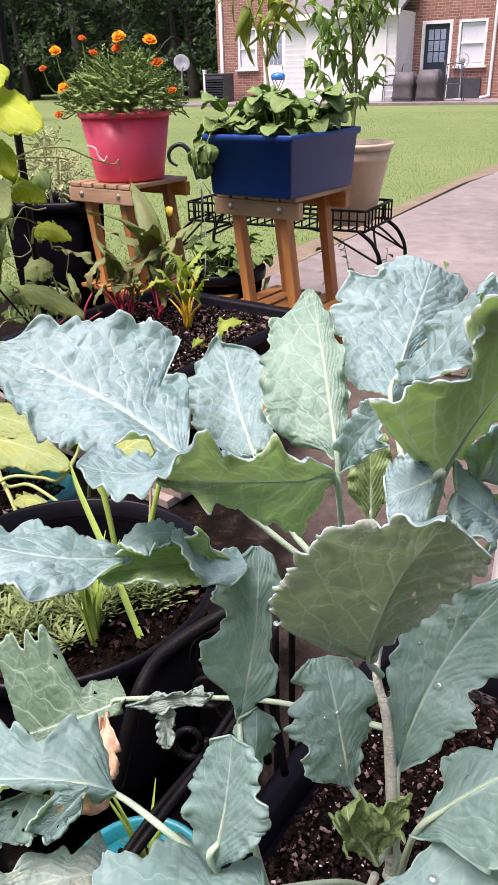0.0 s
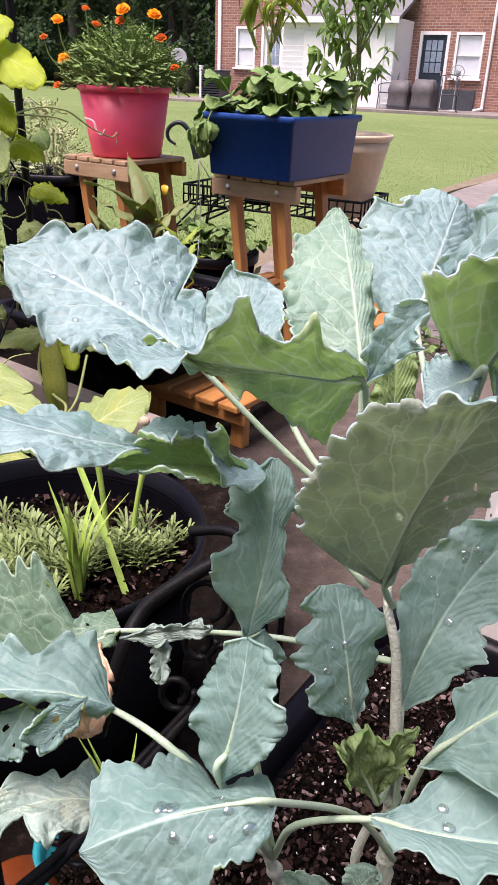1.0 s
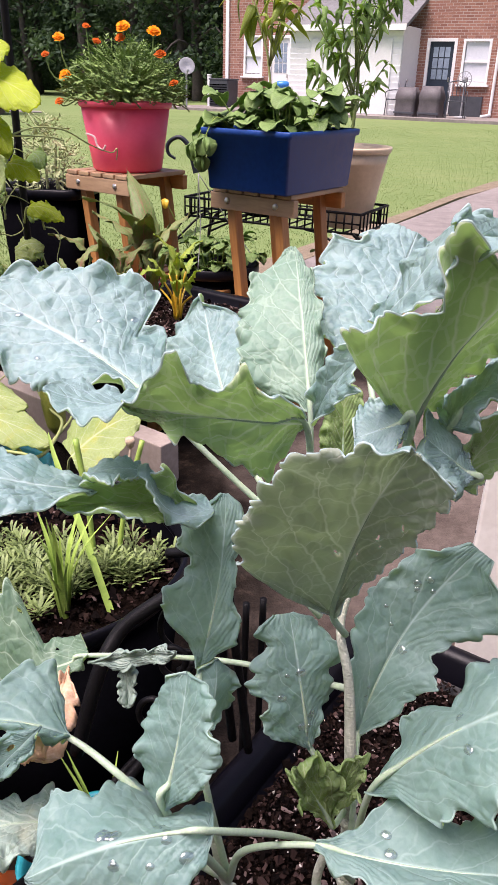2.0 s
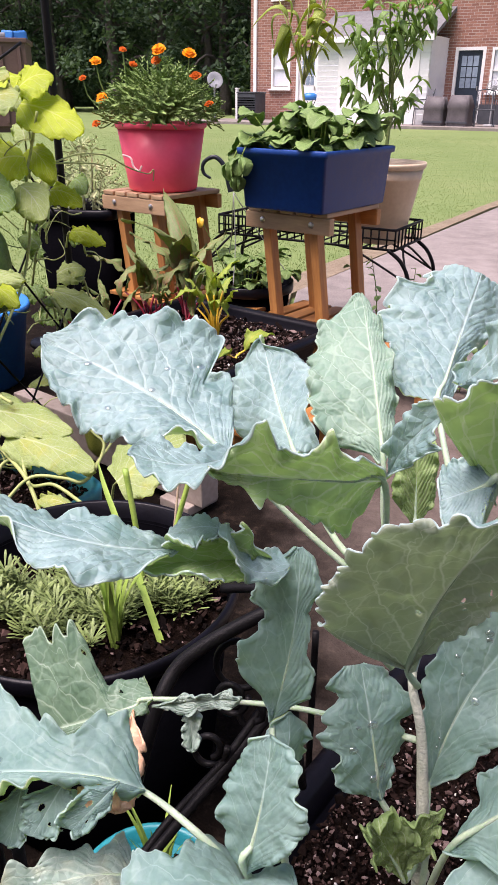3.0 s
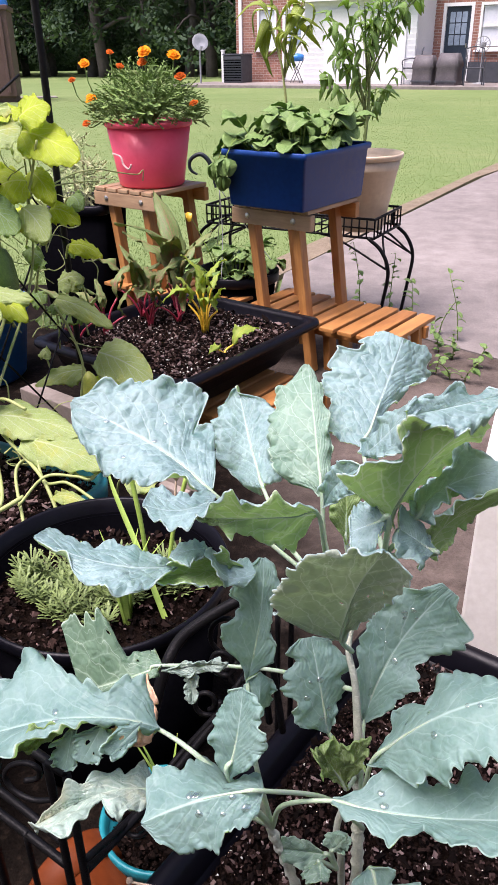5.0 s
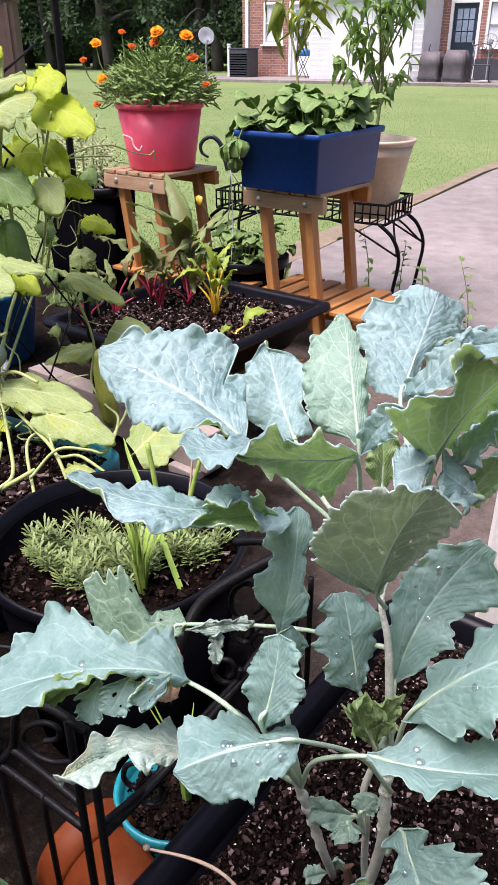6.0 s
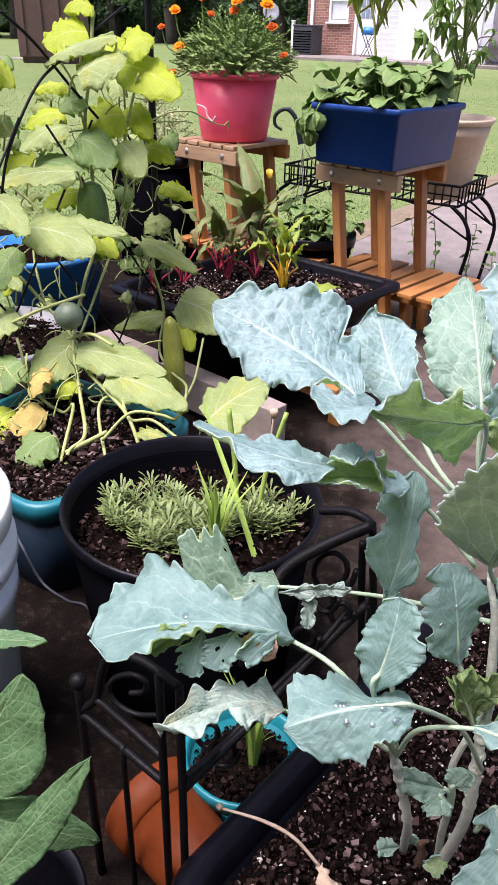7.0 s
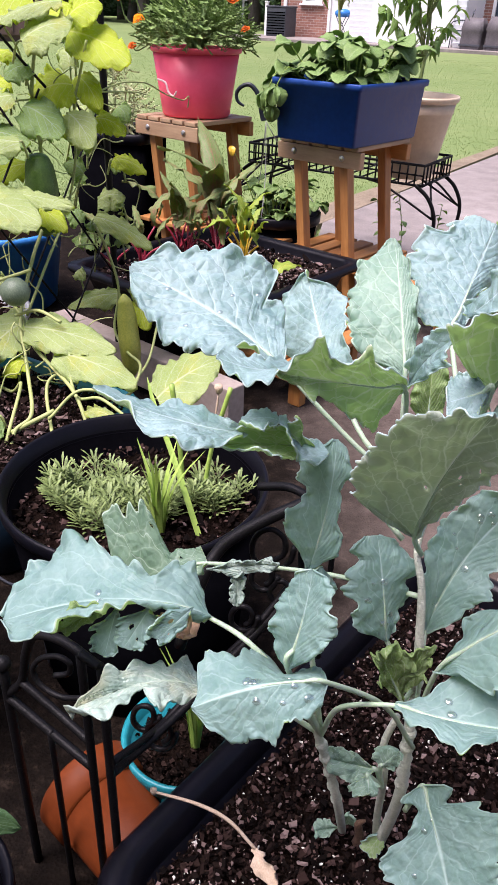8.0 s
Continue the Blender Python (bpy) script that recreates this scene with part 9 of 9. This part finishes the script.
kale_leaf((-0.049, 0.255, 0.584), (-0.133, 0.235, 0.610), ((-0.059, 0.205, 0.603), (-0.071, 0.250, 0.600)), ((-0.102, 0.215, 0.603), (-0.111, 0.250, 0.597)), mid=(-0.082, 0.225, 0.603), left=(.08, .28, .52, .71, .91, .95, 1.02, 1.13, 1.28, 1.38, 1.46, 1.57, 1.34, 1.03, .44, .58, .51, .36, .10), right=(.08, .25, .50, .68, .82, .94, 1.06, 1.15, 1.29, 1.30, 1.04, .85, .92, 1.11, 1.70, 1.70, 1.70, 1.67, .10), rough_skin=.6, ruffle=.003, seed=8)
kale_leaf((-0.016, 0.295, 0.555), (-0.066, 0.250, 0.576), ((-0.026, 0.265, 0.591), (-0.023, 0.255, 0.570)), ((-0.047, 0.250, 0.590), (-0.042, 0.235, 0.583)), mid=(-0.037, 0.265, 0.573), left=(.05, .25, .46, 1.01, 1.23, 1.02, .91, .86, .83, .81, .79, .88, .97, 1.02, 1.00, .83, .67, .38, .10), right=(.04, .48, .83, .88, .91, .95, .97, .97, .98, 1.00, 1.02, 1.03, 1.02, .98, .92, .85, .79, .57, .04), rough_skin=.6, ruffle=.004, jag=.07, seed=9, stalk=((0.050, 0.310, 0.486), (0.015, 0.315, 0.521)))
kale_leaf((-0.034, 0.275, 0.583), (-0.053, 0.250, 0.591), ((-0.035, 0.250, 0.593), (-0.041, 0.275, 0.590)), ((-0.040, 0.240, 0.597), (-0.052, 0.265, 0.591)), mid=(-0.043, 0.262, 0.591), left=(.04, .31, .58, .78, .87, .96, 1.03, 1.08, 1.12, 1.14, 1.15, 1.15, 1.14, 1.05, .95, .84, .71, .31, .10), right=(.22, .68, .98, .99, 1.00, 1.03, 1.08, 1.18, 1.32, 1.32, 1.23, 1.15, 1.09, .97, .85, .74, .64, .31, .10), rough_skin=.4, ruffle=.0025, seed=47, nu=50, nv=24)
kale_leaf((-0.029, 0.260, 0.596), (-0.004, 0.285, 0.559), ((-0.025, 0.280, 0.570), (-0.025, 0.250, 0.586)), ((-0.018, 0.295, 0.560), (-0.014, 0.265, 0.563)), mid=(-0.021, 0.265, 0.571), left=(.08, .36, .68, .88, .97, 1.01, 1.00, .93, .80, .63, .62, .77, .90, 1.06, 1.10, 1.11, 1.08, .56, .10), right=(.08, .22, .51, .88, 1.00, 1.03, 1.16, 1.37, 1.65, 1.41, 1.19, 1.09, 1.10, .99, .97, .99, 1.05, .82, .10), rough_skin=.4, ruffle=.0025, seed=48, nu=60, nv=24)
kale_leaf((0.056, 0.290, 0.504), (0.078, 0.225, 0.629), ((0.073, 0.260, 0.553), (0.018, 0.235, 0.589)), ((0.088, 0.235, 0.594), (0.053, 0.222, 0.627)), mid=(0.064, 0.255, 0.577), left=(.08, .22, .45, .65, .80, .94, 1.08, 1.17, 1.17, 1.14, 1.08, 1.03, 1.01, 1.01, 1.02, 1.04, 1.04, .90, .16), right=(.04, 1.00, 1.02, 1.05, 1.06, 1.01, .98, 1.01, 1.08, 1.19, 1.30, 1.37, 1.21, .98, .85, .75, .55, .26, .10), rough_skin=.6, ruffle=.0022, jag=.10, seed=10, grey=1, ribs=5, holes=((.36,-.2,.022),(.5,-.42,.034),(.33,.14,.018),(.62,-.70,.026),(.44,-.60,.02)), stalk=((0.064, 0.310, 0.476),))
kale_leaf((-0.009, 0.275, 0.474), (-0.001, 0.300, 0.562), ((-0.026, 0.270, 0.516), (0.010, 0.280, 0.502)), ((-0.024, 0.290, 0.541), (0.010, 0.295, 0.538)), mid=(-0.001, 0.285, 0.522), left=(.08, .18, .43, .66, .83, 1.00, 1.04, 1.07, .86, .76, .72, .71, .86, 1.00, .89, .76, .53, .38, .10), right=(.04, .44, .85, 1.16, 1.11, 1.07, .88, .67, .72, .79, .69, .57, .81, 1.03, 1.08, .98, .88, .67, .10), smooth=1, rough_skin=.5, ruffle=.0028, jag=.15, seed=11, stalk=((0.014, 0.238, 0.364), (0.001, 0.235, 0.447)))
kale_leaf((-0.003, 0.262, 0.444), (-0.001, 0.278, 0.477), ((-0.007, 0.262, 0.459), (0.002, 0.275, 0.445)), ((-0.010, 0.270, 0.470), (0.007, 0.285, 0.457)), mid=(-0.000, 0.268, 0.462), left=(.08, .22, .49, .76, .92, 1.02, 1.11, 1.14, 1.13, 1.10, 1.07, 1.04, 1.03, 1.03, 1.05, 1.07, 1.08, .53, .10), right=(.08, .18, .34, .52, .70, .92, 1.15, 1.28, 1.35, 1.39, 1.27, 1.14, 1.06, 1.05, 1.06, 1.08, .86, .45, .05), smooth=1, rough_skin=.5, ruffle=.0028, jag=.15, seed=72, nu=50, nv=24)
kale_leaf((0.050, 0.290, 0.411), (0.033, 0.310, 0.486), ((0.025, 0.280, 0.442), (0.057, 0.300, 0.433)), ((0.020, 0.290, 0.471), (0.062, 0.310, 0.469)), mid=(0.042, 0.295, 0.453), left=(.04, .56, 1.05, 1.11, 1.16, 1.07, .84, .98, 1.13, 1.19, 1.21, 1.22, 1.18, 1.02, .84, .89, .96, .82, .49), right=(.04, .24, .48, .59, .71, .85, 1.17, 1.38, 1.26, 1.08, .96, 1.02, 1.10, .97, .84, .76, .68, .48, .10), smooth=1, rough_skin=.5, ruffle=.0028, jag=.15, drops=7, seed=12, stalk=((0.075, 0.287, 0.375),))
kale_leaf((0.077, 0.305, 0.411), (0.132, 0.340, 0.519), ((0.071, 0.315, 0.455), (0.109, 0.300, 0.451)), ((0.090, 0.340, 0.502), (0.138, 0.315, 0.478)), mid=(0.096, 0.325, 0.467), left=(.08, .25, .50, .75, .84, .96, 1.19, 1.53, 1.49, 1.32, 1.28, 1.18, 1.01, 1.02, 1.03, .98, .57, .45, .25), right=(.08, .28, .59, .68, .76, .93, 1.08, .95, .81, .67, .65, .71, .90, 1.01, 1.05, 1.06, .98, .38, .28), smooth=1, rough_skin=.5, ruffle=.0028, jag=.15, drops=9, seed=13, stalk=((0.078, 0.283, 0.341), (0.077, 0.280, 0.384)))
kale_leaf((0.082, 0.250, 0.431), (0.165, 0.240, 0.520), ((0.096, 0.270, 0.455), (0.118, 0.215, 0.467)), ((0.134, 0.280, 0.497), (0.145, 0.205, 0.499)), mid=(0.117, 0.240, 0.490), left=(.04, .18, .36, .44, .52, .86, 1.22, 1.10, .98, .60, .82, 1.03, .99, .99, .90, .78, .49, .50, .10), right=(.04, .26, .44, .91, .95, .98, 1.17, 1.28, 1.20, 1.12, 1.02, .92, .96, 1.00, .99, .94, .62, .30, .10), smooth=1, rough_skin=.5, ruffle=.0028, jag=.15, drops=5, seed=14, stalk=((0.080, 0.280, 0.349),))
kale_leaf((0.057, 0.220, 0.426), (0.171, 0.210, 0.444), ((0.093, 0.245, 0.432), (0.086, 0.195, 0.432)), ((0.140, 0.245, 0.433), (0.132, 0.185, 0.447)), mid=(0.111, 0.215, 0.428), left=(.04, .13, .27, .45, .69, .92, 1.13, 1.32, 1.31, 1.18, .94, .90, .85, .99, 1.17, 1.14, .99, 1.06, .11), right=(.08, .34, .62, .49, .65, .94, 1.15, 1.37, 1.12, .82, .44, .67, .90, 1.02, 1.14, 1.28, 1.41, 1.38, .04), smooth=1, rough_skin=.5, ruffle=.0028, jag=.15, drops=2, seed=15, stalk=((0.014, 0.238, 0.364), (0.024, 0.222, 0.412)))
kale_leaf((0.088, 0.240, 0.330), (0.116, 0.190, 0.278), ((0.122, 0.215, 0.358), (0.086, 0.225, 0.310)), ((0.141, 0.195, 0.341), (0.075, 0.205, 0.267)), mid=(0.102, 0.215, 0.309), left=(.08, .48, .52, .46, .38, .95, 1.05, 1.12, 1.17, 1.13, 1.09, 1.05, 1.03, 1.00, .93, .86, .80, .73, .07), right=(.08, 1.28, 1.41, .90, .78, .93, 1.10, 1.25, 1.70, 1.48, 1.31, 1.15, 1.04, .99, .97, .96, .69, .35, .10), smooth=1, rough_skin=.5, ruffle=.0028, jag=.15, drops=3, seed=16, stalk=((0.081, 0.245, 0.292),))
kale_leaf((-0.065, 0.235, 0.456), (-0.214, 0.235, 0.418), ((-0.096, 0.225, 0.468), (-0.104, 0.265, 0.468)), ((-0.147, 0.205, 0.464), (-0.193, 0.290, 0.453)), mid=(-0.125, 0.230, 0.462), left=(.14, .86, 1.29, 1.35, 1.24, .98, 1.23, 1.17, .95, .73, .54, .59, .72, 1.02, 1.50, 1.70, 1.70, 1.70, .06), right=(.04, .72, 1.00, 1.06, 1.11, 1.05, .62, .57, .66, .73, .90, 1.07, 1.10, 1.00, .88, .72, .58, .42, .04), smooth=1, rough_skin=.8, ruffle=.006, drops=2, seed=17, stalk=((0.014, 0.238, 0.364), (-0.028, 0.215, 0.454)))
kale_leaf((-0.133, 0.232, 0.454), (-0.171, 0.222, 0.430), ((-0.142, 0.228, 0.445), (-0.143, 0.222, 0.462)), ((-0.157, 0.222, 0.435), (-0.157, 0.215, 0.454)), mid=(-0.151, 0.226, 0.444), left=(.10, .32, .51, .72, .84, .96, 1.07, 1.15, 1.20, 1.23, 1.14, 1.06, 1.00, .96, .95, .78, .54, .29, .05), right=(.08, .36, .76, .91, .97, 1.03, 1.09, 1.18, 1.27, 1.39, 1.33, 1.24, 1.13, 1.01, .87, .68, .44, .21, .10), fresh=1, ruffle=.003, seed=59, nu=50, nv=20)
kale_leaf((-0.093, 0.335, 0.415), (-0.165, 0.325, 0.383), ((-0.106, 0.325, 0.405), (-0.122, 0.350, 0.412)), ((-0.136, 0.320, 0.390), (-0.164, 0.355, 0.445)), mid=(-0.124, 0.330, 0.400), left=(.07, .37, .69, .88, .92, .96, 1.01, 1.04, 1.06, 1.08, 1.07, 1.03, 1.01, 1.01, 1.02, .83, .56, .29, .04), right=(.71, .76, .83, .89, .95, .99, .98, .83, .66, 1.32, 1.21, 1.07, 1.01, 1.00, .98, .96, .94, .90, .85), smooth=1, rough_skin=.5, ruffle=.0035, jag=.13, deep=1, seed=18, holes=((.3,.55,.03),(.55,.75,.022),(.5,.4,.014),(.72,.5,.016)), stalk=((0.070, 0.300, 0.447), (-0.005, 0.335, 0.424)))
kale_leaf((-0.068, 0.235, 0.388), (-0.148, 0.190, 0.395), ((-0.082, 0.205, 0.404), (-0.092, 0.250, 0.394)), ((-0.107, 0.180, 0.428), (-0.125, 0.210, 0.416)), mid=(-0.102, 0.220, 0.403), left=(.08, .26, .49, .65, .78, .93, 1.10, 1.25, 1.16, .98, .38, .60, .83, 1.00, 1.11, 1.19, .98, .62, .04), right=(.04, .58, .74, .90, 1.10, 1.07, .86, .65, .94, 1.27, 1.22, 1.19, 1.07, .98, .86, .66, .48, .25, .04), pale=1, ruffle=.004, seed=19, stalk=((0.014, 0.238, 0.364), (-0.030, 0.235, 0.391)))
kale_leaf((0.015, 0.185, 0.473), (-0.057, 0.165, 0.455), ((-0.000, 0.165, 0.460), (-0.007, 0.205, 0.453)), ((-0.024, 0.160, 0.444), (-0.049, 0.200, 0.466)), mid=(-0.019, 0.175, 0.472), left=(.08, .60, .78, .96, 1.00, 1.01, 1.00, 1.08, 1.25, 1.30, 1.20, 1.11, 1.02, .99, 1.04, .92, .74, .48, .04), right=(.08, 1.10, 1.04, 1.01, .99, 1.00, 1.09, 1.47, 1.70, 1.69, 1.21, .90, .97, .99, 1.00, .93, .85, .33, .04), smooth=1, rough_skin=.5, ruffle=.0028, jag=.15, drops=11, seed=20, stalk=((0.082, 0.280, 0.318), (0.053, 0.240, 0.401)))
kale_leaf((-0.009, 0.200, 0.462), (-0.001, 0.215, 0.526), ((-0.023, 0.205, 0.486), (0.012, 0.190, 0.496)), ((-0.017, 0.215, 0.507), (0.011, 0.200, 0.520)), mid=(-0.003, 0.205, 0.499), left=(.08, .46, .61, .77, .88, .98, .99, .99, .99, 1.02, 1.07, 1.13, 1.11, .99, .85, .76, .68, .60, .04), right=(.08, .35, .60, .75, .90, 1.00, 1.07, 1.16, 1.23, 1.26, 1.21, 1.04, 1.01, 1.03, 1.04, .88, .74, .60, .07), smooth=1, rough_skin=.3, ruffle=.0025, seed=21, stalk=((0.014, 0.238, 0.364),))
kale_leaf((-0.094, 0.335, 0.410), (-0.036, 0.332, 0.429), ((-0.076, 0.335, 0.422), (-0.076, 0.332, 0.407)), ((-0.050, 0.333, 0.429), (-0.050, 0.331, 0.419)), seed=57, lobe=.3, ruffle=.003, pale=1, nu=60)
kale_leaf((-0.128, 0.235, 0.451), (-0.134, 0.222, 0.418), ((-0.123, 0.230, 0.443), (-0.144, 0.230, 0.437)), ((-0.125, 0.224, 0.426), (-0.143, 0.225, 0.425)), smooth=1, rough_skin=.4, seed=60, lobe=.2, ruffle=.004, nu=60)
kale_leaf((-0.104, 0.235, 0.458), (-0.119, 0.220, 0.431), ((-0.096, 0.228, 0.449), (-0.124, 0.230, 0.448)), ((-0.106, 0.222, 0.435), (-0.125, 0.222, 0.438)), seed=61, lobe=.15, ruffle=.004, smooth=1, rough_skin=.4, holes=((.5, .3, .09), (.7, -.4, .06)), nu=60)
kale_leaf((-0.073, 0.225, 0.473), (-0.092, 0.210, 0.455), ((-0.075, 0.218, 0.463), (-0.088, 0.220, 0.472)), ((-0.085, 0.210, 0.455), (-0.096, 0.212, 0.463)), seed=62, lobe=.1, ruffle=.003, smooth=1, rough_skin=.4, holes=((.5, .3, .09), (.7, -.4, .06)), nu=60)
kale_leaf((0.055, 0.330, 0.558), (0.052, 0.345, 0.607), ((0.042, 0.335, 0.571), (0.063, 0.335, 0.570)), ((0.044, 0.340, 0.592), (0.062, 0.340, 0.596)), seed=21, lobe=.06, ruffle=.003, fresh=1, stalk=((0.066, 0.325, 0.505), ))
kale_leaf((0.080, 0.270, 0.622), (0.058, 0.262, 0.615), ((0.074, 0.252, 0.614), (0.071, 0.285, 0.624)), ((0.063, 0.250, 0.611), (0.062, 0.280, 0.619)), seed=24, lobe=.05, ruffle=.003, nu=60, stalk=((0.082, 0.325, 0.554), ))
kale_leaf((0.111, 0.280, 0.592), (0.087, 0.275, 0.612), ((0.104, 0.262, 0.592), (0.102, 0.295, 0.606)), ((0.089, 0.262, 0.603), (0.091, 0.295, 0.613)), seed=25, lobe=.05, ruffle=.003, nu=60, stalk=((0.082, 0.325, 0.554), ))
kale_leaf((0.067, 0.272, 0.373), (0.044, 0.258, 0.431), ((0.050, 0.260, 0.394), (0.073, 0.272, 0.405)), ((0.044, 0.255, 0.423), (0.057, 0.265, 0.428)), seed=26, lobe=.3, ruffle=.004, fresh=1, nu=60, stalk=((0.075, 0.287, 0.375), ))
kale_leaf((0.065, 0.272, 0.382), (0.074, 0.270, 0.429), ((0.056, 0.270, 0.398), (0.079, 0.270, 0.399)), ((0.061, 0.270, 0.421), (0.080, 0.270, 0.421)), seed=64, lobe=.25, ruffle=.004, fresh=1, nu=60)
kale_leaf((0.056, 0.250, 0.323), (0.022, 0.240, 0.338), ((0.044, 0.235, 0.323), (0.040, 0.250, 0.338)), ((0.028, 0.235, 0.329), (0.027, 0.245, 0.344)), seed=28, lobe=.1, ruffle=.002, light=1, nu=40, stalk=((0.063, 0.260, 0.292), ))
kale_leaf((0.058, 0.250, 0.327), (0.069, 0.255, 0.341), ((0.050, 0.250, 0.335), (0.068, 0.250, 0.327)), ((0.055, 0.255, 0.340), (0.071, 0.250, 0.338)), seed=29, lobe=.1, ruffle=.002, light=1, nu=40, stalk=((0.063, 0.260, 0.292), ))
kale_leaf((0.050, 0.240, 0.329), (0.052, 0.225, 0.328), ((0.059, 0.235, 0.328), (0.037, 0.230, 0.327)), ((0.057, 0.230, 0.325), (0.042, 0.225, 0.327)), seed=30, lobe=.1, ruffle=.002, light=1, nu=40, stalk=((0.063, 0.260, 0.292), ))
kale_leaf((0.036, 0.318, 0.141), (0.018, 0.306, 0.148), ((0.031, 0.306, 0.144), (0.028, 0.320, 0.150)), ((0.022, 0.302, 0.146), (0.019, 0.314, 0.153)), seed=34, lobe=.25, ruffle=.002, light=1, nu=40, nv=20, stalk=((0.043, 0.329, 0.122), (0.040, 0.324, 0.134)), thick_stalk=0.0010)
kale_leaf((0.044, 0.320, 0.148), (0.046, 0.316, 0.168), ((0.036, 0.316, 0.154), (0.052, 0.316, 0.153)), ((0.039, 0.314, 0.163), (0.052, 0.314, 0.162)), seed=35, lobe=.25, ruffle=.002, light=1, nu=40, nv=20, stalk=((0.044, 0.329, 0.122), (0.044, 0.324, 0.136)), thick_stalk=0.0010)
kale_leaf((0.078, 0.306, 0.172), (0.066, 0.296, 0.150), ((0.066, 0.302, 0.168), (0.080, 0.298, 0.160)), ((0.060, 0.298, 0.158), (0.074, 0.294, 0.150)), seed=36, lobe=.2, ruffle=.002, smooth=1, nu=40, nv=20, stalk=((0.077, 0.310, 0.190),), thick_stalk=0.0010)
kale_leaf((-0.105, 0.330, 0.408), (-0.088, 0.250, 0.418), ((-0.088, 0.305, 0.409), (-0.105, 0.305, 0.407)), ((-0.083, 0.270, 0.415), (-0.099, 0.265, 0.418)), seed=31, lobe=.2, ruffle=.004, dead=1, nu=40, nv=18)
kale_leaf((-0.069, 0.335, 0.417), (-0.067, 0.330, 0.383), ((-0.062, 0.332, 0.409), (-0.074, 0.332, 0.406)), ((-0.062, 0.330, 0.393), (-0.073, 0.330, 0.390)), seed=32, lobe=.3, ruffle=.003, pale=1, nu=30, nv=18)
kale_leaf((-0.079, 0.245, 0.447), (-0.102, 0.235, 0.437), ((-0.081, 0.235, 0.440), (-0.091, 0.250, 0.445)), ((-0.090, 0.230, 0.441), (-0.101, 0.245, 0.441)), mid=(-0.091, 0.240, 0.443), left=(.04, .24, .47, .71, .94, .99, .98, .99, 1.01, 1.04, 1.08, 1.12, 1.12, 1.01, .87, .73, .58, .35, .10), right=(.04, .42, .75, .83, .90, .98, 1.07, 1.16, 1.25, 1.25, 1.19, 1.12, 1.07, 1.01, .92, .70, .49, .27, .06), dead=1, ruffle=.003, seed=33, nu=40, nv=20)
